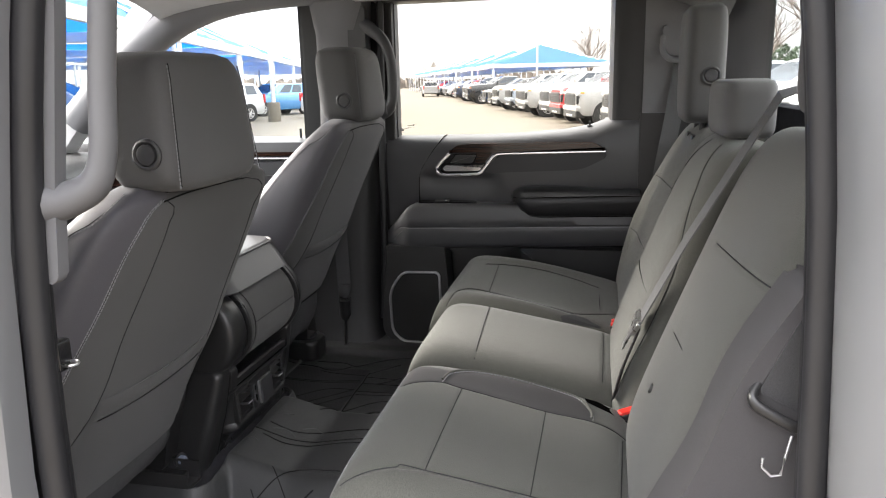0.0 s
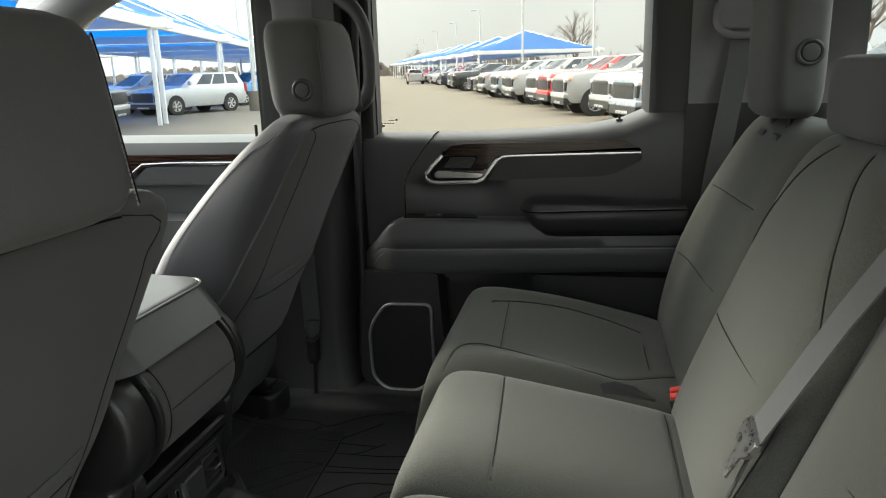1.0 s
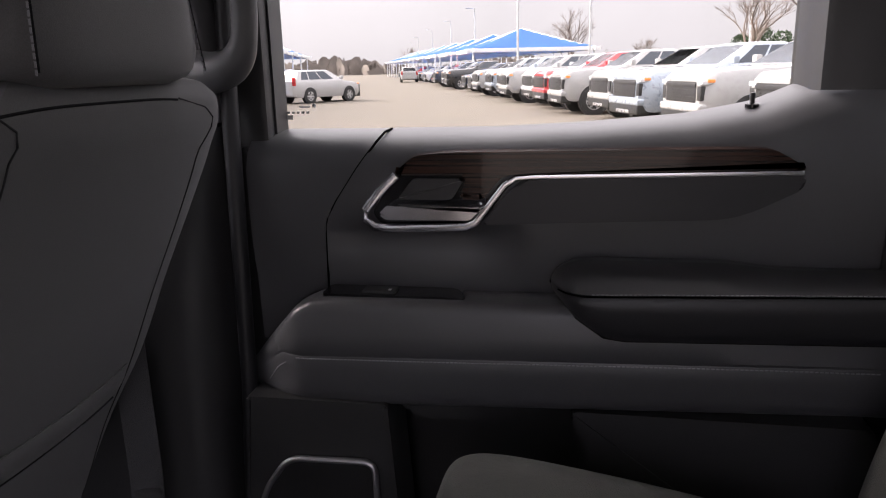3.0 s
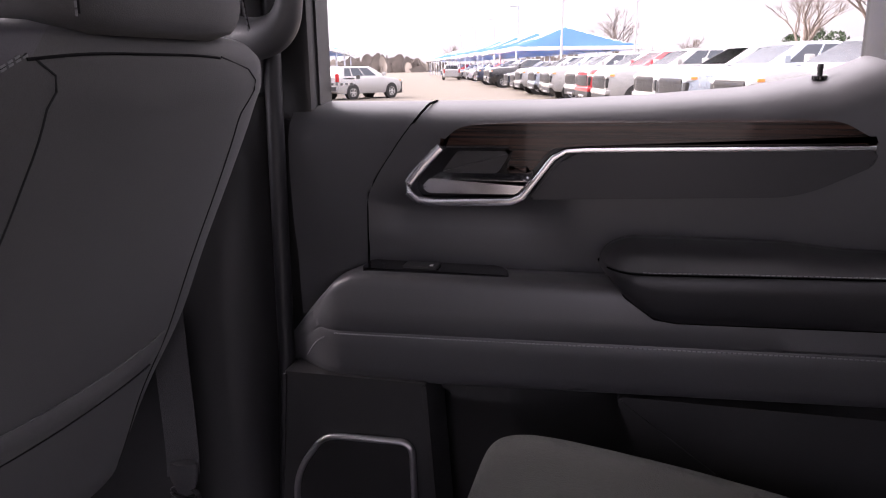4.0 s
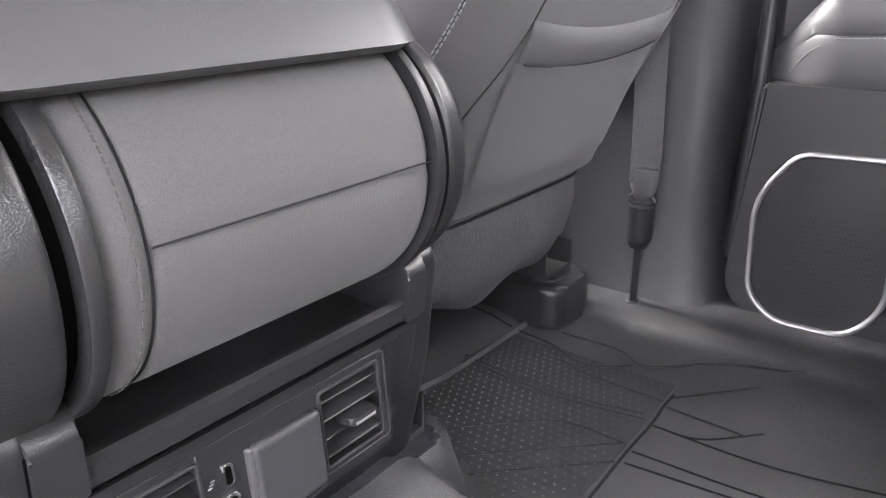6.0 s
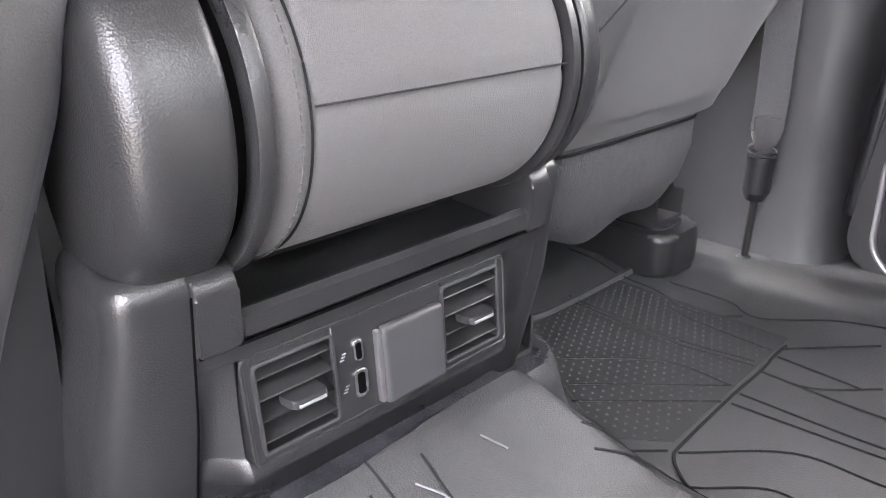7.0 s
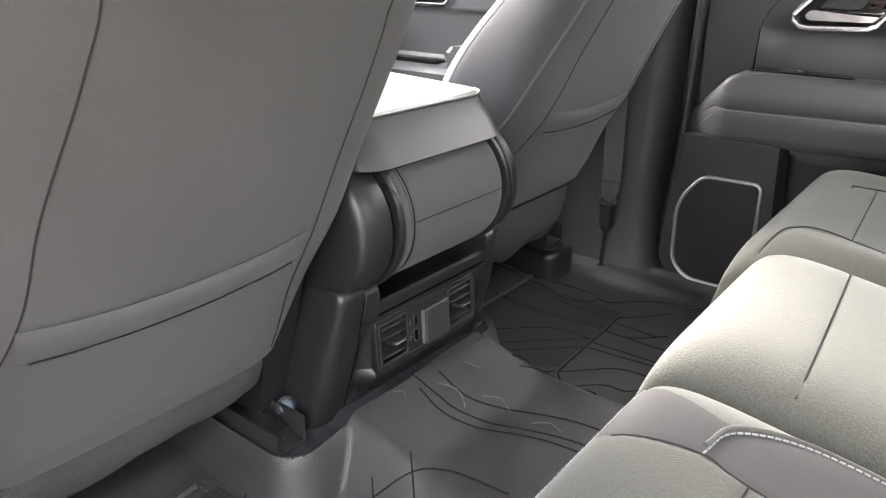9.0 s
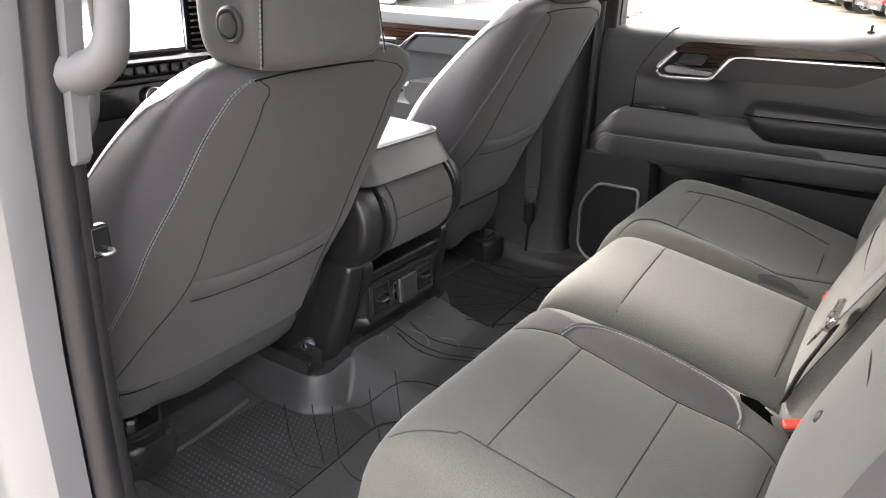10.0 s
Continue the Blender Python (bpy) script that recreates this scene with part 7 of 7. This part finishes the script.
for k in (-1, 1, 2, 3, 4, 5, 6):
    copy_thing(c1, pose(-21.2 - 3.35 * k, 26.0 + 10.9 * k, 0, 0, 0, 17))
for k in (-1, 0, 1, 2):
    copy_thing(c1, pose(-33.0 - 3.35 * k, 22.4 + 10.9 * k, 0, 0, 0, 17))


# ---------- lamp posts ----------
def lamp_post(x, y, h, rot=0):
    t = thing("street_lamp", (0, 0, 0), "white steel lot lamp post on a concrete footing", "street lamp", "lot lamps")
    part("footing", lathe([(0.30, 0), (0.30, 0.82), (0.26, 0.88), (0.0, 0.88)], 24), GROUND, t)
    part("pole", tube([(0, 0, 0.86), (0, 0, h)], [0.10, 0.07], 12), POST, t)
    part("arm", tube([(0, 0, h - 0.1), (0.7, 0, h)], 0.04, 8), POST, t)
    part("lamp_head", boxed((0.5, -0.16, h - 0.06), (1.15, 0.16, h + 0.06), 0.03), POST, t)
    t.matrix_basis = pose(x, y, 0, 0, 0, rot)
    return t


lp0 = lamp_post(-15.0, 30.6, 9.0, 30)
for x, y in [(0.2, 60), (9.2, 46), (-5.6, 62), (-14.4, 98), (-22, 123), (-30.3, 148), (-40.5, 181), (-50, 215), (-17.6, 41.5), (-33, 66), (-18.5, 38.0)]:
    copy_thing(lp0, pose(x, y, 0, 0, 0, 190))

# ---------- trees ----------
BARK = material("grey_brown_bark", (0.16, 0.13, 0.11), 0.9, blotch=0.3, blotch_size=0.3)
NEEDLE = material("dark_evergreen", (0.045, 0.07, 0.035), 0.8, blotch=0.35, blotch_size=0.4)
WOODS = material("far_bare_woods", (0.16, 0.14, 0.125), 0.95, blotch=0.35, blotch_size=4)


def bare_tree(x, y, h, seed, depth=5):
    rng = random.Random(seed)
    t = thing("tree", (x, y, 0), "bare leafless tree with fine grey-brown twigs", "tree", "bare trees")
    trunk, crown = bmesh.new(), bmesh.new()

    def grow(p, d, ln, r, lv):
        q = p + d * ln
        mid = p + d * ln * 0.5 + Vector((rng.uniform(-1, 1), rng.uniform(-1, 1), 0)) * ln * 0.06
        tube([p, mid, q], [r, r * 0.85, r * 0.68], 5 if lv < 3 else 3, bm=trunk if lv == 0 else crown)
        if lv >= depth:
            return
        for k in range(rng.choice((3, 3, 4)) if lv else 5):
            a = rng.uniform(0, 2 * math.pi)
            spread = rng.uniform(0.35, 0.8)
            nd = (d + Vector((math.cos(a), math.sin(a), rng.uniform(-0.1, 0.35))) * spread).normalized()
            grow(p + d * ln * rng.uniform(0.55, 1.0), nd, ln * rng.uniform(0.58, 0.8), r * 0.52, lv + 1)
    grow(Vector((x, y, 0)), Vector((0, 0, 1)), h * 0.30, h * 0.022, 0)
    part("trunk", trunk, BARK, t)
    part("crown", crown, BARK, t, "spreading leafless twigs", smooth=False)


for i, (x, y, h) in enumerate([(-1.6, 82, 9.5), (8.9, 31, 7.5), (11.5, 35, 8.5), (7.5, 96, 6.5), (3.2, 92, 5.0), (20, 52, 8), (-46, 190, 10), (7.2, 36, 6.5)]):
    bare_tree(x, y, h, 11 + i, 5 if i < 4 or i == 7 else 4)


def evergreen(x, y, h, seed):
    rng = random.Random(seed)
    t = thing("tree", (x, y, 0), "dark green rounded evergreen tree", "tree", "evergreen trees")
    part("trunk", tube([(x, y, 0), (x, y, h * 0.8)], [0.14, 0.05], 7), BARK, t)
    bm = bmesh.new()
    for k in range(900):
        z = rng.uniform(0.25, 1.0)
        rr = h * 0.34 * math.sqrt(max(0.02, 1 - ((z - 0.55) / 0.48) ** 2)) * rng.uniform(0.4, 1.05)
        a = rng.uniform(0, 2 * math.pi)
        p = Vector((x + rr * math.cos(a), y + rr * math.sin(a), z * h))
        s = rng.uniform(0.10, 0.22)
        q = Euler((rng.uniform(0, 3), rng.uniform(0, 3), rng.uniform(0, 3)))
        vs = [bm.verts.new(p + q.to_matrix() @ Vector(v) * s) for v in ((-1, 0, 0), (0.3, 0.5, 0), (1, 0, 0.1), (0.3, -0.5, 0))]
        bm.faces.new(vs)
    part("crown", bm, NEEDLE, t, "dense dark green foliage", smooth=False)


for i, (x, y, h) in enumerate([(16.2, 75, 4.4), (14.2, 74, 3.9), (18.4, 77, 4.2), (22, 76, 4.6)]):
    evergreen(x, y, h, 40 + i)

bm = bmesh.new()
rng = random.Random(5)
for k in range(2600):
    a = rng.uniform(-1.05, 1.15)
    d = rng.uniform(230, 330)
    x, y = d * math.sin(a), d * math.cos(a)
    h = rng.uniform(2.5, 7.0) * (0.7 + 0.3 * math.sin(a * 23) * math.sin(a * 7))
    w = rng.uniform(1.2, 3.2)
    b = rng.uniform(0, 3.1)
    ux, uy = math.cos(b) * w, math.sin(b) * w
    top = [bm.verts.new((x + ux * f * g, y + uy * f * g, z)) for f, g, z in ((-1, 0.7, 0), (1, 0.7, 0), (1, 1, h * 0.5), (0.45, 1, h * rng.uniform(0.8, 1.0)), (-0.1, 1, h * rng.uniform(0.75, 1.05)), (-0.6, 1, h * rng.uniform(0.6, 0.9)), (-1, 1, h * 0.45))]
    bm.faces.new(top)
tagged(solid("far_woods", bm, WOODS, "distant grey-brown bare woods along the horizon", "woods"), kind="stuff")
